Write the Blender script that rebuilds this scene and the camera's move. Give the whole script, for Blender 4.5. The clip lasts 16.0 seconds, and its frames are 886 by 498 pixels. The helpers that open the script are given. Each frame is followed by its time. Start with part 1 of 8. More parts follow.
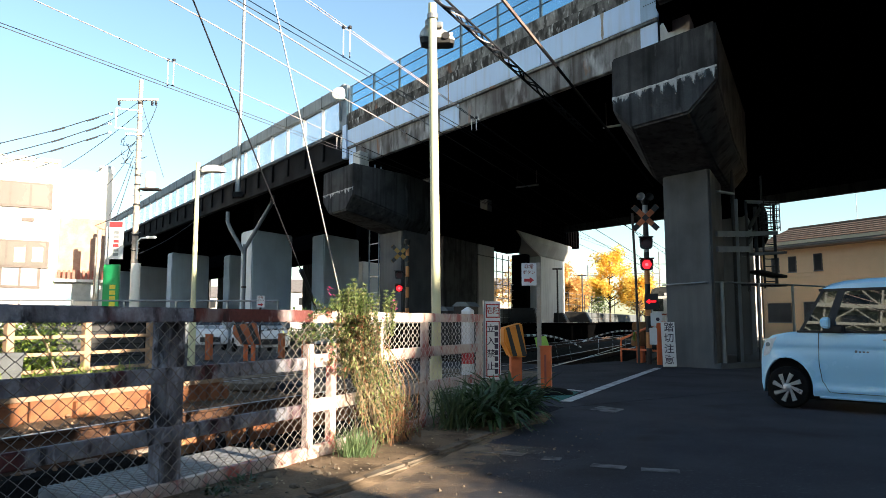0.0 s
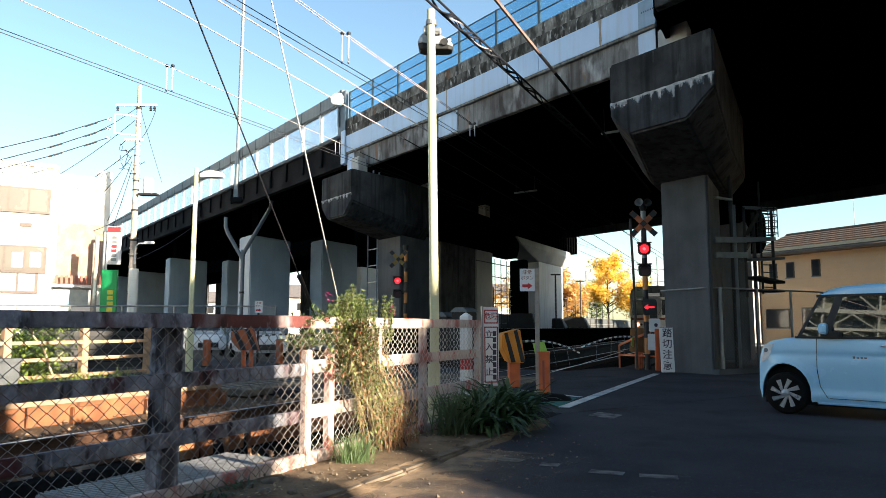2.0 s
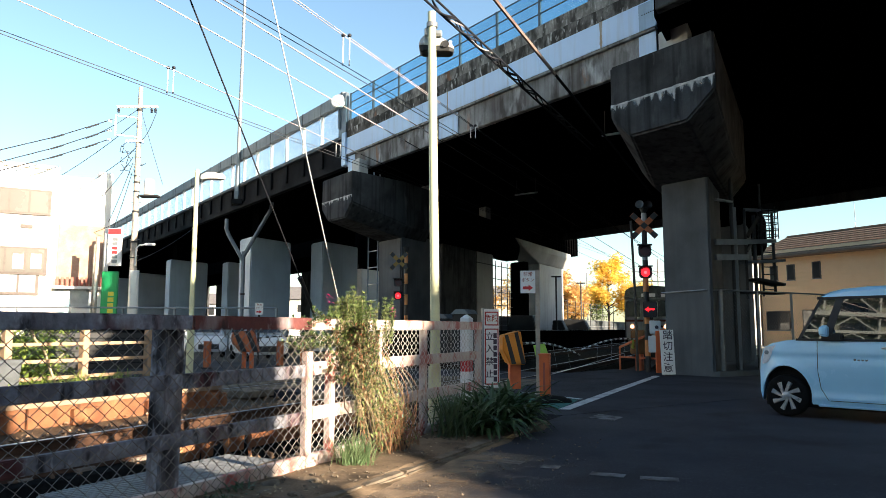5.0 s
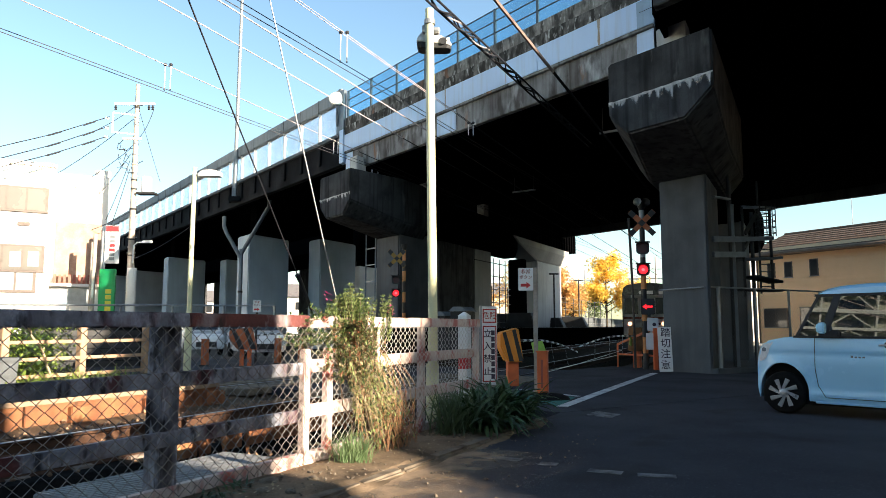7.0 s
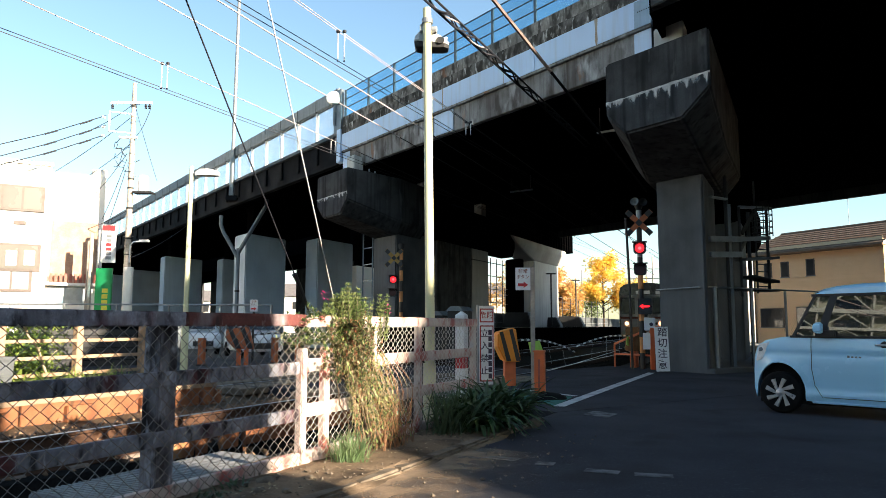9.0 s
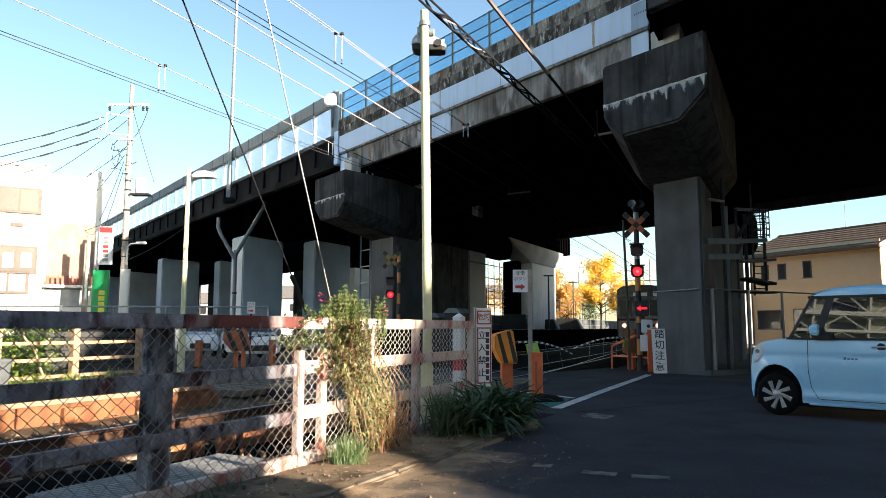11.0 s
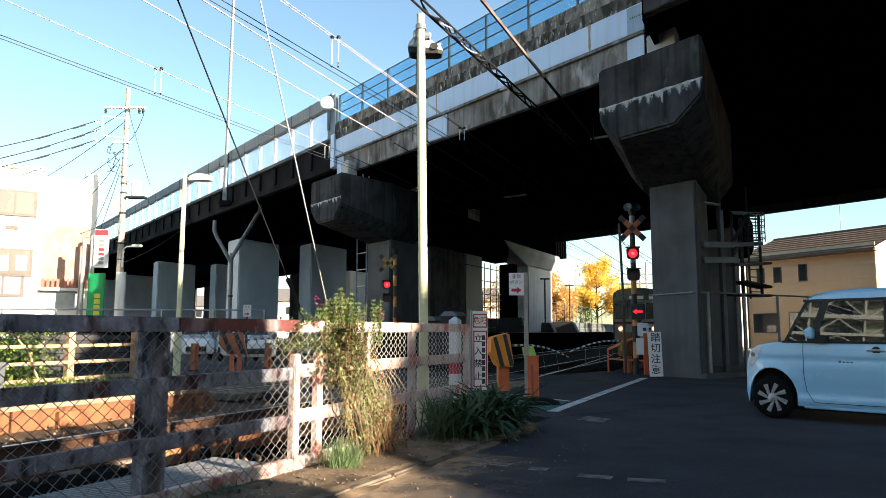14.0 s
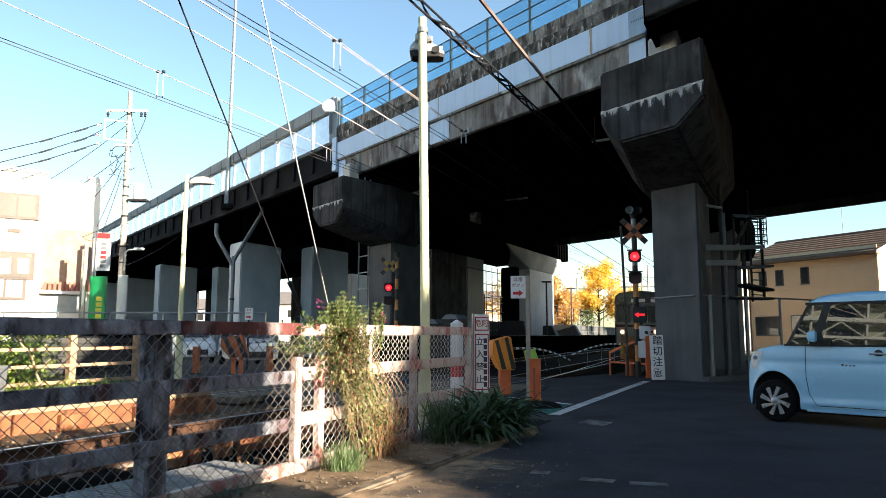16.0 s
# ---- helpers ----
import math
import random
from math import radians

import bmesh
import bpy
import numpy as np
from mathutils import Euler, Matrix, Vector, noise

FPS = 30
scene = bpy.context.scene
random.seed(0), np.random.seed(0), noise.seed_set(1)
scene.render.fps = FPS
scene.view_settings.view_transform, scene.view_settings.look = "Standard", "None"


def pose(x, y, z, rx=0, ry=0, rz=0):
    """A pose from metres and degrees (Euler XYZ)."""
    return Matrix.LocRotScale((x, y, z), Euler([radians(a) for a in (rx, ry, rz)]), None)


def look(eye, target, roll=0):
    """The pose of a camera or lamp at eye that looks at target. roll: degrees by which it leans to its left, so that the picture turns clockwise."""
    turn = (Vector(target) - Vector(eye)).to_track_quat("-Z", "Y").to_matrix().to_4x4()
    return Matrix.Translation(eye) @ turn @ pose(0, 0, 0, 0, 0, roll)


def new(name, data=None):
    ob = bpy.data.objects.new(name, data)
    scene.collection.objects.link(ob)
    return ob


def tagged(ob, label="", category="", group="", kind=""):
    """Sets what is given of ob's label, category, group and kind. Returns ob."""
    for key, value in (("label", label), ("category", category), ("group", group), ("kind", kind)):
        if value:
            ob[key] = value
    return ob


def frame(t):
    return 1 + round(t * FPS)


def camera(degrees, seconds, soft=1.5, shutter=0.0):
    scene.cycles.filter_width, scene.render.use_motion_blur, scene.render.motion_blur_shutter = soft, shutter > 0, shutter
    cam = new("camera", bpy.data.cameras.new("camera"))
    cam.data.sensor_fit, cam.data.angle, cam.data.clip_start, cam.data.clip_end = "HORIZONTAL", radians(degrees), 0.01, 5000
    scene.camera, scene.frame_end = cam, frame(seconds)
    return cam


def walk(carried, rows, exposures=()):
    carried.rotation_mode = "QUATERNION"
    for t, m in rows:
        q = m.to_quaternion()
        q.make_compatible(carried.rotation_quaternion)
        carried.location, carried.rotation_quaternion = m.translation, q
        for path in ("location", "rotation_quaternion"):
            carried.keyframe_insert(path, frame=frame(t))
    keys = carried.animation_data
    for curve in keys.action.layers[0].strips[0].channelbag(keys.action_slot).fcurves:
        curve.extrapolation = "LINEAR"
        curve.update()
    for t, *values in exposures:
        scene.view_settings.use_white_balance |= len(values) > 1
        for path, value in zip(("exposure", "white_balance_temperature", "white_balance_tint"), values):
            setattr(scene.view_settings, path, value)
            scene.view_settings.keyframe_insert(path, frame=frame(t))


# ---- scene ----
import itertools

# ================= camera =================
cam = camera(63.98, 16.0, soft=0.8)


def aim(x, y, z, yaw, pitch, roll):
    """A camera pose from its place and its yaw to the left, pitch up and roll, in degrees."""
    a, b = radians(yaw), radians(pitch)
    way = Vector((-math.sin(a) * math.cos(b), math.cos(a) * math.cos(b), math.sin(b)))
    return look((x, y, z), Vector((x, y, z)) + way * 10, roll)


PATH = [
    (0, 0.0002, -0.0013, 1.2011, 0.000, 5.778, 0.000),
    (0.5, 0.0007, -0.0026, 1.2014, -0.057, 5.812, 0.052),
    (1, 0.0012, -0.0043, 1.2016, -0.095, 6.007, 0.002),
    (1.5, 0.0010, -0.0057, 1.2020, -0.134, 6.104, 0.052),
    (2, 0.0004, -0.0071, 1.2025, -0.138, 6.223, 0.028),
    (2.5, 0.0001, -0.0093, 1.2028, -0.124, 6.300, 0.054),
    (3, -0.0002, -0.0110, 1.2027, -0.079, 6.362, 0.045),
    (3.5, -0.0013, -0.0114, 1.2025, -0.068, 6.434, 0.094),
    (4, -0.0025, -0.0115, 1.2027, -0.018, 6.430, 0.065),
    (6.5, -0.0010, -0.0042, 1.2029, -0.276, 6.214, 0.094),
    (7, -0.0002, -0.0042, 1.2027, -0.266, 6.166, 0.042),
    (7.5, 0.0004, -0.0035, 1.2022, -0.322, 6.157, 0.029),
    (8, 0.0004, -0.0015, 1.2013, -0.372, 6.168, 0.063),
    (8.5, -0.0001, 0.0010, 1.2006, -0.433, 6.174, 0.084),
    (9, -0.0009, 0.0028, 1.2009, -0.494, 6.137, 0.099),
    (11.5, 0.0017, -0.0059, 1.2012, -0.706, 6.316, 0.077),
    (12, 0.0020, -0.0052, 1.2011, -0.664, 6.307, 0.107),
    (12.5, 0.0035, -0.0050, 1.2008, -0.694, 6.383, 0.042),
    (13, 0.0055, -0.0060, 1.2008, -0.811, 6.467, -0.028),
    (13.5, 0.0063, -0.0071, 1.2015, -0.947, 6.547, 0.021),
    (14, 0.0054, -0.0075, 1.2028, -0.980, 6.548, 0.087),
    (14.5, 0.0044, -0.0074, 1.2035, -0.910, 6.629, 0.059),
    (15, 0.0042, -0.0073, 1.2036, -0.912, 6.710, 0.057),
    (15.5, 0.0042, -0.0069, 1.2037, -0.894, 6.742, 0.049),
    (16, 0.0038, -0.0057, 1.2037, -0.851, 6.791, 0.090),
]
EXPOSURE = 1.0
walk(cam, [(r[0], aim(*r[1:])) for r in PATH], exposures=[(0, EXPOSURE), (16, EXPOSURE)])

# ================= light =================
SUN_AZ, SUN_EL = 130.0, 16.5        # degrees, clockwise from +y, and up
world = bpy.data.worlds.new("sky")
scene.world = world
world.use_nodes = True
wn = world.node_tree.nodes
sky = wn.new("ShaderNodeTexSky")
sky.sky_type, sky.sun_disc = "NISHITA", False
sky.sun_elevation, sky.sun_rotation = radians(SUN_EL), radians(SUN_AZ)
sky.air_density, sky.dust_density, sky.ozone_density = 1.0, 0.8, 1.5
wn["Background"].inputs["Strength"].default_value = 0.15
tint = wn.new("ShaderNodeMix")              # slight haze: a little less blue
tint.data_type, tint.blend_type = "RGBA", "MULTIPLY"
tint.inputs[0].default_value = 1.0
tint.inputs[7].default_value = (0.97, 1.03, 0.99, 1)
world.node_tree.links.new(sky.outputs["Color"], tint.inputs[6])
world.node_tree.links.new(tint.outputs[2], wn["Background"].inputs["Color"])
lamp = bpy.data.lights.new("sun", "SUN")
lamp.energy, lamp.angle, lamp.color = 10.5, radians(0.53), (1.0, 0.84, 0.65)
sun = new("sun", lamp)
sa, se = radians(SUN_AZ), radians(SUN_EL)
sun.matrix_world = look((30 * math.sin(sa), 30 * math.cos(sa), 40), (30 * math.sin(sa) - math.sin(sa) * math.cos(se), 30 * math.cos(sa) - math.cos(sa) * math.cos(se), 40 - math.sin(se)))


# ================= materials =================
def mat(name, base, rough=0.6, metal=0.0, other=None, amount=0.5, scale=4.0, grain=60.0, grain_amt=0.25, bump=0.15, streaks=0.0, streak_col=(0.03, 0.028, 0.025), random_amt=0.0, emit=None, power=0.0, coat=0.0, stretch=(1, 1, 1), thin=0.0, spots=None):
    """A node material: base colour, a second colour in patches, fine grain, vertical run-off streaks, relief."""
    m = bpy.data.materials.new(name)
    m.use_nodes = True
    nt = m.node_tree
    N, L = nt.nodes, nt.links
    b = N["Principled BSDF"]
    b.inputs["Roughness"].default_value = rough
    b.inputs["Metallic"].default_value = metal
    b.inputs["Coat Weight"].default_value = coat
    if rough > 0.7:
        b.inputs["Specular IOR Level"].default_value = 0.12
    co = N.new("ShaderNodeTexCoord")
    geo = N.new("ShaderNodeNewGeometry")
    mp = N.new("ShaderNodeMapping")
    mp.inputs["Scale"].default_value = stretch
    L.new(geo.outputs["Position"], mp.inputs["Vector"])
    if other is None:
        other = tuple(c * 0.72 for c in base)

    def tex(s, detail, vec):
        t = N.new("ShaderNodeTexNoise")
        t.inputs["Scale"].default_value, t.inputs["Detail"].default_value = s, detail
        L.new(vec, t.inputs["Vector"])
        return t

    def mix(fac, c1, c2, mode="MIX"):
        x = N.new("ShaderNodeMix")
        x.data_type, x.blend_type = "RGBA", mode
        for sock, v in ((x.inputs[0], fac), (x.inputs[6], c1), (x.inputs[7], c2)):
            if hasattr(v, "is_linked"):
                L.new(v, sock)
            elif isinstance(v, tuple):
                sock.default_value = (*v[:3], 1)
            else:
                sock.default_value = v
        return x.outputs[2]

    def ramp(v, a, c, hi=1.0):
        r = N.new("ShaderNodeMapRange")
        r.inputs[1].default_value, r.inputs[2].default_value, r.inputs[4].default_value = a, c, hi
        L.new(v, r.inputs[0])
        return r.outputs[0]

    big = tex(scale, 5, mp.outputs[0])
    fine = tex(grain, 3, mp.outputs[0])
    col = mix(ramp(big.outputs["Fac"], 0.42, 0.66, amount), base, other)
    col = mix(ramp(fine.outputs["Fac"], 0.3, 0.75, grain_amt), col, tuple(c * 0.35 for c in base))
    if streaks:
        sm = N.new("ShaderNodeMapping")
        sm.inputs["Scale"].default_value = (3.2, 3.2, 0.22)
        L.new(geo.outputs["Position"], sm.inputs["Vector"])
        st = tex(1.6, 6, sm.outputs[0])
        col = mix(ramp(st.outputs["Fac"], 0.48, 0.72, streaks), col, streak_col)
    if spots:
        for k, (spot_col, spot_scale, limit) in enumerate(spots):
            sm = N.new("ShaderNodeMapping")
            sm.inputs["Location"].default_value = (3.1 + 7 * k, 1.7, 5.3)
            sm.inputs["Scale"].default_value = (1, 1, 0.4)
            L.new(geo.outputs["Position"], sm.inputs["Vector"])
            sp = tex(spot_scale, 8, sm.outputs[0])
            col = mix(ramp(sp.outputs["Fac"], limit, limit + 0.13, 0.9), col, spot_col)
    if random_amt:
        oi = N.new("ShaderNodeObjectInfo")
        gi = geo.outputs["Random Per Island"]
        add = N.new("ShaderNodeMath")
        add.operation = "ADD"
        L.new(oi.outputs["Random"], add.inputs[0])
        L.new(gi, add.inputs[1])
        fr = N.new("ShaderNodeMath")
        fr.operation = "FRACT"
        L.new(add.outputs[0], fr.inputs[0])
        col = mix(ramp(fr.outputs[0], 0.0, 1.0, random_amt), col, tuple(c * 0.45 for c in other))
    L.new(col, b.inputs["Base Color"])
    rr = ramp(big.outputs["Fac"], 0.3, 0.7)
    ra = N.new("ShaderNodeMapRange")
    ra.inputs[3].default_value, ra.inputs[4].default_value = max(0.03, rough - 0.1), min(1, rough + 0.12)
    L.new(rr, ra.inputs[0])
    L.new(ra.outputs[0], b.inputs["Roughness"])
    if bump:
        bp = N.new("ShaderNodeBump")
        bp.inputs["Strength"].default_value, bp.inputs["Distance"].default_value = bump, 0.02
        L.new(fine.outputs["Fac"], bp.inputs["Height"])
        L.new(bp.outputs[0], b.inputs["Normal"])
    if emit:
        b.inputs["Emission Color"].default_value = (*emit, 1)
        b.inputs["Emission Strength"].default_value = power
    if thin:
        tr = N.new("ShaderNodeBsdfTranslucent")
        L.new(col, tr.inputs["Color"])
        ms = N.new("ShaderNodeMixShader")
        ms.inputs[0].default_value = thin
        L.new(b.outputs[0], ms.inputs[1])
        L.new(tr.outputs[0], ms.inputs[2])
        L.new(ms.outputs[0], N["Material Output"].inputs[0])
    return m


def glass(name, tint, rough=0.03, clear=0.6, body=0.25, ior=1.5):
    """A pane: part see-through, part mirror by Fresnel."""
    m = bpy.data.materials.new(name)
    m.use_nodes = True
    N, L = m.node_tree.nodes, m.node_tree.links
    b = N["Principled BSDF"]
    b.inputs["Base Color"].default_value = (*[c * body for c in tint], 1)
    b.inputs["Roughness"].default_value = rough
    b.inputs["IOR"].default_value = ior
    t = N.new("ShaderNodeBsdfTransparent")
    t.inputs["Color"].default_value = (*tint, 1)
    no = N.new("ShaderNodeTexNoise")
    no.inputs["Scale"].default_value = 0.8
    mr = N.new("ShaderNodeMapRange")
    mr.inputs[3].default_value, mr.inputs[4].default_value = clear - 0.08, clear + 0.08
    L.new(no.outputs["Fac"], mr.inputs[0])
    ms = N.new("ShaderNodeMixShader")
    L.new(mr.outputs[0], ms.inputs[0])
    L.new(b.outputs[0], ms.inputs[1])
    L.new(t.outputs[0], ms.inputs[2])
    L.new(ms.outputs[0], N["Material Output"].inputs[0])
    return m


M = {}
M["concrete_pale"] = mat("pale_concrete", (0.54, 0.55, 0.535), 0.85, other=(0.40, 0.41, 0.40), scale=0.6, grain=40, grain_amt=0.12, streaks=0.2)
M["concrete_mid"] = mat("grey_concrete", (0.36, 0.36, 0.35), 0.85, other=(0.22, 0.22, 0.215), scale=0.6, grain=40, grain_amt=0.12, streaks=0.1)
# paler and bluer than the piers: sky light is put into the colour
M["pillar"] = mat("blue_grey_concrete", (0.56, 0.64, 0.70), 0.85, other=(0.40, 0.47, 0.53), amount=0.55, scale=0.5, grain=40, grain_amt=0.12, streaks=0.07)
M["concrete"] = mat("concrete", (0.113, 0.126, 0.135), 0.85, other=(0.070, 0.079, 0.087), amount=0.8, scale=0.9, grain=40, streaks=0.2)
# weathering, with shade under the deck put into the dark base
M["concrete_dark"] = mat("weathered_shaded_concrete", (0.070, 0.072, 0.075), 0.9, other=(0.032, 0.033, 0.034), amount=0.9, scale=1.3, grain=30, streaks=0.85, streak_col=(0.016, 0.016, 0.016), spots=[((0.10, 0.10, 0.10), 3.5, 0.62)])
M["efflorescence"] = mat("lime_stain", (0.58, 0.58, 0.56), 0.9, other=(0.2, 0.2, 0.19), amount=0.9, scale=2.5, grain=25, streaks=0.6)
# near-black: the shade under the overpass is put into this colour
M["shade_black"] = mat("shade_black_concrete", (0.002, 0.0021, 0.0024), 0.95, other=(0.001, 0.001, 0.0012), scale=0.6)
for key, gloss in (("shade_black", 0.0), ("concrete_dark", 0.03)):
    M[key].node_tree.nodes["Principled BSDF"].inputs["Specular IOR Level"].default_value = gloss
M["parapet"] = mat("mossy_parapet", (0.34, 0.325, 0.30), 0.92, other=(0.12, 0.11, 0.10), amount=1.0, scale=2.2, grain=14, grain_amt=0.5, streaks=0.9, streak_col=(0.045, 0.04, 0.035), spots=[((0.05, 0.045, 0.04), 3.5, 0.50), ((0.50, 0.50, 0.48), 9.0, 0.60), ((0.22, 0.10, 0.05), 2.1, 0.62)])
M["parapet_low"] = mat("mossy_parapet_low", (0.20, 0.19, 0.175), 0.92, other=(0.06, 0.055, 0.05), amount=1.0, scale=2.6, grain=14, grain_amt=0.6, streaks=0.7, spots=[((0.035, 0.032, 0.028), 4.0, 0.46), ((0.55, 0.55, 0.53), 8.0, 0.57)])
M["band"] = mat("white_panel", (0.52, 0.68, 0.90), 0.5, other=(0.42, 0.56, 0.76), amount=0.6, scale=0.5, grain=80, grain_amt=0.06, bump=0.03, streaks=0.22, streak_col=(0.3, 0.22, 0.12))
M["plate_blue"] = mat("blue_grey_plate", (0.30, 0.42, 0.55), 0.5, 0.1, scale=2, grain_amt=0.1, bump=0.03, streaks=0.3)
M["girder"] = mat("stained_girder", (0.27, 0.275, 0.275), 0.85, other=(0.12, 0.11, 0.105), amount=0.8, scale=0.9, grain=30, streaks=0.9, streak_col=(0.06, 0.05, 0.042), spots=[((0.50, 0.51, 0.52), 1.9, 0.57), ((0.07, 0.06, 0.055), 2.6, 0.56), ((0.27, 0.11, 0.04), 1.9, 0.645)])
M["rust"] = mat("rust_stain", (0.28, 0.13, 0.05), 0.9, other=(0.35, 0.25, 0.15), scale=3, streaks=0.5)
M["rust_wash"] = mat("pale_rust_wash", (0.42, 0.40, 0.36), 0.9, other=(0.34, 0.22, 0.11), amount=0.9, scale=3, streaks=0.4, streak_col=(0.25, 0.13, 0.06))
M["steel_dark"] = mat("dark_steel", (0.026, 0.027, 0.028), 0.6, 0.2, other=(0.014, 0.014, 0.014), scale=2)
M["steel_grey"] = mat("galvanised_steel", (0.30, 0.32, 0.33), 0.45, 0.6, scale=3, grain_amt=0.15, bump=0.05)
M["steel_blue"] = mat("blue_grey_steel", (0.16, 0.19, 0.22), 0.5, 0.3, scale=3, grain_amt=0.15, bump=0.05)
M["panel_white"] = glass("frosted_panel", (0.96, 0.98, 1.0), 0.4, 0.72, 0.7)
M["coping"] = mat("grey_coping", (0.30, 0.33, 0.345), 0.75, other=(0.23, 0.25, 0.26), scale=1.2, grain=30, streaks=0.25)
M["fascia"] = mat("blue_black_fascia", (0.005, 0.007, 0.010), 0.9, other=(0.003, 0.004, 0.005), amount=0.8, scale=1.0, streaks=0.6, streak_col=(0.003, 0.0035, 0.004))
M["glass_blue"] = glass("blue_tinted_pane", (0.66, 0.86, 0.96), 0.05, 0.86)
M["barrier_steel"] = mat("barrier_steel", (0.075, 0.095, 0.115), 0.5, 0.2, scale=3, grain_amt=0.15, bump=0.05)
M["asphalt"] = mat("asphalt", (0.045, 0.048, 0.057), 0.85, other=(0.032, 0.034, 0.041), scale=0.8, grain=60, grain_amt=0.5, bump=0.35, spots=[((0.085, 0.087, 0.092), 34.0, 0.60), ((0.026, 0.027, 0.030), 1.1, 0.56)])
M["soil"] = mat("verge_soil", (0.22, 0.16, 0.105), 0.95, other=(0.04, 0.031, 0.023), amount=0.8, scale=2.4, grain=50, grain_amt=0.5, bump=0.6)
M["ground"] = mat("ground", (0.08, 0.079, 0.075), 0.95, other=(0.055, 0.054, 0.05), scale=0.5, grain=20, grain_amt=0.4, bump=0.4)
M["kerb"] = mat("kerb_concrete", (0.20, 0.165, 0.125), 0.9, other=(0.07, 0.057, 0.045), amount=0.9, scale=5, grain=60, grain_amt=0.4, bump=0.4)
M["ballast"] = mat("ballast", (0.125, 0.088, 0.058), 0.95, other=(0.055, 0.038, 0.026), scale=6, grain=40, grain_amt=0.6, bump=0.9)
# blackened ballast: holds the shade under the overpass and beside the track
M["ballast_dark"] = mat("shade_black_ballast", (0.020, 0.019, 0.018), 0.95, other=(0.010, 0.010, 0.010), amount=0.8, scale=9, grain=35, grain_amt=0.5, bump=0.5)
M["stone"] = mat("ballast_stone", (0.36, 0.235, 0.15), 0.95, other=(0.15, 0.09, 0.055), scale=8, random_amt=0.6)
M["paint_line"] = mat("worn_white_marking", (0.62, 0.63, 0.62), 0.8, other=(0.28, 0.28, 0.28), amount=0.8, scale=5, grain=70, grain_amt=0.4, bump=0.2)
M["paint_faint"] = mat("faded_marking", (0.20, 0.20, 0.20), 0.85, other=(0.06, 0.06, 0.06), amount=1.0, scale=7, grain=70, grain_amt=0.5, bump=0.2)
M["paint_green"] = mat("green_road_coating", (0.045, 0.17, 0.14), 0.85, other=(0.06, 0.12, 0.11), scale=2, grain=100, grain_amt=0.4)
M["fence_paint"] = mat("flaking_white_paint", (0.58, 0.50, 0.46), 0.7, other=(0.46, 0.30, 0.26), amount=0.8, scale=5.5, grain=40, grain_amt=0.2, bump=0.3, spots=[((0.38, 0.085, 0.075), 7.0, 0.515), ((0.12, 0.07, 0.06), 16.0, 0.61), ((0.66, 0.62, 0.58), 21.0, 0.60)])
M["fence_old"] = mat("worn_red_grey_paint", (0.33, 0.345, 0.40), 0.75, other=(0.15, 0.145, 0.17), amount=0.9, scale=6.0, grain=50, grain_amt=0.45, bump=0.4, spots=[((0.10, 0.028, 0.028), 3.2, 0.52), ((0.020, 0.018, 0.020), 11.0, 0.53), ((0.42, 0.44, 0.50), 19.0, 0.60)])
M["fence_red"] = mat("worn_dark_red_paint", (0.115, 0.030, 0.028), 0.7, other=(0.19, 0.06, 0.05), amount=0.7, scale=3.0, grain=40, grain_amt=0.3, bump=0.3, spots=[((0.30, 0.27, 0.28), 3.2, 0.54), ((0.03, 0.012, 0.012), 9.0, 0.56), ((0.34, 0.30, 0.30), 17.0, 0.62)])
M["post_old"] = mat("weathered_post", (0.28, 0.28, 0.315), 0.85, other=(0.05, 0.04, 0.042), amount=1.0, scale=6, grain=50, grain_amt=0.5, bump=0.5, stretch=(1, 1, 0.35), spots=[((0.016, 0.014, 0.015), 9.0, 0.50), ((0.46, 0.47, 0.54), 13.0, 0.55)])
M["wire_white"] = mat("white_coated_wire", (0.60, 0.56, 0.52), 0.6, scale=8, bump=0)
# rust flecks, and a darker grey that holds the left length's shade
M["wire_grey"] = mat("shaded_rusty_wire", (0.23, 0.21, 0.195), 0.5, 0.2, other=(0.10, 0.07, 0.06), scale=8, bump=0)
M["wire_black"] = mat("black_cable", (0.012, 0.014, 0.020), 0.6, scale=8, bump=0)
M["wire_copper"] = mat("oxidised_copper_wire", (0.055, 0.055, 0.062), 0.55, 0.0, scale=6, bump=0)
M["feeder"] = mat("sunlit_feeder_wire", (0.50, 0.44, 0.44), 0.5, 0.0, other=(0.32, 0.26, 0.25), amount=0.8, scale=3, bump=0)
# black for wire lengths under the bridge: their shade as colour
M["sleeve"] = mat("shaded_wire_black", (0.004, 0.004, 0.004), 0.9, scale=8, bump=0)
M["cable_brown"] = mat("brown_cable_sheath", (0.30, 0.22, 0.19), 0.4, other=(0.10, 0.07, 0.06), amount=0.9, scale=2.5, bump=0.05)
M["insulator"] = mat("white_insulator", (0.5, 0.5, 0.49), 0.3, scale=8, bump=0)
M["lamp_pole"] = mat("pale_yellow_green_paint", (0.62, 0.63, 0.40), 0.45, other=(0.5, 0.5, 0.32), scale=2.5, grain_amt=0.12, bump=0.05)
M["lamp_white"] = mat("white_lamp_shell", (0.7, 0.7, 0.68), 0.45, other=(0.45, 0.43, 0.4), scale=9)
M["rail_side"] = mat("rusty_rail", (0.27, 0.118, 0.058), 0.85, other=(0.15, 0.06, 0.034), amount=0.9, scale=3.5, grain=60, grain_amt=0.4, spots=[((0.34, 0.19, 0.09), 2.2, 0.56), ((0.05, 0.03, 0.02), 7.0, 0.62)])
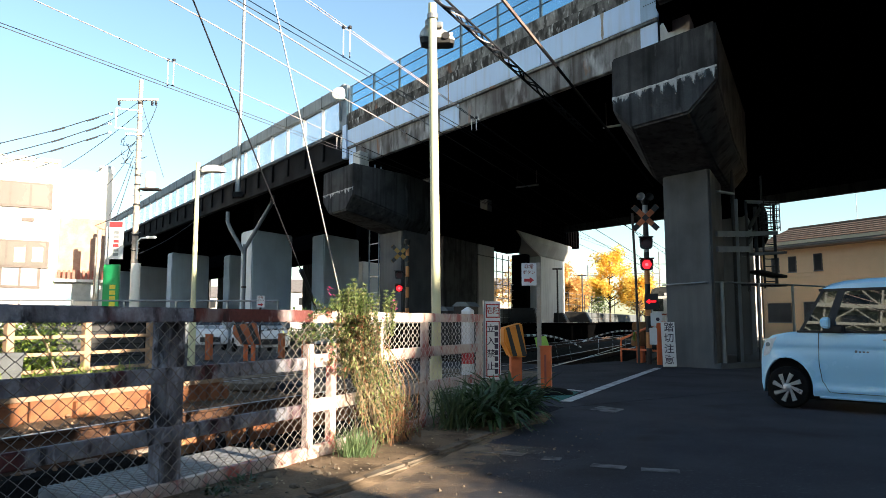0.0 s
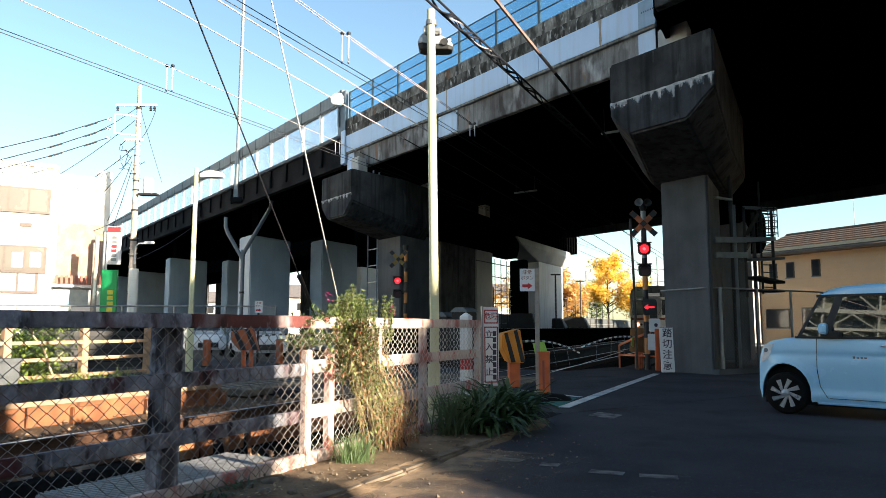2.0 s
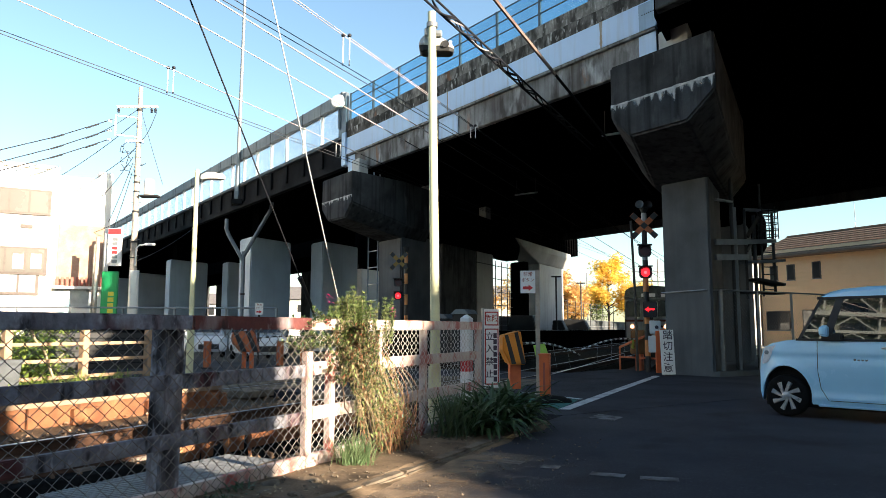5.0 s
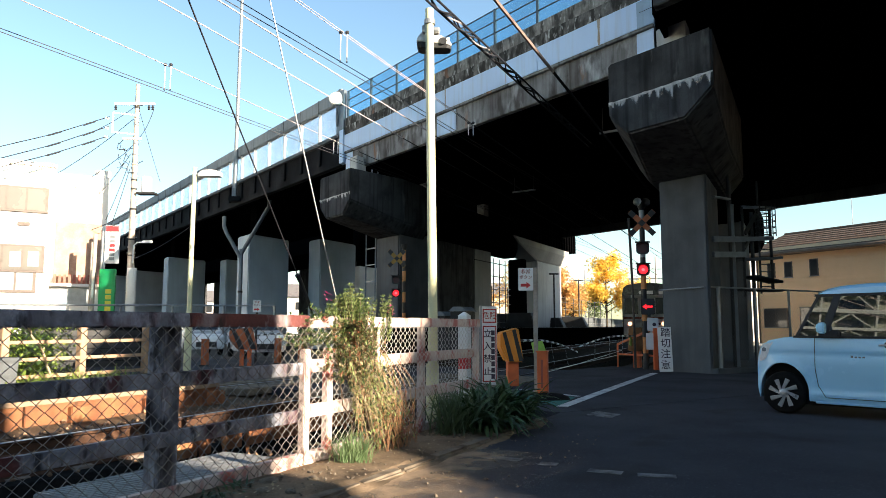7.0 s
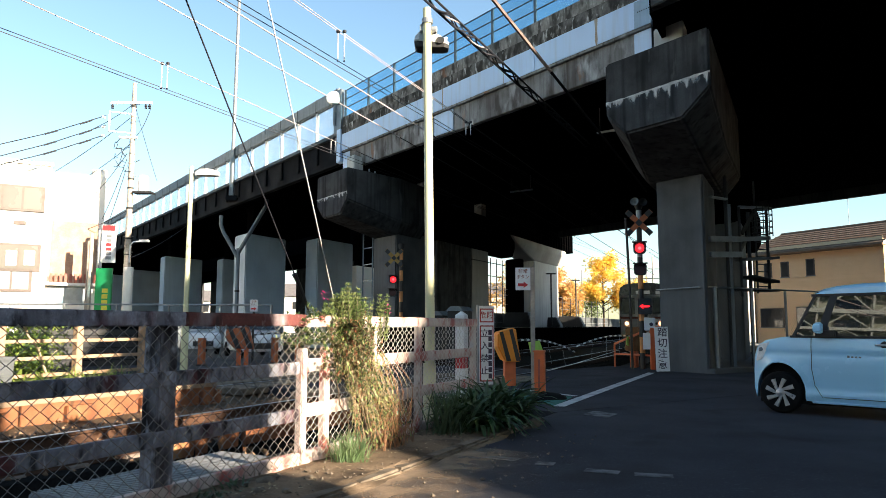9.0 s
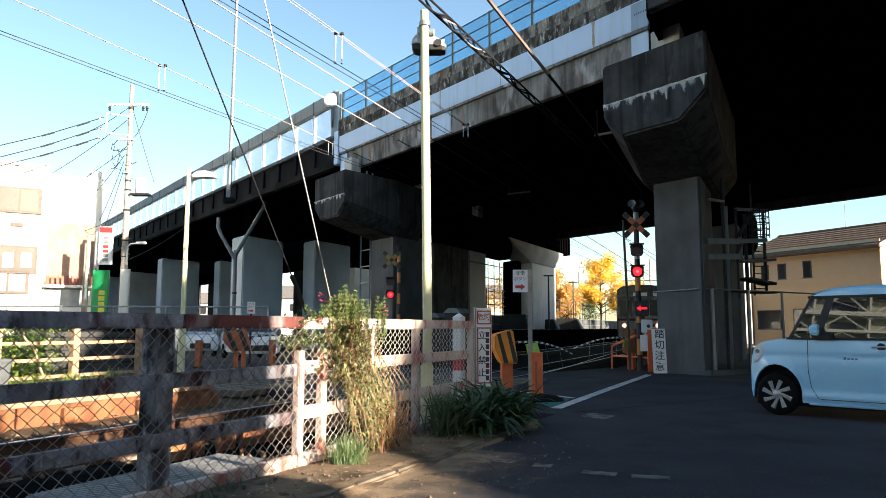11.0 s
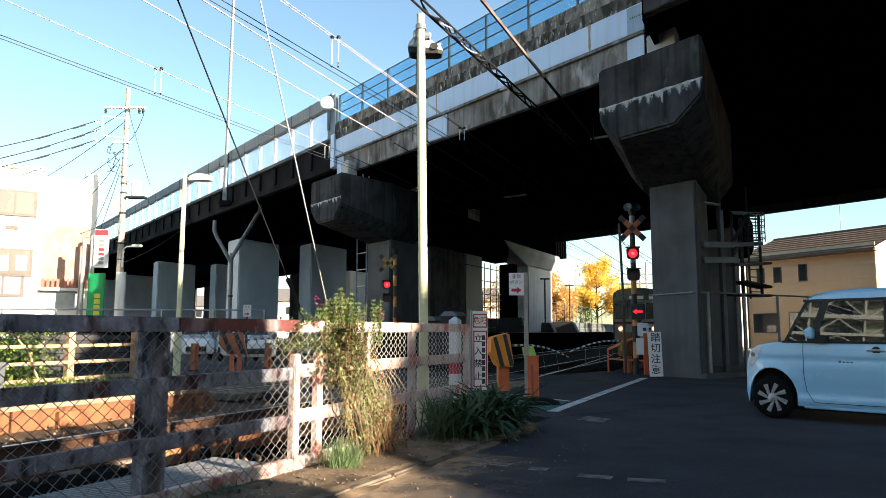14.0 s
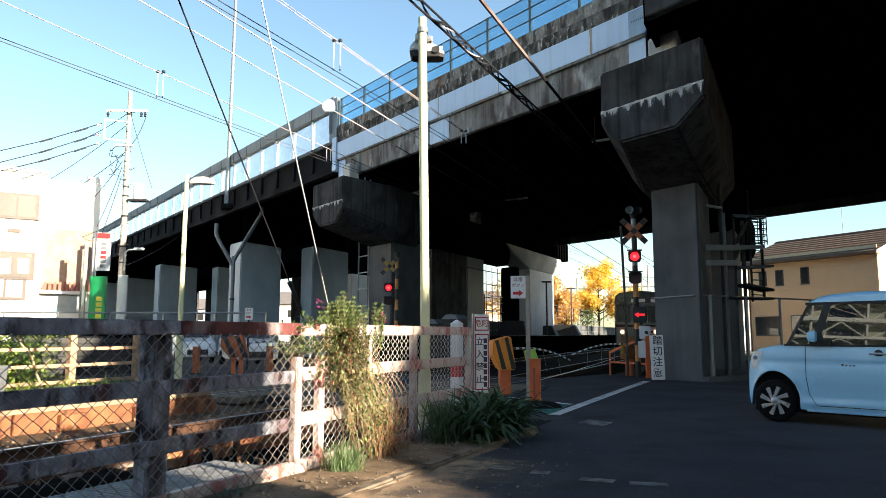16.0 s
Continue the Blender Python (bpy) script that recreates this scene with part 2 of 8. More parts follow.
M["board_pale"] = mat("pale_weathered_board", (0.34, 0.25, 0.175), 0.85, other=(0.22, 0.15, 0.10), scale=5, grain=50, grain_amt=0.3)
M["rail_web"] = mat("dark_rusty_web", (0.085, 0.045, 0.028), 0.9, other=(0.04, 0.024, 0.018), amount=0.8, scale=5, grain=60, grain_amt=0.3)
# rail colour darkened to stand in for shade under the overpass
M["rail_dark"] = mat("shade_black_rail", (0.045, 0.032, 0.027), 0.9, other=(0.03, 0.022, 0.018), scale=5, grain=60, grain_amt=0.3)
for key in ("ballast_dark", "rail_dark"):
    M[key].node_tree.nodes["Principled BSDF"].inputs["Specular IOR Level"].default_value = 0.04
M["rail_top"] = mat("polished_rail", (0.34, 0.34, 0.34), 0.38, 1.0, scale=6, grain_amt=0.05, bump=0.02)
M["sleeper"] = mat("concrete_sleeper", (0.28, 0.23, 0.19), 0.9, other=(0.2, 0.13, 0.09), scale=5, random_amt=0.3)
M["grating"] = mat("pale_trough_cover", (0.31, 0.32, 0.33), 0.8, other=(0.19, 0.195, 0.2), scale=5, grain=50)
M["orange"] = mat("orange_paint", (0.66, 0.145, 0.04), 0.5, other=(0.44, 0.10, 0.035), scale=5, amount=0.5, grain_amt=0.12, bump=0.08)
M["yellow"] = mat("warning_yellow", (0.76, 0.26, 0.02), 0.45, other=(0.55, 0.19, 0.03), scale=4, grain_amt=0.08, bump=0.04)
M["post_orange"] = mat("faded_orange_paint", (0.66, 0.27, 0.085), 0.55, other=(0.48, 0.19, 0.07), scale=6, bump=0.05)
M["black"] = mat("black_paint", (0.02, 0.02, 0.02), 0.5, scale=4, bump=0.05)
M["white"] = mat("white_enamel", (0.78, 0.78, 0.78), 0.4, other=(0.62, 0.61, 0.59), scale=5, amount=0.4, grain_amt=0.06, bump=0.03)
M["dull_orange"] = mat("dull_orange_paint", (0.46, 0.13, 0.045), 0.6, other=(0.30, 0.08, 0.03), scale=6, bump=0.05)
M["yard"] = mat("pale_bounce_sheet", (0.60, 0.55, 0.48), 0.9, other=(0.40, 0.37, 0.33), scale=1.5)
M["sign_red"] = mat("sign_red_print", (0.42, 0.035, 0.03), 0.5, other=(0.30, 0.04, 0.035), scale=8, bump=0)
M["red_paint"] = mat("red_paint", (0.55, 0.03, 0.035), 0.5, scale=6, grain_amt=0.1, bump=0.03)
M["ink"] = mat("dark_print", (0.05, 0.035, 0.06), 0.5, scale=6, bump=0)
M["brown_ink"] = mat("faded_brown_print", (0.32, 0.09, 0.06), 0.6, scale=12, amount=0.6, bump=0)
M["red_lamp"] = mat("lit_red_lamp", (0.5, 0.02, 0.02), 0.3, emit=(1.0, 0.012, 0.02), power=1.5, bump=0)
M["red_core"] = mat("lit_red_core", (0.6, 0.1, 0.1), 0.3, emit=(1.0, 0.10, 0.12), power=1.3, bump=0)
M["red_off"] = mat("unlit_red_lens", (0.06, 0.008, 0.008), 0.35, scale=8, bump=0)
M["head_lamp"] = mat("lit_headlight", (1, 0.9, 0.7), 0.3, emit=(1.0, 0.42, 0.22), power=2.6, bump=0)
M["led_white"] = mat("lit_display", (0.7, 0.7, 0.7), 0.4, emit=(0.9, 0.9, 0.85), power=0.06, bump=0)
M["hi_vis"] = mat("yellow_green_tape", (0.45, 0.75, 0.12), 0.4, scale=10, bump=0)
M["car_blue"] = mat("pale_blue_car_paint", (0.40, 0.74, 0.99), 0.18, 0.0, other=(0.38, 0.71, 0.97), amount=0.15, scale=2, grain=300, grain_amt=0.03, bump=0.0, coat=0.8)
M["car_glass"] = glass("car_glass", (0.34, 0.38, 0.37), 0.015, 0.12, 0.03, 2.3)
M["car_dark"] = mat("black_plastic", (0.018, 0.018, 0.02), 0.5, scale=8, bump=0.05)
M["tyre"] = mat("tyre_rubber", (0.009, 0.009, 0.009), 0.85, scale=12, bump=0.2)
M["alloy"] = mat("silver_wheel_cover", (0.55, 0.56, 0.57), 0.35, 0.5, scale=9, bump=0)
M["headlight"] = mat("clear_headlamp", (0.84, 0.88, 0.92), 0.08, 0.0, other=(0.5, 0.54, 0.58), amount=0.5, scale=22, bump=0.05, coat=0.6)
M["seat"] = mat("grey_seat_fabric", (0.10, 0.10, 0.105), 0.9, scale=9)
M["siding"] = mat("tan_siding", (0.95, 0.67, 0.40), 0.8, other=(0.90, 0.62, 0.36), scale=1.5, grain=30, grain_amt=0.12, bump=0.1)
M["roof_brown"] = mat("brown_roof_sheet", (0.21, 0.14, 0.095), 0.8, scale=2, grain=20)
M["window_dark"] = mat("dark_window", (0.03, 0.033, 0.036), 0.1, other=(0.05, 0.05, 0.05), scale=1.5, bump=0, coat=0.5)
M["window_pale"] = mat("curtained_window", (0.13, 0.122, 0.108), 0.25, other=(0.085, 0.08, 0.07), scale=0.5, bump=0, coat=0.5)
M["frame_dark"] = mat("bronze_window_frame", (0.10, 0.08, 0.07), 0.5, 0.3, scale=5, bump=0)
M["plaster"] = mat("white_rendered_wall", (0.86, 0.83, 0.78), 0.85, other=(0.74, 0.70, 0.64), amount=0.5, scale=0.6, grain=20, grain_amt=0.08, bump=0.1)
M["tile_pink"] = mat("pale_brick_cladding", (0.40, 0.25, 0.18), 0.85, other=(0.52, 0.38, 0.31), scale=2, grain=12, grain_amt=0.3, bump=0.2)
M["pole"] = mat("concrete_utility_pole", (0.42, 0.37, 0.32), 0.85, other=(0.24, 0.19, 0.15), scale=5, grain=30, grain_amt=0.35, bump=0.2)
M["green_sign"] = mat("green_sign_face", (0.02, 0.36, 0.10), 0.4, other=(0.03, 0.28, 0.09), scale=3, bump=0)
# dim yellow: shade on the far crossbuck is put into the paint
M["yellow_shaded"] = mat("shaded_yellow_paint", (0.34, 0.20, 0.035), 0.6, other=(0.22, 0.13, 0.03), scale=6, bump=0.05)
M["sign_yellow"] = mat("yellow_lettering_bar", (0.72, 0.62, 0.06), 0.5, scale=5, bump=0)
M["beige"] = mat("beige_rail_paint", (0.40, 0.27, 0.17), 0.7, other=(0.26, 0.16, 0.10), scale=5)
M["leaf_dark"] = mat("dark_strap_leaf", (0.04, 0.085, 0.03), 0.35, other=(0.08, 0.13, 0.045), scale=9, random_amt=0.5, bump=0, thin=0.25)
M["leaf_strap"] = mat("glossy_strap_leaf", (0.035, 0.085, 0.028), 0.3, other=(0.085, 0.15, 0.05), amount=0.8, scale=5, grain=40, grain_amt=0.3, random_amt=0.7, bump=0, thin=0.2)
M["leaf_shrub"] = mat("shrub_leaf", (0.27, 0.38, 0.13), 0.5, other=(0.52, 0.50, 0.23), scale=9, random_amt=0.5, bump=0, thin=0.3)
M["leaf_red"] = mat("russet_leaf", (0.34, 0.13, 0.06), 0.6, other=(0.25, 0.08, 0.06), scale=9, random_amt=0.5, bump=0, thin=0.3)
M["flower"] = mat("magenta_flower", (0.70, 0.08, 0.28), 0.6, scale=9, bump=0, thin=0.3)
M["dry"] = mat("dry_vine", (0.50, 0.42, 0.27), 0.85, other=(0.28, 0.18, 0.10), scale=9, random_amt=0.5, bump=0, thin=0.15)
M["grass_blue"] = mat("blue_green_blade", (0.09, 0.15, 0.07), 0.55, other=(0.14, 0.2, 0.09), scale=6, random_amt=0.5, bump=0, thin=0.3)
M["vine_red"] = mat("reddish_vine", (0.36, 0.19, 0.11), 0.8, other=(0.40, 0.24, 0.12), scale=9, random_amt=0.4, bump=0)
M["grass"] = mat("grass_blade", (0.15, 0.26, 0.11), 0.6, other=(0.26, 0.32, 0.15), scale=6, random_amt=0.5, bump=0, thin=0.3)
M["hedge"] = mat("hedge_leaf", (0.18, 0.27, 0.05), 0.5, other=(0.27, 0.35, 0.07), scale=5, random_amt=0.7, bump=0, thin=0.25)
M["ginkgo"] = mat("ginkgo_leaf", (0.96, 0.72, 0.16), 0.6, other=(0.94, 0.62, 0.10), scale=0.6, random_amt=0.25, bump=0, thin=0.5)
M["autumn"] = mat("orange_autumn_leaf", (0.88, 0.52, 0.20), 0.6, other=(0.60, 0.55, 0.20), scale=0.5, random_amt=0.5, bump=0, thin=0.45)
M["bark"] = mat("bark", (0.10, 0.075, 0.055), 0.9, scale=6, grain=25, grain_amt=0.5, bump=0.6)
M["train_steel"] = mat("train_steel", (0.26, 0.27, 0.27), 0.4, 0.4, scale=2, grain_amt=0.08, bump=0.02)
M["train_dark"] = mat("train_front_dark", (0.05, 0.052, 0.055), 0.3, scale=2, bump=0, coat=0.3)
M["train_glass"] = mat("train_window", (0.012, 0.013, 0.014), 0.2, scale=1, bump=0)
M["train_face"] = mat("train_grey_face", (0.70, 0.71, 0.72), 0.4, 0.1, scale=3, bump=0)
M["train_cream"] = mat("train_door_frame", (0.88, 0.87, 0.82), 0.5, scale=3, bump=0)
M["train_red"] = mat("train_stripe", (0.25, 0.06, 0.03), 0.5, scale=3, bump=0)
M["car_white"] = mat("white_car_paint", (0.78, 0.78, 0.78), 0.25, scale=3, amount=0.1, grain_amt=0.02, bump=0, coat=0.6)
M["roof_tile"] = mat("grey_roof", (0.18, 0.17, 0.17), 0.8, scale=2)
M["flats_wall"] = mat("grey_green_render", (0.34, 0.37, 0.31), 0.85, other=(0.24, 0.26, 0.22), scale=0.5)
M["flats_paint"] = mat("pale_grey_green_paint", (0.52, 0.56, 0.53), 0.7, other=(0.42, 0.46, 0.44), scale=0.7)
M["wall_far"] = mat("far_wall", (0.6, 0.55, 0.48), 0.85, scale=0.7)


def dust_material():
    """Sandy dust on the asphalt, thick beside the kerb and thinning out in patches."""
    m = mat("sandy_dust", (0.38, 0.28, 0.19), 0.95, other=(0.19, 0.145, 0.10), scale=5, grain=90, grain_amt=0.5, bump=0.4)
    N, L = m.node_tree.nodes, m.node_tree.links
    geo = N.new("ShaderNodeNewGeometry")
    dot = N.new("ShaderNodeVectorMath")
    dot.operation = "DOT_PRODUCT"
    dot.inputs[1].default_value = (0.888, -0.460, 0)
    L.new(geo.outputs["Position"], dot.inputs[0])
    fall = N.new("ShaderNodeMapRange")
    fall.inputs[1].default_value, fall.inputs[2].default_value = -2.95, -2.05
    fall.inputs[3].default_value, fall.inputs[4].default_value = 0.85, 0.0
    L.new(dot.outputs["Value"], fall.inputs[0])
    no = N.new("ShaderNodeTexNoise")
    no.inputs["Scale"].default_value, no.inputs["Detail"].default_value = 3.5, 6
    L.new(geo.outputs["Position"], no.inputs["Vector"])
    mul = N.new("ShaderNodeMath")
    mul.operation, mul.use_clamp = "MULTIPLY_ADD", True
    mul.inputs[1].default_value = 1.6
    L.new(no.outputs["Fac"], mul.inputs[0])
    sub = N.new("ShaderNodeMath")
    sub.operation = "SUBTRACT"
    sub.inputs[1].default_value = 0.85
    L.new(fall.outputs[0], sub.inputs[0])
    L.new(sub.outputs[0], mul.inputs[2])
    tp = N.new("ShaderNodeBsdfTransparent")
    ms = N.new("ShaderNodeMixShader")
    L.new(mul.outputs[0], ms.inputs[0])
    L.new(tp.outputs[0], ms.inputs[1])
    L.new(N["Principled BSDF"].outputs[0], ms.inputs[2])
    L.new(ms.outputs[0], N["Material Output"].inputs[0])
    return m


M["dust"] = dust_material()


def lime_material():
    """Pale lime run-off: ragged streaks that thin out below the joint."""
    m = mat("lime_stain", (0.60, 0.60, 0.59), 0.9, other=(0.36, 0.36, 0.35), scale=6, grain=50, grain_amt=0.3, bump=0.1)
    N, L = m.node_tree.nodes, m.node_tree.links
    geo = N.new("ShaderNodeNewGeometry")
    sep = N.new("ShaderNodeSeparateXYZ")
    L.new(geo.outputs["Position"], sep.inputs[0])
    fall = N.new("ShaderNodeMapRange")
    fall.inputs[1].default_value, fall.inputs[2].default_value = 6.05, 6.52
    fall.inputs[3].default_value, fall.inputs[4].default_value = -0.34, 0.12
    L.new(sep.outputs["Z"], fall.inputs[0])
    mp = N.new("ShaderNodeMapping")
    mp.inputs["Scale"].default_value = (5.5, 5.5, 1.1)
    L.new(geo.outputs["Position"], mp.inputs["Vector"])
    no = N.new("ShaderNodeTexNoise")
    no.inputs["Scale"].default_value, no.inputs["Detail"].default_value = 1.3, 7
    L.new(mp.outputs[0], no.inputs["Vector"])
    add = N.new("ShaderNodeMath")
    add.operation = "ADD"
    L.new(no.outputs["Fac"], add.inputs[0])
    L.new(fall.outputs[0], add.inputs[1])
    cut = N.new("ShaderNodeMapRange")
    cut.inputs[1].default_value, cut.inputs[2].default_value, cut.inputs[4].default_value = 0.46, 0.66, 0.85
    L.new(add.outputs[0], cut.inputs[0])
    tp = N.new("ShaderNodeBsdfTransparent")
    ms = N.new("ShaderNodeMixShader")
    L.new(cut.outputs[0], ms.inputs[0])
    L.new(tp.outputs[0], ms.inputs[1])
    L.new(N["Principled BSDF"].outputs[0], ms.inputs[2])
    L.new(ms.outputs[0], N["Material Output"].inputs[0])
    return m


M["lime"] = lime_material()


# ================= mesh building =================
class Shape:
    """Collects vertices and faces of one mesh."""

    def __init__(self):
        self.v, self.f = [], []

    def add(self, verts, faces):
        n = len(self.v)
        self.v += [tuple(p) for p in verts]
        self.f += [tuple(i + n for i in f) for f in faces]
        return self

    def hexa(self, p):
        """Eight corners: four below, counter-clockwise from above, then the four above them."""
        return self.add(p, [(3, 2, 1, 0), (4, 5, 6, 7), (0, 1, 5, 4), (1, 2, 6, 5), (2, 3, 7, 6), (3, 0, 4, 7)])

    def box(self, x0, y0, z0, x1, y1, z1, m=None):
        p = [(x0, y0, z0), (x1, y0, z0), (x1, y1, z0), (x0, y1, z0), (x0, y0, z1), (x1, y0, z1), (x1, y1, z1), (x0, y1, z1)]
        if m is not None:
            p = [m @ Vector(q) for q in p]
        return self.hexa(p)

    def bar(self, p, q, w, h, up=(0, 0, 1)):
        """A straight rectangular bar from p to q, w wide and h high."""
        p, q = Vector(p), Vector(q)
        d = (q - p).normalized()
        s = d.cross(Vector(up))
        if s.length < 1e-4:
            s = Vector((1, 0, 0))
        s.normalize()
        t = s.cross(d)
        a, b = s * (w / 2), t * (h / 2)
        return self.hexa([p - a - b, p + a - b, q + a - b, q - a - b, p - a + b, p + a + b, q + a + b, q - a + b])

    def tube(self, pts, r, n=8, r2=None, caps=True):
        pts = [Vector(p) for p in pts]
        k = len(pts)
        rings, ref = [], None
        for i, p in enumerate(pts):
            d = (pts[min(i + 1, k - 1)] - pts[max(i - 1, 0)]).normalized()
            if ref is None:
                ref = d.cross(Vector((0, 0, 1)))
                if ref.length < 1e-3:
                    ref = Vector((1, 0, 0))
            ref = (ref - d * ref.dot(d)).normalized()
            b = d.cross(ref)
            rad = r if r2 is None else r + (r2 - r) * i / (k - 1)
            rings.append([p + (ref * math.cos(2 * math.pi * j / n) + b * math.sin(2 * math.pi * j / n)) * rad for j in range(n)])
        fs = [(i * n + j, i * n + (j + 1) % n, (i + 1) * n + (j + 1) % n, (i + 1) * n + j) for i in range(k - 1) for j in range(n)]
        if caps:
            fs += [tuple(range(n - 1, -1, -1)), tuple((k - 1) * n + j for j in range(n))]
        return self.add([q for ring in rings for q in ring], fs)

    def prism(self, poly, a, b, m=None, axis="y"):
        """A 2D outline (in x, z for axis y; y, z for axis x; x, y for axis z) pulled from a to b."""
        def at(p, t):
            q = {"y": (p[0], t, p[1]), "x": (t, p[0], p[1]), "z": (p[0], p[1], t)}[axis]
            return m @ Vector(q) if m is not None else Vector(q)
        n = len(poly)
        return self.add([at(p, a) for p in poly] + [at(p, b) for p in poly],
                        [tuple(range(n)), tuple(range(2 * n - 1, n - 1, -1))] + [(i, i + n, (i + 1) % n + n, (i + 1) % n) for i in range(n)])

    def loft(self, rings, caps=True):
        n = len(rings[0])
        fs = [(i * n + j, i * n + (j + 1) % n, (i + 1) * n + (j + 1) % n, (i + 1) * n + j) for i in range(len(rings) - 1) for j in range(n)]
        if caps:
            fs += [tuple(range(n - 1, -1, -1)), tuple((len(rings) - 1) * n + j for j in range(n))]
        return self.add([q for r in rings for q in r], fs)

    def lathe(self, prof, n=20, m=None):
        """A profile of (radius, z) turned about z."""
        rings = [[(r * math.cos(2 * math.pi * j / n), r * math.sin(2 * math.pi * j / n), z) for j in range(n)] for r, z in prof]
        if m is not None:
            rings = [[m @ Vector(p) for p in r] for r in rings]
        return self.loft(rings)

    def leaf(self, p, d, length, width, up=Vector((0, 0, 1)), droop=0.0):
        d = Vector(d).normalized()
        s = d.cross(up)
        s = s.normalized() if s.length > 1e-3 else Vector((1, 0, 0))
        p = Vector(p)
        q = p + d * length * 0.5 + Vector((0, 0, -droop * 0.25 * length))
        e = p + d * length + Vector((0, 0, -droop * length))
        return self.add([p - s * width * 0.12, p + s * width * 0.12, q + s * width * 0.5, e, q - s * width * 0.5], [(0, 1, 2, 3, 4)])

    def mesh(self, name, bevel=0.0, seg=2, smooth=False, fix=True):
        me = bpy.data.meshes.new(name)
        me.from_pydata(self.v, [], self.f)
        if fix or bevel:
            bm = bmesh.new()
            bm.from_mesh(me)
            if fix:
                bmesh.ops.recalc_face_normals(bm, faces=bm.faces)
            if bevel:
                edges = [e for e in bm.edges if len(e.link_faces) == 2 and e.calc_face_angle(0) > 0.5]
                bmesh.ops.bevel(bm, geom=edges, offset=bevel, segments=seg, affect="EDGES", clamp_overlap=True)
            bm.to_mesh(me)
            bm.free()
        if smooth:
            me.polygons.foreach_set("use_smooth", [True] * len(me.polygons))
            try:
                me.set_sharp_from_angle(angle=radians(40))
            except AttributeError:
                pass
        return me


def part(name, shape, material, parent=None, label="", bevel=0.0, smooth=False, seg=2, at=None, fix=True):
    """One mesh object, under its thing or part if there is one."""
    me = shape if isinstance(shape, bpy.types.Mesh) else shape.mesh(name, bevel, seg, smooth, fix)
    if not me.materials:
        me.materials.append(M[material])
    ob = new(name, me)
    if parent is not None:
        ob.parent = parent
    if at is not None:
        ob.matrix_local = at
    return tagged(ob, label=label)


def thing(name, label, category, at=None, group="", kind=""):
    """An empty at a thing's base that carries its parts."""
    ob = new(name)
    ob.empty_display_size = 0.1
    if at is not None:
        ob.matrix_basis = at
    return tagged(ob, label, category, group, kind)


def words(body, size, depth=0.002, bold=0.0):
    """A text as a flat mesh in x and z, centred."""
    cu = bpy.data.curves.new("lettering", "FONT")
    cu.body, cu.size, cu.extrude, cu.align_x, cu.align_y = body, size, depth, "CENTER", "CENTER"
    cu.offset = bold * size
    tmp = bpy.data.objects.new("lettering", cu)
    scene.collection.objects.link(tmp)
    bpy.context.view_layer.update()
    me = bpy.data.meshes.new_from_object(tmp.evaluated_get(bpy.context.evaluated_depsgraph_get()))
    bpy.data.objects.remove(tmp)
    me.transform(Matrix.Rotation(radians(90), 4, "X"))
    me.materials.clear()
    return me


rnd = random.Random(7)

# ================= plan =================
U = Vector((0.460, 0.888, 0))          # along the tracks, away from the camera
W = Vector((0.888, -0.460, 0))         # across the tracks, to the road side
V = Vector((-0.581, 0.814, 0))         # along the overpass, to the far end
F0 = Vector((-1.17, 6.16, 0))          # a place on the trackside fence
O = Vector((5.37, 17.40, 0))           # the overpass's near edge over the first pier
TRACK_TURN = -27.4                     # degrees


def tr(off, s, z=0.0):
    """A place off metres beside the fence's line and s metres along it; past 14 m the line bends a little to the left."""
    if s > 14:
        a = radians(23.5)
        u2 = Vector((math.sin(a), math.cos(a), 0))
        return F0 + U * 14 + Vector((u2.y, -u2.x, 0)) * off * 0.9 + W * off * 0.1 + u2 * (s - 14) + Vector((0, 0, z))
    return F0 + U * s + W * off + Vector((0, 0, z))


def ov(a, b, z):
    """A place a metres along the overpass from the first pier and b metres back under it."""
    return O + V * a + U * b + Vector((0, 0, z))


def ovbox(sh, a0, a1, b0, b1, z0, z1):
    return sh.hexa([ov(a1, b0, z0), ov(a0, b0, z0), ov(a0, b1, z0), ov(a1, b1, z0), ov(a1, b0, z1), ov(a0, b0, z1), ov(a0, b1, z1), ov(a1, b1, z1)])


# ================= ground, road, tracks =================
def structure(name, shape, material, label, category, bevel=0.0, smooth=False):
    return tagged(part(name, shape, material, None, bevel=bevel, smooth=smooth), label, category, kind="structure")


g = Shape()
g.add([(-1500, -1500, -0.40), (1500, -1500, -0.40), (1500, 1500, -0.40), (-1500, 1500, -0.40)], [(0, 1, 2, 3)])
structure("ground", g, "ground", "grey-brown ground reaching to the horizon", "ground")

# the road sheet: everything on the road side of the verge, and the crossing itself
g = Shape()
g.hexa([p + Vector((0, 0, z)) for z in (-0.38, 0.0) for p in (tr(0.75, -40), tr(70, -40), tr(70, 10.6), tr(0.75, 10.6))])
structure("road", g, "asphalt", "dark grey worn asphalt road in the shade of the overpass", "road")
g = Shape()
ring = [tr(*q) for q in ((-12.5, 7.4), (0.75, 4.75), (3.95, 10.6), (3.95, 16.2), (-1.2, 16.5), (-2.0, 14.1), (-9.5, 13.9))]
n = len(ring)
g.add([p + Vector((0, 0, z)) for z in (-0.38, 0.004) for p in ring], [tuple(range(n, 2 * n))] + [(i, (i + 1) % n, (i + 1) % n + n, i + n) for i in range(n)])
structure("road_crossing", g, "asphalt", "asphalt strip of the level crossing between the rails", "road")
g = Shape()
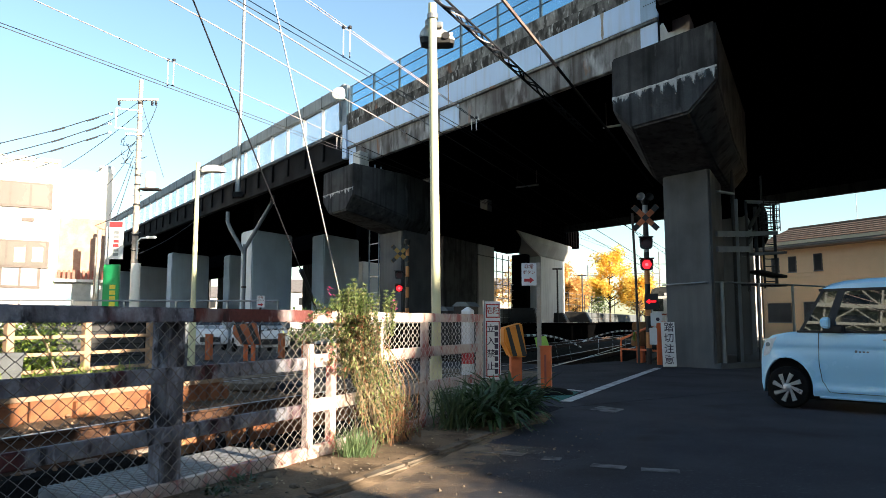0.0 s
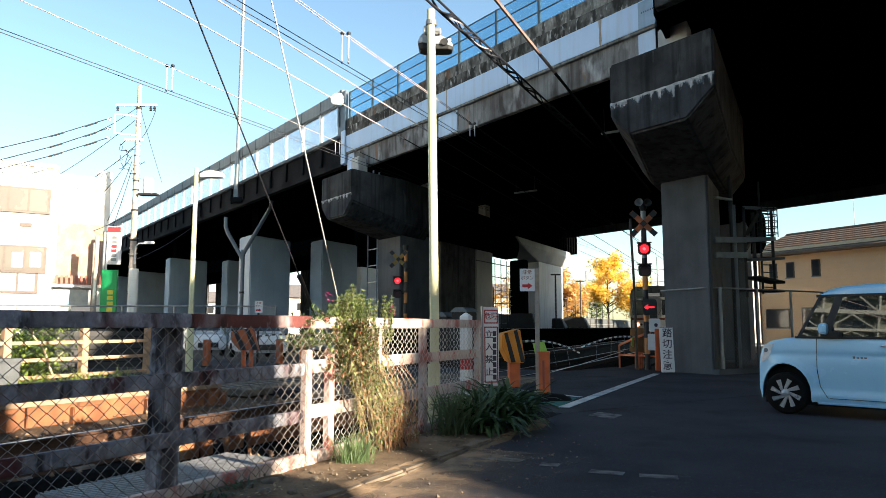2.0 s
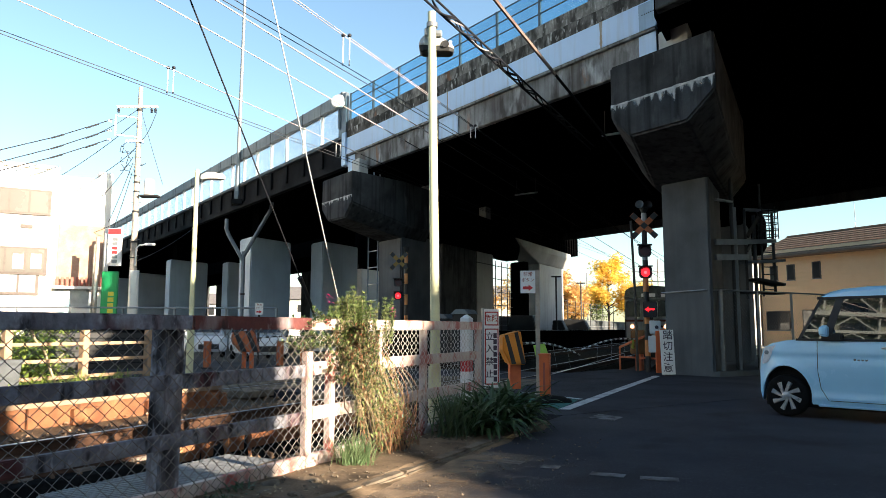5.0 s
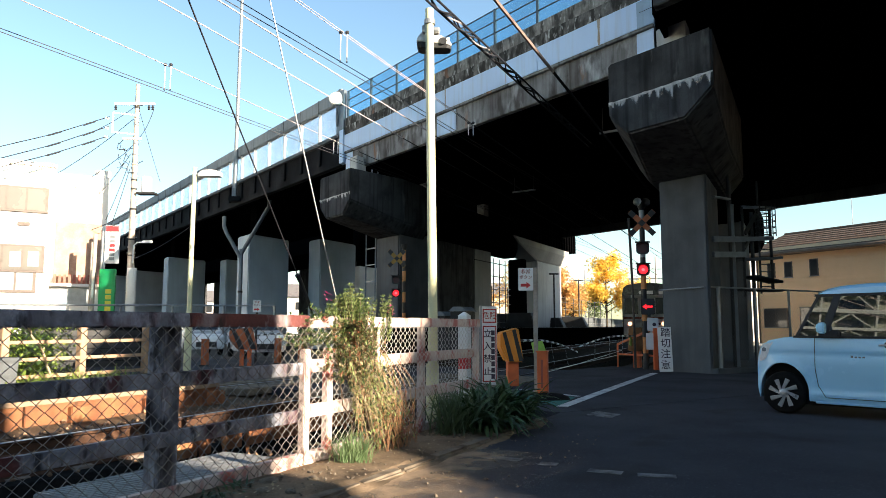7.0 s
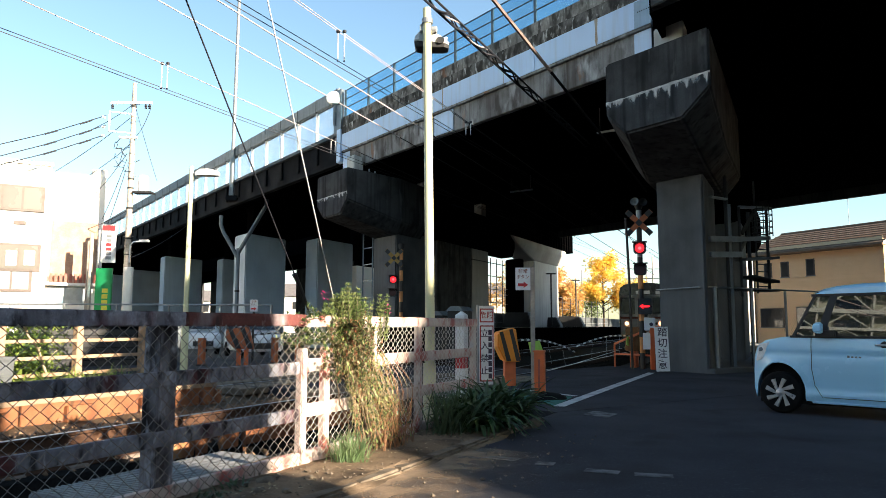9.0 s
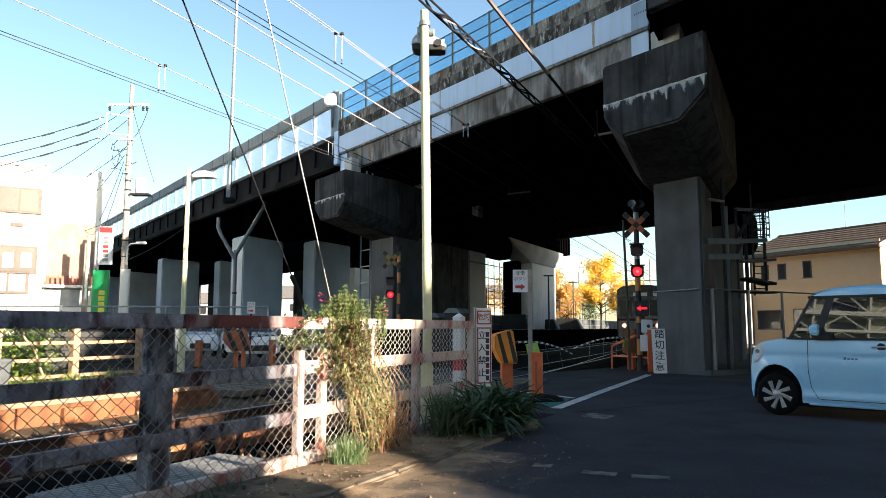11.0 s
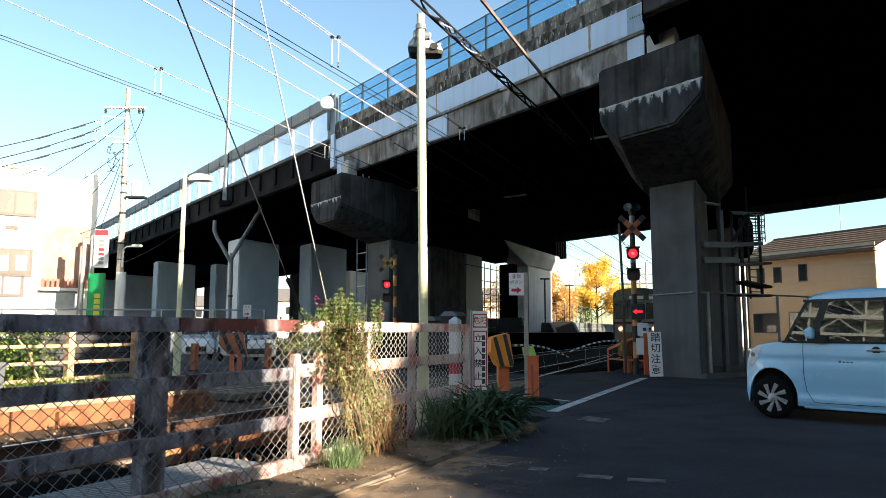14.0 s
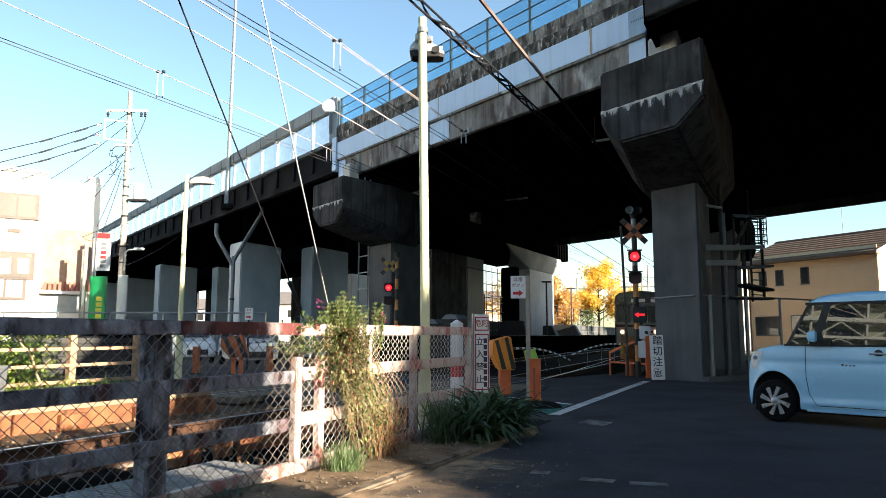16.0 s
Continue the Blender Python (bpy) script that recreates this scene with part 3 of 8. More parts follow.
g.hexa([p + Vector((0, 0, z)) for z in (-0.38, 0.0) for p in (tr(-40, 12.0), tr(-11.9, 7.6), tr(-9.4, 13.95), tr(-40, 19.0))])
structure("road_far", g, "asphalt", "asphalt road beyond the level crossing", "road")
g = Shape()
g.hexa([p + Vector((0, 0, z)) for z in (-0.38, -0.03) for p in (tr(3.9, 10.6), tr(70, 10.6), tr(70, 60), tr(3.9, 60))])
structure("pavement", g, "concrete_dark", "dusty bare ground and concrete under the overpass", "pavement")

# out of view: a pale sheet added to bounce light onto the house
g = Shape()
g.hexa([Vector((x, y, z)) for z in (-0.35, 0.0) for x, y in ((16.8, 43.6), (26.2, 36.5), (30, 41), (20, 58))])
structure("yard", g, "yard", "unseen pale sheet added to bounce light onto the tan house", "pavement")

# verge and kerb along the fence
g = Shape()
prof = [(-0.45, -0.38), (-0.45, 0.015), (-0.1, 0.03), (0.25, 0.05), (0.6, 0.062), (0.78, 0.05), (0.90, 0.015), (1.04, -0.03), (1.04, -0.38)]
g.loft([[tr(x, s, z + (0.034 * noise.noise(Vector((x * 3, s * 1.7, 0))) + 0.012 * noise.noise(Vector((x * 11, s * 9, 5))) if z > -0.1 else 0)) for x, z in prof] for s in [-14 + 0.12 * i for i in range(147)]])
structure("verge", g, "soil", "strip of bare sandy soil under the trackside fence", "verge")
for i in range(17):
    s0 = -6.4 + i * 0.6
    k = Shape()
    e = 0.012 * rnd.random()
    k.hexa([p + Vector((0, 0, z)) for z in (-0.2, 0.046 + e * 0.5) for p in (tr(0.77, s0), tr(0.90 + e, s0), tr(0.90, s0 + 0.592), tr(0.77, s0 + 0.592))])
    structure("kerb", k, "kerb", "worn concrete kerb stone beside the road", "kerb", bevel=0.02)

# sandy dirt washed over the road's edge
g = Shape()
ring = [(0.86, -14), (2.0, -14), (2.0, 1.6), (0.86, 1.6)]
g.add([tr(o, s, 0.006) for o, s in ring], [tuple(range(len(ring)))])
structure("road_dirt", g, "dust", "sandy dirt washed over the edge of the asphalt", "dirt")

# ballast bed
xs = [-14.0, -11.6, -9.8, -9.0, -8.2, -7.4, -6.9, -6.4, -5.6, -4.9, -4.2, -3.4, -2.9, -2.4, -2.24, -2.16, -2.08, -1.45, -0.9, -0.46]
zs = [-0.30, -0.28, -0.26, -0.16, -0.13, -0.14, -0.16, -0.14, -0.13, -0.22, -0.13, -0.14, -0.16, -0.13, -0.13, -0.15, -0.50, -0.52, -0.20, -0.10]
ss = [-30 + 0.8 * i for i in range(160)]
vs, fs = [], []
for s in ss:
    for x, z in zip(xs, zs):
        vs.append(tr(x, s, z + 0.03 * noise.noise(Vector((x * 2, s * 2, 3)))))
for i in range(len(ss) - 1):
    for j in range(len(xs) - 1):
        a = i * len(xs) + j
        fs.append((a, a + 1, a + 1 + len(xs), a + len(xs)))
cut = 50 * (len(xs) - 1)      # from here on the overpass's shade is put into a black bed
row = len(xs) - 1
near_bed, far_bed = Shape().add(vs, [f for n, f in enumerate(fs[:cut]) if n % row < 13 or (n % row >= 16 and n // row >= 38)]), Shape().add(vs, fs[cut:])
# sunken, blackened strip: shade beside the track put into shape and colour
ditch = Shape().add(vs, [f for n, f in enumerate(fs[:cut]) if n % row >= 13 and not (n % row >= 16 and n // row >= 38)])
structure("ditch", ditch, "ballast_dark", "sunken strip between the track and the cable trough, shade put into its black", "ditch", smooth=True)
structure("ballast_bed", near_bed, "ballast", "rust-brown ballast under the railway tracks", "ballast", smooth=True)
structure("ballast_bed", far_bed, "ballast_dark", "ballast under the overpass, its shade put into black", "ballast", smooth=True)
stones = Shape()
for i in range(7200):
    x, s = rnd.uniform(-8.8, -0.7) if i % 3 else rnd.uniform(-5.3, -2.5), rnd.uniform(-4.5, 9.4)
    r = rnd.uniform(0.018, 0.042)
    c = tr(x, s, -0.13 + rnd.uniform(-0.02, 0.02) - (0.07 if -5.3 < x < -4.6 else 0) - (0.03 if -1.1 < x else 0) - (0.42 if -2.2 < x < -1.4 else 0))
    q = [c + Vector((rnd.uniform(0.6, 1.2) * r * dx, rnd.uniform(0.6, 1.2) * r * dy, rnd.uniform(0.5, 1.0) * r * dz)) for dx, dy, dz in ((1, 0, 0), (0, 1, 0), (-1, 0, 0), (0, -1, 0), (0, 0, 1), (0, 0, -1))]
    stones.add(q, [(0, 1, 4), (1, 2, 4), (2, 3, 4), (3, 0, 4), (1, 0, 5), (2, 1, 5), (3, 2, 5), (0, 3, 5)])
tagged(part("ballast_stones", stones, "stone", fix=False), "loose rust-stained ballast stones between the rails", "ballast", kind="stuff")


def rail_shape(off, s0, s1):
    sh, top = Shape(), Shape()
    pr = [(-0.06, -0.155), (0.06, -0.155), (0.06, -0.143), (0.012, -0.12), (0.010, -0.045), (0.033, -0.03), (0.033, -0.004), (-0.033, -0.004), (-0.033, -0.03), (-0.010, -0.045), (-0.012, -0.12), (-0.06, -0.143)]
    st = [s0] + [x for x in range(int(s0) + 1, int(s1))] + [s1]
    sh.loft([[tr(off + x, s, z + 0.02) for x, z in pr] for s in st])
    top.loft([[tr(off + x, s, z + 0.02) for x, z in [(-0.031, -0.004), (0.031, -0.004), (0.024, 0.002), (-0.024, 0.002)]] for s in st])
    return sh, top


for centre in (-2.9, -6.9):
    for d in (-0.5335, 0.5335):
        t = thing("rail", "rust-brown steel rail with a polished running surface", "rail", group="railway rails")
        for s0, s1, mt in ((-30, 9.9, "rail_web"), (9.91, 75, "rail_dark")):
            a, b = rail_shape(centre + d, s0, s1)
            part("web", a, mt, t, "rusty rail web" if s0 < 0 else "rail web under the overpass, its shade put into black")
            part("running_surface", b, "rail_top", t, "polished steel running surface")
    for i in range(70):
        s = -14 + i * 0.62
        if 4.9 < s < 11.5:
            continue
        k = Shape()
        m = Matrix.Translation(tr(centre, s, -0.2)) @ Matrix.Rotation(radians(TRACK_TURN), 4, "Z")
        k.prism([(-0.63, 0), (0.63, 0), (0.63, 0.08), (0.60, 0.09), (0.4, 0.06), (-0.4, 0.06), (-0.60, 0.09), (-0.63, 0.08)], -0.1, 0.1, m)
        tagged(part("sleeper", k, "sleeper" if s < 9.9 else "ballast_dark"), "rust-stained concrete railway sleeper" if s < 9.9 else "railway sleeper under the overpass, its shade put into black", "sleeper", "railway sleepers")
# guard boards standing along the near rail's outside, rusty orange
for off, s0, s1, zt in ((-5.45, -6, 4.6, 0.13), (-7.8, -6, 4.6, 0.05)):
    t = thing("guard_rail", "rust-orange steel guard rail beside the running rail", "guard rail", group="guard rails")
    for i in range(3):
        k = Shape()
        a, b = s0 + (s1 - s0) * i / 3, s0 + (s1 - s0) * (i + 1) / 3 - 0.03
        k.hexa([tr(off + dx, s, z) for z in (-0.4, zt) for dx, s in ((-0.03, a), (0.03, a), (0.03, b), (-0.03, b))])
        part("length", k, "rail_side", t, bevel=0.008)
    for i in range(9):
        s = s0 + 0.4 + i * (s1 - s0 - 0.6) / 8
        k = Shape().box(-0.06, -0.22, -0.16, 0.06, 0.22, zt - 0.06, Matrix.Translation(tr(off + 0.06, s, 0)) @ Matrix.Rotation(radians(TRACK_TURN), 4, "Z"))
        part("bracket", k, "rail_side", t, bevel=0.01)
k = Shape().hexa([tr(-5.47 + dx, s, z) for z in (0.132, 0.20) for dx, s in ((-0.13, -6.0), (0.09, -6.0), (0.09, 4.55), (-0.13, 4.55))])
tagged(part("guard_board", k, "board_pale", bevel=0.008), "pale weathered timber board lying on the guard rail", "board")
# short rust-stained boards along the ditch beside the near track
gb = thing("ditch_boards", "rust-orange boards with gaps along the ditch beside the track", "boarding")
for a, b in ((0.45, 0.86), (0.93, 1.06), (1.28, 1.54), (1.65, 2.62), (2.68, 3.6), (3.66, 4.6)):
    part("board", Shape().hexa([tr(-2.10 + dx, s, z) for z in (-0.205, -0.035) for dx, s in ((-0.025, a), (0.025, a), (0.025, b), (-0.025, b))]), "rail_side", gb, bevel=0.006)
    part("stake", Shape().hexa([tr(-2.14 + dx, s, z) for z in (-0.55, -0.06) for dx, s in ((-0.03, a + 0.02), (0.012, a + 0.02), (0.012, a + 0.08), (-0.03, a + 0.08))]), "rail_side", gb)
# cable trough covers with ribs, along the inside of the fence
for i in range(4):
    s = -1.45 + i * 0.5
    t = thing("trough_cover", "pale concrete cable trough cover with fine ribs", "trough cover", group="cable trough covers")
    m = Matrix.Translation(tr(-0.95, s, -0.06)) @ Matrix.Rotation(radians(TRACK_TURN), 4, "Z")
    part("slab", Shape().box(-0.42, 0, -0.08, 0.42, 0.485, 0.0, m), "grating", t, bevel=0.006)
    for j in range(10):
        part("rib", Shape().box(-0.41, 0.015 + j * 0.048, 0.0, 0.41, 0.035 + j * 0.048, 0.014, m), "grating", t)

# crossing panels beside the rails
for centre in (-2.9, -6.9):
    for d in (-1.05, 0, 1.05):
        for i in range(5):
            a, b = 5.3 + i * 1.15, 5.3 + i * 1.15 + 1.12
            w = 0.40
            k = Shape()
            k.hexa([tr(centre + d + dx, s, z) for z in (-0.1, 0.022) for dx, s in ((-w, a), (w, a), (w, b), (-w, b))])
            structure("crossing_panel", k, "kerb", "grey concrete level crossing panel", "crossing panel", bevel=0.012)


# road markings
def marking(pts, w, material, label, z=0.004):
    sh = Shape()
    for p, q in zip(pts[:-1], pts[1:]):
        sh.bar((p[0], p[1], z), (q[0], q[1], z), w, 0.004)
    return tagged(part("road_marking", sh, material), label, "marking", kind="structure")


marking([(1.81, 10.69), (3.6, 14.4), (5.47, 18.23)], 0.17, "paint_line", "worn white stop line on the asphalt", 0.010)
marking([(1.50, 13.56), (2.04, 12.76), (2.37, 12.25)], 0.10, "paint_line", "thin white edge line on the asphalt", 0.009)
g = Shape().hexa([Vector((x, y, z)) for z in (-0.05, 0.0075) for x, y in ((1.13, 12.3), (1.78, 10.8), (2.30, 12.15), (1.42, 13.35))])
structure("green_lane", g, "paint_green", "dark green coated walking lane at the crossing", "marking")
for x, y, a, l in ((0.57, 6.62, 30, 0.36), (0.95, 6.35, 20, 0.16), (1.37, 6.02, 24, 0.28), (1.75, 5.86, 15, 0.3)):
    marking([(x - l / 2 * math.cos(radians(a)), y + l / 2 * math.sin(radians(a))), (x + l / 2 * math.cos(radians(a)), y - l / 2 * math.sin(radians(a)))], 0.13, "paint_faint", "faded remains of white road paint", 0.0035)


# small pale access cover in the road
cover = thing("road_cover", "small worn access cover in the asphalt with a pale rim", "cover", kind="structure")
co_ = Vector((2.23, 9.81, 0.0))
rim = [co_ + Vector((0.21 * math.cos(a), 0.31 * math.sin(a), 0)) for a in [math.pi * k / 2 + 0.05 for k in range(4)]]
for p, q in zip(rim, rim[1:] + rim[:1]):
    part("rim_bar", Shape().bar(p + Vector((0, 0, 0.003)), q + Vector((0, 0, 0.003)), 0.05, 0.008), "paint_faint", cover)
part("lid", Shape().add([p * 1 + Vector((0, 0, 0.003)) for p in rim], [(0, 1, 2, 3)]), "paint_faint", cover)

# ================= overpass =================
over = thing("overpass", "concrete road overpass with white fascia panels and blue noise barrier", "overpass", kind="structure")
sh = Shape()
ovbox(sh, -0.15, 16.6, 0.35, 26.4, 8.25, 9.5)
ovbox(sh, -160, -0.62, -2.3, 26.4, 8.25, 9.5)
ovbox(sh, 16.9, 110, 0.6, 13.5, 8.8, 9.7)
part("deck_slab", sh, "shade_black", over, "dark concrete deck seen from below")
# far edge
sh = Shape()
ovbox(sh, -160, 17, 26.4, 26.7, 7.75, 10.4)
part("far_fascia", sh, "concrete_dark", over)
# near edge, first span: girder, white panels, mossy parapet, glass barrier
sh = Shape()
ovbox(sh, -0.1, 16.55, 0.12, 0.36, 7.97, 8.82)
part("edge_girder", sh, "girder", over, "stained concrete edge girder", bevel=0.02)
sh = Shape()
ovbox(sh, -0.1, 16.55, 0.0, 0.4, 8.80, 8.88)
part("drip_ledge", sh, "girder", over)
for a0, a1 in ((-0.1, 4.15), (4.162, 10.5), (10.512, 16.55)):
    sh = Shape()
    ovbox(sh, a0, a1, -0.02, 0.3, 8.88, 9.62)
    part("fascia_panel", sh, "band", over, "pale white fascia panel", bevel=0.008)
for a0, w0 in ((1.70, 0.09), (8.9, 0.05), (5.6, 0.03)):
    sh = Shape()
    sh.loft([[ov(a0 + d, b, z) for d, b in ((-w / 2, -0.026), (w / 2, -0.026), (w / 2, -0.015), (-w / 2, -0.015))] for w, z in ((w0 * 0.5, 8.88), (w0 * 1.1, 9.0), (w0 * 0.7, 9.3), (w0 * 1.4, 9.62))])
    part("rust_run", sh, "rust_wash", over, "rusty run-off stain")
for a0, a1, z0 in ((8.35, 9.5, 8.02), (15.9, 16.5, 8.02), (-0.1, 0.45, 8.1)):
    sh = Shape()
    ovbox(sh, a0, a1, 0.085, 0.13, z0, 8.79)
    part("patch_plate", sh, "band", over, "pale repair plate", bevel=0.01)
sh = Shape()
ovbox(sh, -0.1, 16.55, 0.0, 0.3, 9.62, 10.0)
part("parapet_lower", sh, "parapet_low", over, "dark mossy lower parapet")
sh = Shape()
ovbox(sh, -0.1, 16.55, 0.03, 0.3, 10.0, 10.42)
part("parapet_upper", sh, "parapet", over, "mossy stained parapet", bevel=0.02)
n_post = 8
for i in range(n_post + 1):
    a = 0.1 + i * 16.3 / n_post
    sh = Shape()
    ovbox(sh, a - 0.05, a + 0.05, 0.08, 0.2, 10.3, 11.66)
    part("barrier_post", sh, "barrier_steel", over, bevel=0.008)
    if i < n_post:
        for r in range(3):
            z0 = 10.44 + r * 0.40
            sh = Shape()
            ovbox(sh, a + 0.05, a + 16.3 / n_post - 0.05, 0.12, 0.14, z0 + 0.02, z0 + 0.38)
            pane = part("pane", sh, "glass_blue", over, "clear blue noise barrier pane")
            sh = Shape()
            ovbox(sh, a + 0.05, a + 16.3 / n_post - 0.05, 0.11, 0.15, z0 + 0.385, z0 + 0.415)
            part("pane_rail", sh, "barrier_steel", over)
sh = Shape()
ovbox(sh, -0.14, 0.40, -0.05, -0.03, 8.86, 9.58)
plate = part("end_plate", sh, "plate_blue", over, "blue-grey bolted end plate", bevel=0.006)
for i in range(6):
    sh = Shape()
    ovbox(sh, -0.08 + i * 0.07, -0.05 + i * 0.07, -0.06, -0.045, 9.26, 9.29)
    part("bolt", sh, "steel_dark", plate)
# wide span past the first pier: its edge stands further out
sh = Shape()
ovbox(sh, -160, -0.68, -2.6, -2.3, 8.0, 10.4)
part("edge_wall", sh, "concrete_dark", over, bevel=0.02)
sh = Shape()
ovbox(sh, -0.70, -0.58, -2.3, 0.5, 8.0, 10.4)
part("end_wall", sh, "shade_black", over)
# steel drum and joint plates at the left joint
sh = Shape()
ovbox(sh, 16.6, 17.3, -0.05, 0.2, 9.75, 11.75)
part("joint_panel", sh, "steel_blue", over, "grey-blue steel joint panel", bevel=0.01)
sh = Shape()
ovbox(sh, 16.58, 16.95, -0.08, 0.25, 8.4, 9.9)
part("joint_cover", sh, "band", over, bevel=0.01)
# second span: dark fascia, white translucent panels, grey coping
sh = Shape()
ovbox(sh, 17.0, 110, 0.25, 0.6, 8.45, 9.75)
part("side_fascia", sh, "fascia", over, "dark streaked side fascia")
sh = Shape()
ovbox(sh, 17.0, 110, 0.05, 0.35, 11.28, 11.95)
part("coping", sh, "coping", over, "grey coping of the barrier", bevel=0.06)
sh = Shape()
ovbox(sh, 17.0, 110, 0.05, 0.3, 9.70, 9.86)
part("sill_beam", sh, "concrete", over)
for i in range(42):
    a = 17.2 + i * 2.1
    sh = Shape()
    ovbox(sh, a + 0.12, a + 2.0, 0.18, 0.22, 9.86, 11.28)
    part("panel", sh, "panel_white", over, "white translucent barrier panel")
    sh = Shape()
    ovbox(sh, a - 0.1, a + 0.10, 0.10, 0.28, 9.80, 11.32)
    part("panel_post", sh, "white", over, bevel=0.05)
    sh = Shape()
    ovbox(sh, a - 0.015, a + 0.015, 0.03, 0.2, 11.30, 11.93)
    part("coping_seam", sh, "steel_dark", over)
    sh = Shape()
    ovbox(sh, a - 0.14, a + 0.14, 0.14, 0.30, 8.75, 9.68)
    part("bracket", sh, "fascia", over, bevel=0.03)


# piers
def pier(a, b0, length, cols, group="overpass piers", depth=3.4, cap_w=1.35, right=0.0, skew=0.0, half=0.70, beam_from=6.0, block=(-0.2, -0.85), label="grey concrete pier with a stained overhanging cap"):
    """A pier: an overhanging cap end, a dark beam behind it and columns. skew: how far the cap swings to the road side on its way back."""
    t = thing("pier", label, "pier", group=group, kind="structure")
    w, lo, hi = cap_w, 5.66, 7.5
    # cap: its end hangs out in front, chamfered below
    end = [(w, hi), (-w - right, hi), (-w - right, 6.2), (-0.76, lo), (0.76, lo), (w, 6.2)]
    back = [(w, hi), (-w - right, hi), (-w - right, 5.6), (-0.95, 5.1), (0.95, 5.1), (w, 5.6)]
    sh = Shape()
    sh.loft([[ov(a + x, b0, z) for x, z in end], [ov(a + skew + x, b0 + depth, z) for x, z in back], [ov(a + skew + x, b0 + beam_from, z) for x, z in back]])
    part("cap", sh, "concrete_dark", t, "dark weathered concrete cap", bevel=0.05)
    # the beam behind the cap end is near-black, standing in for shade
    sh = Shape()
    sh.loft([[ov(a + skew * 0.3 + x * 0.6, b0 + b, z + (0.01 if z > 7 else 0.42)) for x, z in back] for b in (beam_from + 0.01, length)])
    part("beam", sh, "shade_black", t, "beam under the deck, its shade put into near-black", bevel=0.05)
    # pale run-off below the joint
    sh = Shape()
    sh.add([ov(a + x, b0 - 0.004, z) for x, z in ((-w - right, 6.53), (w, 6.53), (w, 6.21), (0.82, 5.78), (-0.82, 5.78), (-w - right, 6.21))], [(0, 1, 2, 3, 4, 5)])
    part("lime_stain", sh, "lime", t, "pale lime stains running down", fix=False)
    n = 60
    sh = Shape()
    for j in range(n):
        x0, x1 = [-w - right + (2 * w + right) * k / n for k in (j, j + 1)]
        h0, h1 = [max(0.001, 0.014 + 0.024 * noise.noise(Vector((x * 5, a, 4)))) for x in (x0, x1)]
        sh.add([ov(a + x0, b0 - 0.007, 6.515 + h0), ov(a + x1, b0 - 0.007, 6.515 + h1), ov(a + x1, b0 - 0.007, 6.505 - h1), ov(a + x0, b0 - 0.007, 6.505 - h0)], [(0, 1, 2, 3)])
    part("joint_line", sh, "efflorescence", t, "pale lime line along the joint", fix=False)
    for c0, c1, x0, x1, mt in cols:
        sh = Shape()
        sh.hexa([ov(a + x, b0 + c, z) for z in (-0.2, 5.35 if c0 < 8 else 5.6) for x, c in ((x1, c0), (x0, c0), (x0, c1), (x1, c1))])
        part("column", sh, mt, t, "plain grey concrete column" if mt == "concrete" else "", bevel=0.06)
    for bb in (0.9, 7.0, 14):
        sh = Shape()
        sh.hexa([ov(a + x, b0 + bb + c, z) for z in (7.5, 8.3) for x, c in ((block[0], 0), (block[1], 0), (block[1], 0.7), (block[0], 0.7))])
        part("bearing_block", sh, "concrete_pale" if bb < 1 else "concrete", t, bevel=0.03)
    return t


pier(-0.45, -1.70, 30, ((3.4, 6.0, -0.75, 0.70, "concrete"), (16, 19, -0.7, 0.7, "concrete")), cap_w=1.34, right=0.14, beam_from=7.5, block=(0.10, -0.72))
# its back columns are darker, paler or black for the light on each
pier(15.7, -1.35, 19.0, ((3.4, 6.7, -1.80, 0.16, "concrete"), (8.6, 12.75, -0.75, 0.7, "concrete_dark"), (12.8, 15.2, -0.75, 0.7, "concrete_mid"), (20.4, 21.2, -0.75, 0.7, "shade_black")), skew=-0.86, beam_from=5.6)
# the last pier of that row: flared cap, paler with light put in
t = thing("pier", "pale grey concrete pier with a flared cap at the far side", "pier", group="overpass piers", kind="structure")
sh = Shape()
sh.loft([[ov(15.7 + x, b, z) for x, b in ((w, b0), (-w, b0), (-w, b1), (w, b1))] for z, w, b0, b1 in ((5.68, 0.8, 21.7, 27.35), (6.42, 1.2, 17.7, 28.2), (6.86, 1.2, 16.8, 28.3))])
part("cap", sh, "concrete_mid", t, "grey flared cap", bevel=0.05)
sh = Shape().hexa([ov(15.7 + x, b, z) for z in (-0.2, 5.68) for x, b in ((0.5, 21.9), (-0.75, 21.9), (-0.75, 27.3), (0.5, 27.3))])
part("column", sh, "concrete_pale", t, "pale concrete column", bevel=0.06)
# ribs near-black: the dark under the deck is put into them
for i in range(15):
    sh = Shape()
    ovbox(sh, 14.40, 17.0, 20.9 + i * 0.62, 21.18 + i * 0.62, 6.86, 8.2)
    part("bearing_rib", sh, "shade_black", t)


def wall_pier(x, y, length, top, label="grey concrete pillar under the overpass", face=1.5, tone="pillar"):
    """A wall-like pillar: its short end faces across the tracks' line, its long side runs along it."""
    t = thing("pillar", label, "pillar", group="pillars under the overpass", kind="structure")
    p = Vector((x, y, 0))
    sh = Shape().hexa([q + Vector((0, 0, z)) for z in (-0.3, top) for q in (p + V * face, p, p + U * length, p + U * length + V * face)])
    part("shaft", sh, tone, t, bevel=0.08)
    # shelf near-black: shade below the deck put into its colour
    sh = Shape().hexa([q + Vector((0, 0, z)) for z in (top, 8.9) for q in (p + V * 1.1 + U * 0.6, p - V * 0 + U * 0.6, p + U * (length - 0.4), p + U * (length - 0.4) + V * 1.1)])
    part("bearing_shelf", sh, "shade_black", t)
    return t


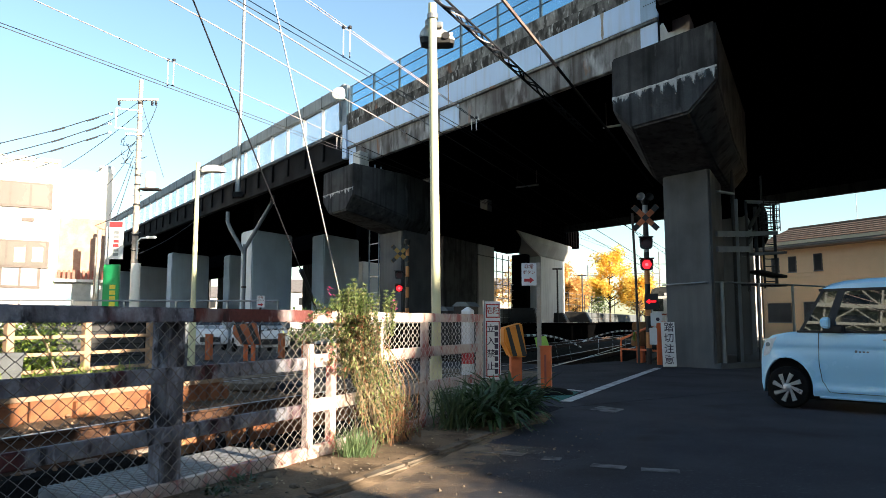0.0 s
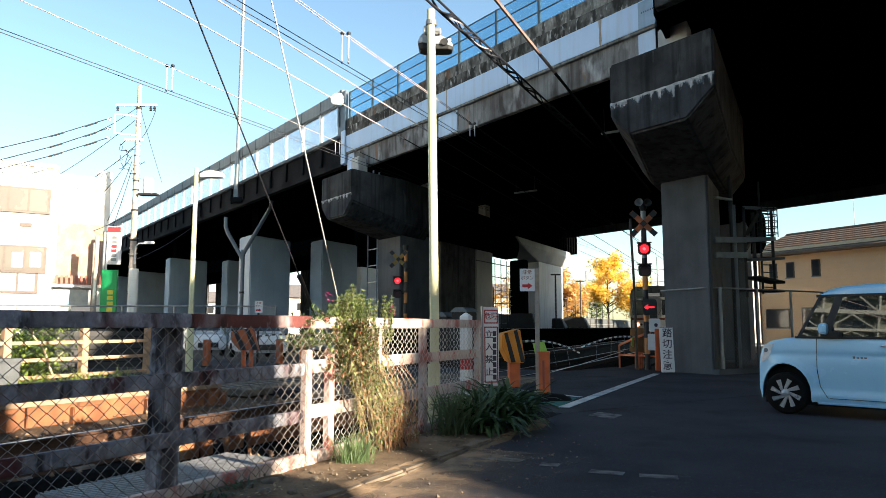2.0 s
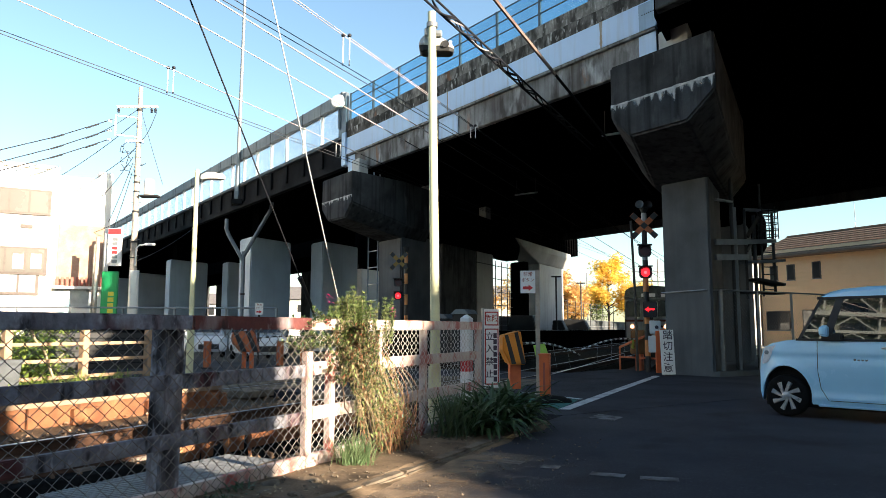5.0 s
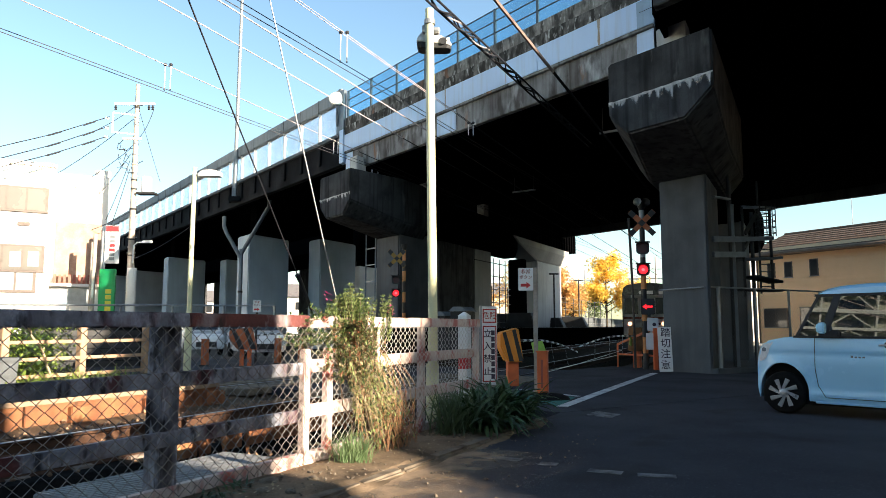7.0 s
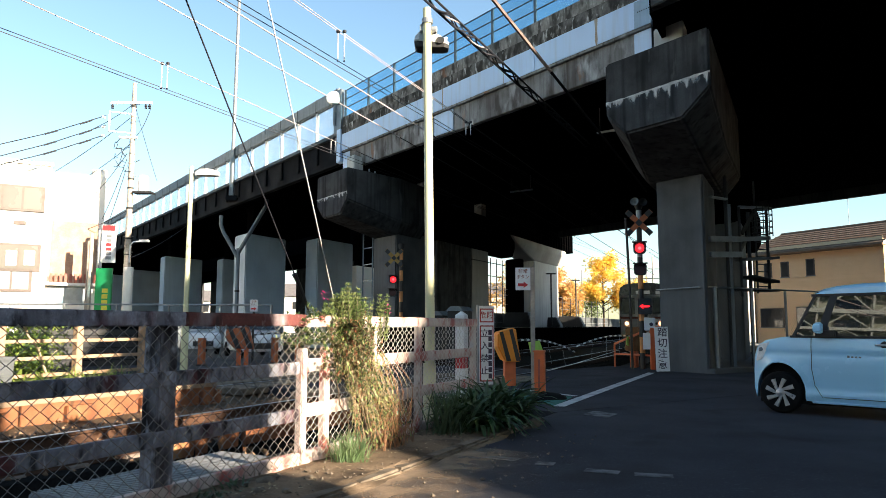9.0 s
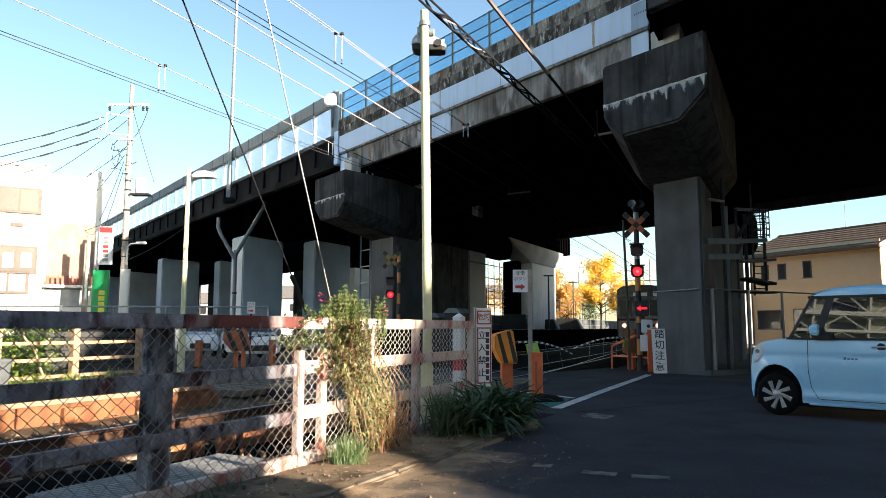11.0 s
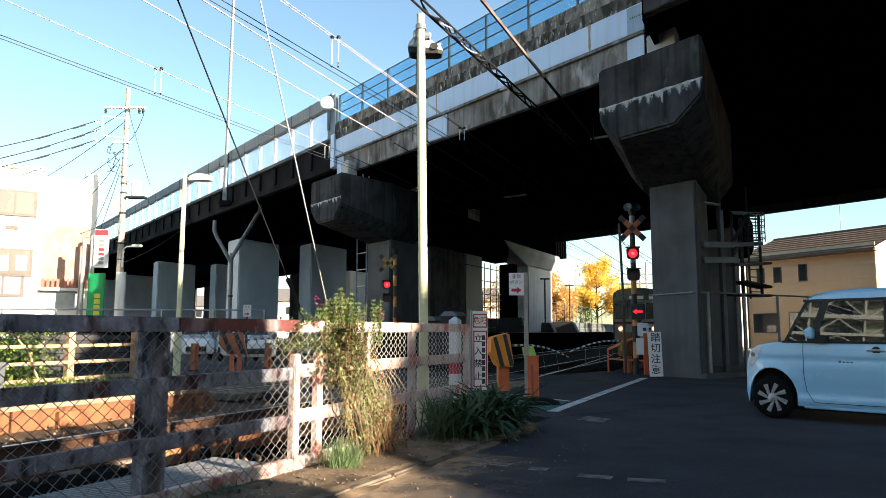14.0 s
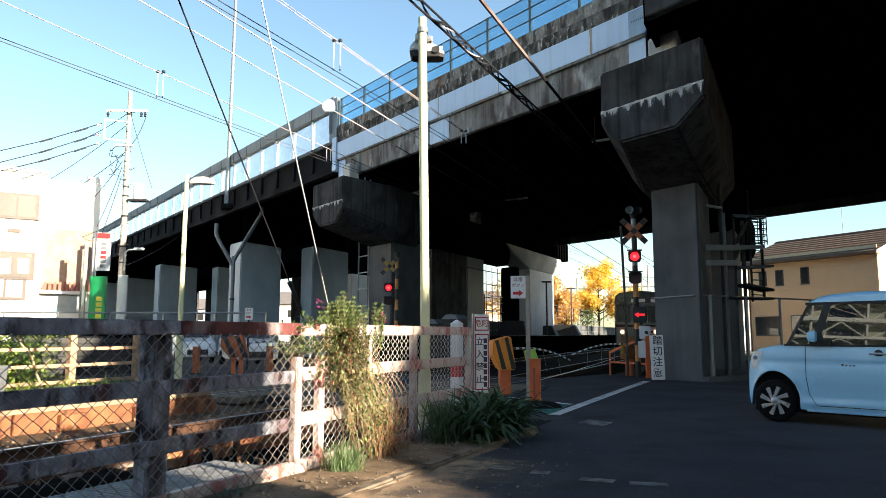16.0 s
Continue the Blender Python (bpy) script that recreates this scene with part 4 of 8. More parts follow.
wall_pier(-12.0, 44.4, 3.9, 6.95, "pale grey concrete pillar with drain pipes under the overpass", 2.1)
wall_pier(-7.77, 46.0, 4.1, 6.85, face=1.8)
wall_pier(-23.0, 60.0, 4.2, 7.0)
wall_pier(-17.5, 58.0, 3.0, 6.6)
# the white render tone stands in for sunlight on this pillar
wall_pier(-6.35, 56.0, 4.0, 5.9, "pale sunlit concrete pillar behind the climbing rungs", tone="plaster")
wall_pier(-38.0, 82.0, 4.2, 7.0)
wall_pier(-32.3, 74.5, 4.2, 7.0)


# added backdrop behind the far span: a deck and walls that keep it dark
rear = thing("rear_backdrop", "added dark backdrop of a deck and walls behind the overpass", "viaduct", kind="structure")
# deck and parapet are near-black, with shade put into the colour
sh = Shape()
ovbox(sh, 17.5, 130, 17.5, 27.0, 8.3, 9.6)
part("deck_slab", sh, "shade_black", rear)
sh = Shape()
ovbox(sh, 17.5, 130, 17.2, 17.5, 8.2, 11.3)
part("parapet", sh, "shade_black", rear)
for a0, a1 in ((25.6, 61.3), (67.0, 95.0), (99.5, 140)):
    sh = Shape()
    ovbox(sh, a0, a1, 26.6, 27.0, -0.4, 8.4)
    part("retaining_wall", sh, "concrete_dark", rear)


# ================= trackside fence =================
def zig(sh, s0, s1, z0, z1, off, pitch, r):
    """Woven mesh: neighbouring strands zigzag and touch."""
    n = int((s1 - s0) / pitch)
    rows = max(2, int((z1 - z0) / (pitch * 0.82)))
    dz = (z1 - z0) / rows
    for i in range(n):
        s = s0 + (i + 0.5) * pitch
        pts = []
        for k in range(rows + 1):
            side = 1 if (k + i) % 2 else -1
            pts.append(tr(off + (0.004 if i % 2 else -0.004), s + side * pitch * 0.5, z0 + k * dz))
        sh.tube(pts, r, 4, caps=False)


fence = thing("trackside_fence", "old wooden rail fence with flaking paint and wire mesh", "fence")


def fence_bar(name, s0, s1, z0, z1, material, off=0.0, w=0.055, label=""):
    k = Shape().hexa([tr(off + d, s, z) for z in (z0, z1) for d, s in ((-w / 2, s0), (w / 2, s0), (w / 2, s1), (-w / 2, s1))])
    return part(name, k, material, fence, label, bevel=0.008)


fence_bar("top_rail", -6.5, -1.32, 1.19, 1.29, "fence_old", 0.0, 0.10, "grey and dark red worn top rail")
fence_bar("top_rail", -1.315, 0.02, 1.19, 1.29, "fence_red", 0.0, 0.10, "dark red worn top rail")
fence_bar("top_rail", 0.03, 3.62, 1.185, 1.285, "fence_paint", 0.0, 0.09, "white flaking top rail")
for z0, z1, w0, w1 in ((0.785, 0.887, 0.80, 0.91), (0.395, 0.495, 0.415, 0.525)):
    fence_bar("rail", -6.5, -0.03, z0, z1, "fence_old")
    fence_bar("rail", 0.07, 3.62, w0, w1, "fence_paint")
fence_bar("bottom_board", -6.5, -0.01, -0.03, 0.13, "fence_paint", 0.0, 0.07)
fence_bar("bottom_board", 0.0, 3.62, -0.03, 0.13, "fence_paint", 0.0, 0.07)
for s in (-1.43, -3.7):
    fence_bar("thick_post", s - 0.08, s + 0.08, -0.3, 1.19, "post_old", -0.065, 0.15, "weathered square timber post")
for s in (0.03, 0.36, 1.15, 2.1, 3.58):
    fence_bar("post", s - 0.04, s + 0.04, -0.1, 1.185 if s > 1 else 1.0, "fence_paint", -0.005, 0.07)
# the left length's mesh is darker: its shade is put into the wire
m1 = Shape()
zig(m1, -4.6, 0.0, 0.06, 1.2, 0.065, 0.052, 0.0042)
part("mesh", m1, "wire_grey", fence, "grey rust-flecked wire mesh, darkened for the shade on it", fix=False)
m2 = Shape()
zig(m2, 0.03, 3.6, 0.06, 1.2, 0.062, 0.047, 0.0029)
part("mesh", m2, "wire_white", fence, "white coated wire mesh", fix=False)

t = thing("marker_post", "white and red concrete marker post with a pointed top", "post", Matrix.Translation(tr(-0.32, 3.9)) @ Matrix.Rotation(radians(TRACK_TURN), 4, "Z"))
for z0, z1, mt in ((-0.2, 0.62, "white"), (0.62, 0.80, "red_paint"), (0.80, 1.22, "white"), (1.22, 1.26, "red_paint")):
    part("shaft", Shape().box(-0.065, -0.065, z0, 0.065, 0.065, z1), mt, t)
part("tip", Shape().loft([[(-0.065, -0.065, 1.26), (0.065, -0.065, 1.26), (0.065, 0.065, 1.26), (-0.065, 0.065, 1.26)], [(-0.065, -0.065, 1.34), (0.065, -0.065, 1.34), (0.065, 0.065, 1.34), (-0.065, 0.065, 1.34)], [(-0.01, -0.01, 1.39), (0.01, -0.01, 1.39), (0.01, 0.01, 1.39), (-0.01, 0.01, 1.39)]]), "white", t)


# ================= plants =================
def curve_pts(p, d, n, step, bend, rng, wob=0.12):
    pts, p, d = [Vector(p)], Vector(p), Vector(d).normalized()
    for _ in range(n):
        d = (d + Vector((rng.uniform(-wob, wob), rng.uniform(-wob, wob), rng.uniform(-wob, wob))) + bend).normalized()
        p = p + d * step
        pts.append(p.copy())
    return pts


shrub = thing("climbing_shrub", "straggly flowering shrub with dry vines hanging over the fence", "shrub", Matrix.Translation(tr(0.3, 0.7)))
inv = Matrix.Translation(-tr(0.3, 0.7))
rng = random.Random(3)
stems, green, dark, russet, blossom, vines, red_vines = [Shape() for _ in range(7)]


def sprig(p, way, n, step, wob, leaves, size, width, targets, bend=0.02, rise=-0.1):
    """A twig set with narrow leaves."""
    q = curve_pts(p, way, n, step, Vector((0, 0, bend)), rng, wob)
    stems.tube([inv @ a for a in q], 0.004, 4, 0.002)
    for a in q:
        for _ in range(leaves):
            d = Vector((rng.uniform(-1, 1), rng.uniform(-1, 1), rng.uniform(rise, 1.3)))
            rng.choice(targets).leaf(inv @ (a + d * 0.01), d, size * rng.uniform(0.7, 1.3), width * rng.uniform(0.7, 1.3), droop=rng.uniform(0, 0.3))
    return q


# the woody base, from the ground through the fence
for i in range(18):
    base = tr(rng.uniform(0.12, 0.35), rng.uniform(0.45, 1.2), 0.05)
    head = tr(rng.uniform(-0.05, 0.22), rng.uniform(0.3, 1.0), rng.uniform(0.75, 1.15))
    pts = [base.lerp(head, k / 7) + Vector((rng.uniform(-0.04, 0.04), rng.uniform(-0.04, 0.04), 0)) for k in range(8)]
    stems.tube([inv @ p for p in pts], 0.008, 5, 0.004)
# the upright bright green bunch over the rail
for s0, z0, count in ((0.54, 1.08, 14), (0.66, 1.08, 15), (0.76, 1.08, 14), (0.86, 0.96, 6), (0.42, 0.96, 8), (0.98, 0.98, 3), (1.24, 1.06, 7)):
    for i in range(count):
        p = tr(rng.uniform(-0.06, 0.12), rng.gauss(s0, 0.03), z0 + rng.uniform(-0.08, 0.06))
        sprig(p, Vector((rng.uniform(-0.10, 0.12), rng.uniform(-0.08, 0.08), 1)), 10, rng.uniform(0.028, 0.043), 0.05, 22, 0.036, 0.0095, [green, green, dark], 0.03, 0.35)
# darker, part withered mass that spills over the fence
for i in range(105):
    p = tr(rng.uniform(0.0, 0.2), rng.gauss(0.58, 0.115), rng.uniform(0.74, 1.20))
    sprig(p, Vector((rng.uniform(-0.8, 0.6), rng.uniform(-0.8, 0.4), rng.uniform(-0.5, 0.7))), 6, rng.uniform(0.025, 0.045), 0.15, 8, 0.042, 0.014, [green, dark, dark, russet, vines], -0.02)
for i in range(26):
    p = tr(rng.uniform(0.0, 0.1), rng.uniform(-0.10, 0.34), rng.uniform(1.02, 1.27))
    sprig(p, Vector((rng.uniform(-0.8, 0.2), rng.uniform(-0.8, 0.2), rng.uniform(-0.3, 0.5))), 5, 0.035, 0.15, 7, 0.045, 0.016, [dark, dark, dark, green], -0.02)
for o, s, z, k in ((0.02, 1.40, 1.36, 20), (0.0, 0.34, 1.47, 12), (0.06, 1.1, 1.24, 5), (0.08, 0.5, 1.16, 4)):
    for _ in range(k):
        d = Vector((rng.uniform(-1, 1), rng.uniform(-1, 1), rng.uniform(-0.4, 1)))
        blossom.leaf(inv @ (tr(o, s, z) + Vector((rng.uniform(-0.025, 0.025), rng.uniform(-0.025, 0.025), rng.uniform(-0.04, 0.04)))), d, 0.038, 0.028)
# hanging stems, straw-coloured above and reddish below, with leaves among them
for i in range(95):
    f = rng.random()
    top = tr(rng.uniform(0.08, 0.22), 0.40 + 0.60 * f, rng.uniform(0.55, 1.10))
    foot = tr(rng.uniform(0.14, 0.36), 0.50 + 0.78 * f + rng.uniform(-0.15, 0.15), rng.uniform(0.05, 0.5) if i % 3 else 0.05)
    mid = top.lerp(foot, 0.35) + W * rng.uniform(0.02, 0.14) + U * rng.uniform(-0.16, 0.16) + Vector((0, 0, rng.uniform(-0.06, 0.14)))
    pts = []
    for k in range(13):
        a = k / 12
        pts.append(inv @ (top * (1 - a) ** 2 + mid * 2 * a * (1 - a) + foot * a * a + Vector((rng.uniform(-0.012, 0.012), rng.uniform(-0.012, 0.012), 0))))
    (red_vines if rng.random() < 0.3 else vines).tube(pts, rng.uniform(0.0012, 0.0032), 4, caps=False)
    if rng.random() < 0.75:
        for a in pts[1:]:
            for _ in range(4):
                d = Vector((rng.uniform(-1, 1), rng.uniform(-1, 1), rng.uniform(-0.8, 0.6)))
                rng.choice((green, green, green, dark, dark, vines, vines)).leaf(a + Vector((rng.uniform(-0.03, 0.03), rng.uniform(-0.03, 0.03), 0)), d, rng.uniform(0.022, 0.048), rng.uniform(0.010, 0.022), droop=0.3)
# short upright stems at the foot
for i in range(85):
    p = tr(rng.uniform(0.12, 0.42), rng.uniform(0.72, 1.38), 0.05)
    q = curve_pts(p, Vector((rng.uniform(-0.25, 0.25), rng.uniform(-0.25, 0.25), 1)), 9, rng.uniform(0.03, 0.06), Vector((0, 0, 0)), rng, 0.12)
    red_vines.tube([inv @ a for a in q], 0.003, 4, 0.0015)
    for a in q[2:]:
        if rng.random() < 0.5:
            d = Vector((rng.uniform(-1, 1), rng.uniform(-1, 1), rng.uniform(-0.4, 0.8)))
            rng.choice((green, dark, russet)).leaf(inv @ a, d, rng.uniform(0.03, 0.05), rng.uniform(0.012, 0.02), droop=0.3)
# long loops out to the side
for i in range(4):
    pts = []
    for k in range(17):
        a = k / 16 * math.pi
        pts.append(inv @ (tr(0.24 + 0.03 * i, 1.02 + (0.26 + 0.05 * i) * math.sin(a) * (0.6 + 0.4 * math.sin(a * 0.5)), 0.86 - (0.78 - 0.03 * i) * k / 16 + 0.05 * math.sin(a))))
    (red_vines if i % 2 else vines).tube(pts, 0.0032, 5, caps=False)
part("dark_foliage", dark, "leaf_dark", shrub, "dark green leaves", fix=False)
part("reddish_vine", red_vines, "vine_red", shrub, "reddish-brown bare stems", fix=False)
part("stem", stems, "bark", shrub, fix=False)
part("foliage", green, "leaf_shrub", shrub, "green narrow leaves", fix=False)
part("russet_foliage", russet, "leaf_red", shrub, "russet withering leaves", fix=False)
part("blossom", blossom, "flower", shrub, "magenta flowers", fix=False)
part("dry_vine", vines, "dry", shrub, "straw-coloured dry vines", fix=False)


def tuft(name, label, places, n, height, width, material, spread, seed, category="plant", group="", lift=0.0, fall=1.0):
    rng = random.Random(seed)
    sh = Shape()
    for p, k in places:
        for _ in range(int(n * k)):
            b = Vector(p) + Vector((rng.gauss(0, spread * 0.4), rng.gauss(0, spread * 0.4), 0))
            ang, out = rng.uniform(0, 2 * math.pi), rng.uniform(0.35, 1.15)
            d = Vector((math.cos(ang) * out, math.sin(ang) * out, rng.uniform(0.6, 1.35) + lift)).normalized()
            ln = height * k * rng.uniform(0.7, 1.3)
            side = d.cross(Vector((0, 0, 1))).normalized()
            q, w = b.copy(), width * rng.uniform(0.7, 1.2)
            ring = []
            for i in range(7):
                ww = w * (0.6, 0.9, 1, 0.95, 0.8, 0.5, 0.05)[i] / 2
                ring.append((q - side * ww, q - Vector((0, 0, 0.55 * ww)) if width > 0.03 else q, q + side * ww))
                q = q + d * ln / 6
                d = (d + Vector((0, 0, -0.20 - 0.14 * out)) * fall).normalized()
                if q.z < 0.02:
                    q.z = 0.02
            sh.add([x for r in ring for x in r], [(3 * i + j, 3 * i + j + 1, 3 * i + j + 4, 3 * i + j + 3) for i in range(6) for j in (0, 1)])
    return tagged(part(name, sh, material, fix=False), label, category, group)


for i, (o, s, k) in enumerate(((0.5, 2.3, 0.75), (0.60, 2.55, 0.95), (0.46, 2.8, 1.0), (0.62, 2.98, 0.95), (0.45, 3.2, 1.0), (0.55, 3.38, 0.9))):
    tuft("strap_leaf_plant", "clump of dark green arching strap leaves beside the kerb", [(tr(o, s, 0.06), k)], 100, 0.60, 0.056, "leaf_strap", 0.26, 20 + i, group="strap-leaf clumps along the kerb", lift=0.3, fall=1.15)
tuft("grass_tuft", "bright green grass tuft at the foot of the shrub", [(tr(0.36, 0.16, 0.04), 1.0), (tr(0.34, 0.32, 0.04), 1.0), (tr(0.42, 0.22, 0.04), 0.9)], 75, 0.28, 0.008, "grass", 0.14, 40, lift=0.8, fall=0.7)
tuft("grass_tuft", "low green grass tuft between the fence and the strap leaves", [(tr(0.4, 1.95, 0.04), 1.0), (tr(0.42, 2.15, 0.04), 1.1), (tr(0.45, 2.35, 0.04), 1.1)], 80, 0.46, 0.016, "grass_blue", 0.2, 41, lift=0.8, fall=0.6)
tuft("weed", "small dark leafy weed beside the fence's foot", [(tr(0.2, -0.95, 0.02), 1.0), (tr(0.22, -1.2, 0.02), 0.8)], 70, 0.12, 0.018, "leaf_dark", 0.12, 42)
litter = Shape()
for i in range(260):
    p = tr(rng.uniform(0.05, 0.75), rng.uniform(-2.2, 3.6), rng.uniform(0.085, 0.1))
    litter.leaf(p, Vector((rng.uniform(-1, 1), rng.uniform(-1, 1), 0.1)), rng.uniform(0.02, 0.05), rng.uniform(0.01, 0.025))
tagged(part("leaf_litter", litter, "dry", fix=False), "fallen dry leaves and stalks on the verge", "litter", kind="stuff")
for i, (o, s, r) in enumerate(((0.3, -0.75, 0.06), (0.45, -1.0, 0.045), (0.5, -0.5, 0.035), (0.62, -0.9, 0.03))):
    c = tr(o, s, 0.055)
    rings = []
    for j in range(7):
        th = math.pi * j / 6
        rings.append([c + Vector((1.3 * r * math.sin(th) * math.cos(ph), 0.9 * r * math.sin(th) * math.sin(ph), 0.75 * r * math.cos(th))) * (1 + 0.35 * noise.noise(Vector((math.sin(th) * math.cos(ph), math.sin(th) * math.sin(ph), math.cos(th))) * 1.7 + Vector((i * 3, 0, 0)))) for ph in [2 * math.pi * k / 10 for k in range(10)]])
    tagged(part("rock", Shape().loft(rings), "kerb"), "rough grey stone lying beside the fence", "stone", "loose stones")
peb = Shape()
for i in range(700):
    o, s = rng.uniform(0.06, 0.8), rng.uniform(-3.2, 3.0)
    if i % 5 == 0:
        o = rng.uniform(0.92, 1.9)
    r = rng.uniform(0.005, 0.016) * (1.8 if rng.random() < 0.06 else 1)
    c = tr(o, s, (0.055 if o < 0.8 else 0.008) + rng.uniform(-0.004, 0.006))
    q = [c + Vector((rng.uniform(0.6, 1.3) * r * dx, rng.uniform(0.6, 1.3) * r * dy, rng.uniform(0.5, 1.0) * r * dz)) for dx, dy, dz in ((1, 0, 0), (0, 1, 0), (-1, 0, 0), (0, -1, 0), (0, 0, 1), (0, 0, -1))]
    peb.add(q, [(0, 1, 4), (1, 2, 4), (2, 3, 4), (3, 0, 4), (1, 0, 5), (2, 1, 5), (3, 2, 5), (0, 3, 5)])
tagged(part("verge_pebbles", peb, "kerb", fix=False), "small pebbles and clods scattered on the verge", "pebbles", kind="stuff")


# ================= signs and crossing equipment =================
def facing(x, y, z=0.0, turn=0.0):
    """A pose whose -y side looks towards the camera's stand, turned further by some degrees."""
    return Matrix.Translation((x, y, z)) @ Matrix.Rotation(-math.atan2(x, y) + radians(turn), 4, "Z")


def lettered(parent, body, size, x, z, y, material="ink", name="lettering", depth=0.0015):
    me = words(body, size, depth, 0.009)
    return part(name, me, material, parent, at=Matrix.Translation((x, y, z)))


# keep-out board
t = thing("keep_out_sign", "tall white keep-out board with red frame on a steel post", "sign", facing(0.665, 9.55, 0, 14))
part("board", Shape().box(-0.105, -0.012, 0.42, 0.105, 0.0, 1.46), "white", t, bevel=0.006)
part("back_post", Shape().box(-0.125, 0.004, -0.1, -0.085, 0.05, 1.47), "steel_grey", t)
part("frame_bar", Shape().box(-0.125, -0.016, 0.40, -0.106, 0.004, 1.47), "steel_grey", t)
for z0, z1 in ((1.24, 1.425), (0.46, 1.2)):
    for x0, xx1, a, b in ((-0.094, 0.094, z1 - 0.016, z1), (-0.094, 0.094, z0, z0 + 0.016), (-0.094, -0.079, z0, z1), (0.079, 0.094, z0, z1)):
        part("red_border", Shape().box(x0, -0.0145, a, xx1, -0.0125, b), "sign_red", t)
lettered(t, "危険", 0.098, 0.0, 1.333, -0.0145, "sign_red")
for i, c in enumerate("立入禁止"):
    lettered(t, c, 0.115, -0.028, 1.09 - i * 0.165, -0.0145, "ink")
for i in range(8):
    part("print_bar", Shape().box(0.022, -0.0145, 0.50 + i * 0.082, 0.070, -0.0125, 0.565 + i * 0.082), "ink", t)


def button_sign(x, y, zc, turn, post_side, bollard=True):
    t = thing("button_sign", "white emergency button sign with a red arrow on a steel post", "sign", facing(x, y, 0, turn), group="emergency button signs")
    part("plate", Shape().box(-0.125, -0.03, zc - 0.19, 0.125, -0.022, zc + 0.19), "white", t, bevel=0.004)
    lettered(t, "非常", 0.082, 0.0, zc + 0.125, -0.032, "brown_ink")
    lettered(t, "ボタン", 0.072, 0.0, zc + 0.03, -0.032, "brown_ink")
    part("arrow", Shape().prism([(-0.085, zc - 0.125), (0.01, zc - 0.125), (0.01, zc - 0.155), (0.085, zc - 0.10), (0.01, zc - 0.045), (0.01, zc - 0.075), (-0.085, zc - 0.075)], -0.034, -0.031), "red_paint", t, "red arrow")
    part("post", Shape().box(post_side - 0.035, -0.02, -0.1, post_side + 0.035, 0.05, zc + 0.2), "pole" if bollard else "steel_dark", t, bevel=0.008)
    return t


button_sign(1.45, 11.95, 1.98, 4, 0.16)
button_sign(-5.9, 23.0, 1.82, 0, 0.0, False)


def bollard(x, y, h=0.78, w=0.18, coat="orange"):
    t = thing("bollard", "orange painted steel crossing bollard", "bollard", Matrix.Translation((x, y, 0)) @ Matrix.Rotation(radians(TRACK_TURN + 12), 4, "Z"), group="orange bollards")
    part("post", Shape().box(-w / 2, -w / 2, -0.1, w / 2, w / 2, h), coat, t, bevel=0.012)
    part("slot", Shape().box(-0.018, -w / 2 - 0.003, 0.18, 0.018, -w / 2 + 0.002, h - 0.14), "brown_ink", t)
    part("foot", Shape().box(-w / 2 - 0.03, -w / 2 - 0.03, -0.05, w / 2 + 0.03, w / 2 + 0.03, 0.035), "steel_dark", t, bevel=0.006)
    part("cap", Shape().box(-w / 2 - 0.006, -w / 2 - 0.006, h - 0.02, w / 2 + 0.006, w / 2 + 0.006, h + 0.006), coat, t, bevel=0.006)
    return t


bollard(1.72, 11.98)
mound = Shape().loft([[(1.80 + r * math.cos(a) * 1.2, 11.78 + r * math.sin(a) * 0.8, z) for a in [2 * math.pi * k / 12 for k in range(12)]] for r, z in ((0.30, -0.02), (0.26 , 0.05), (0.16, 0.10), (0.03, 0.115))])
tagged(part("base_mound", mound, "tyre", smooth=True), "low black rubber mound at the bollard's foot", "mound")
for x, y in ((-5.1, 22.6), (-7.0, 21.4), (-4.5, 23.3)):
    bollard(x, y, 0.8, 0.17, "dull_orange")


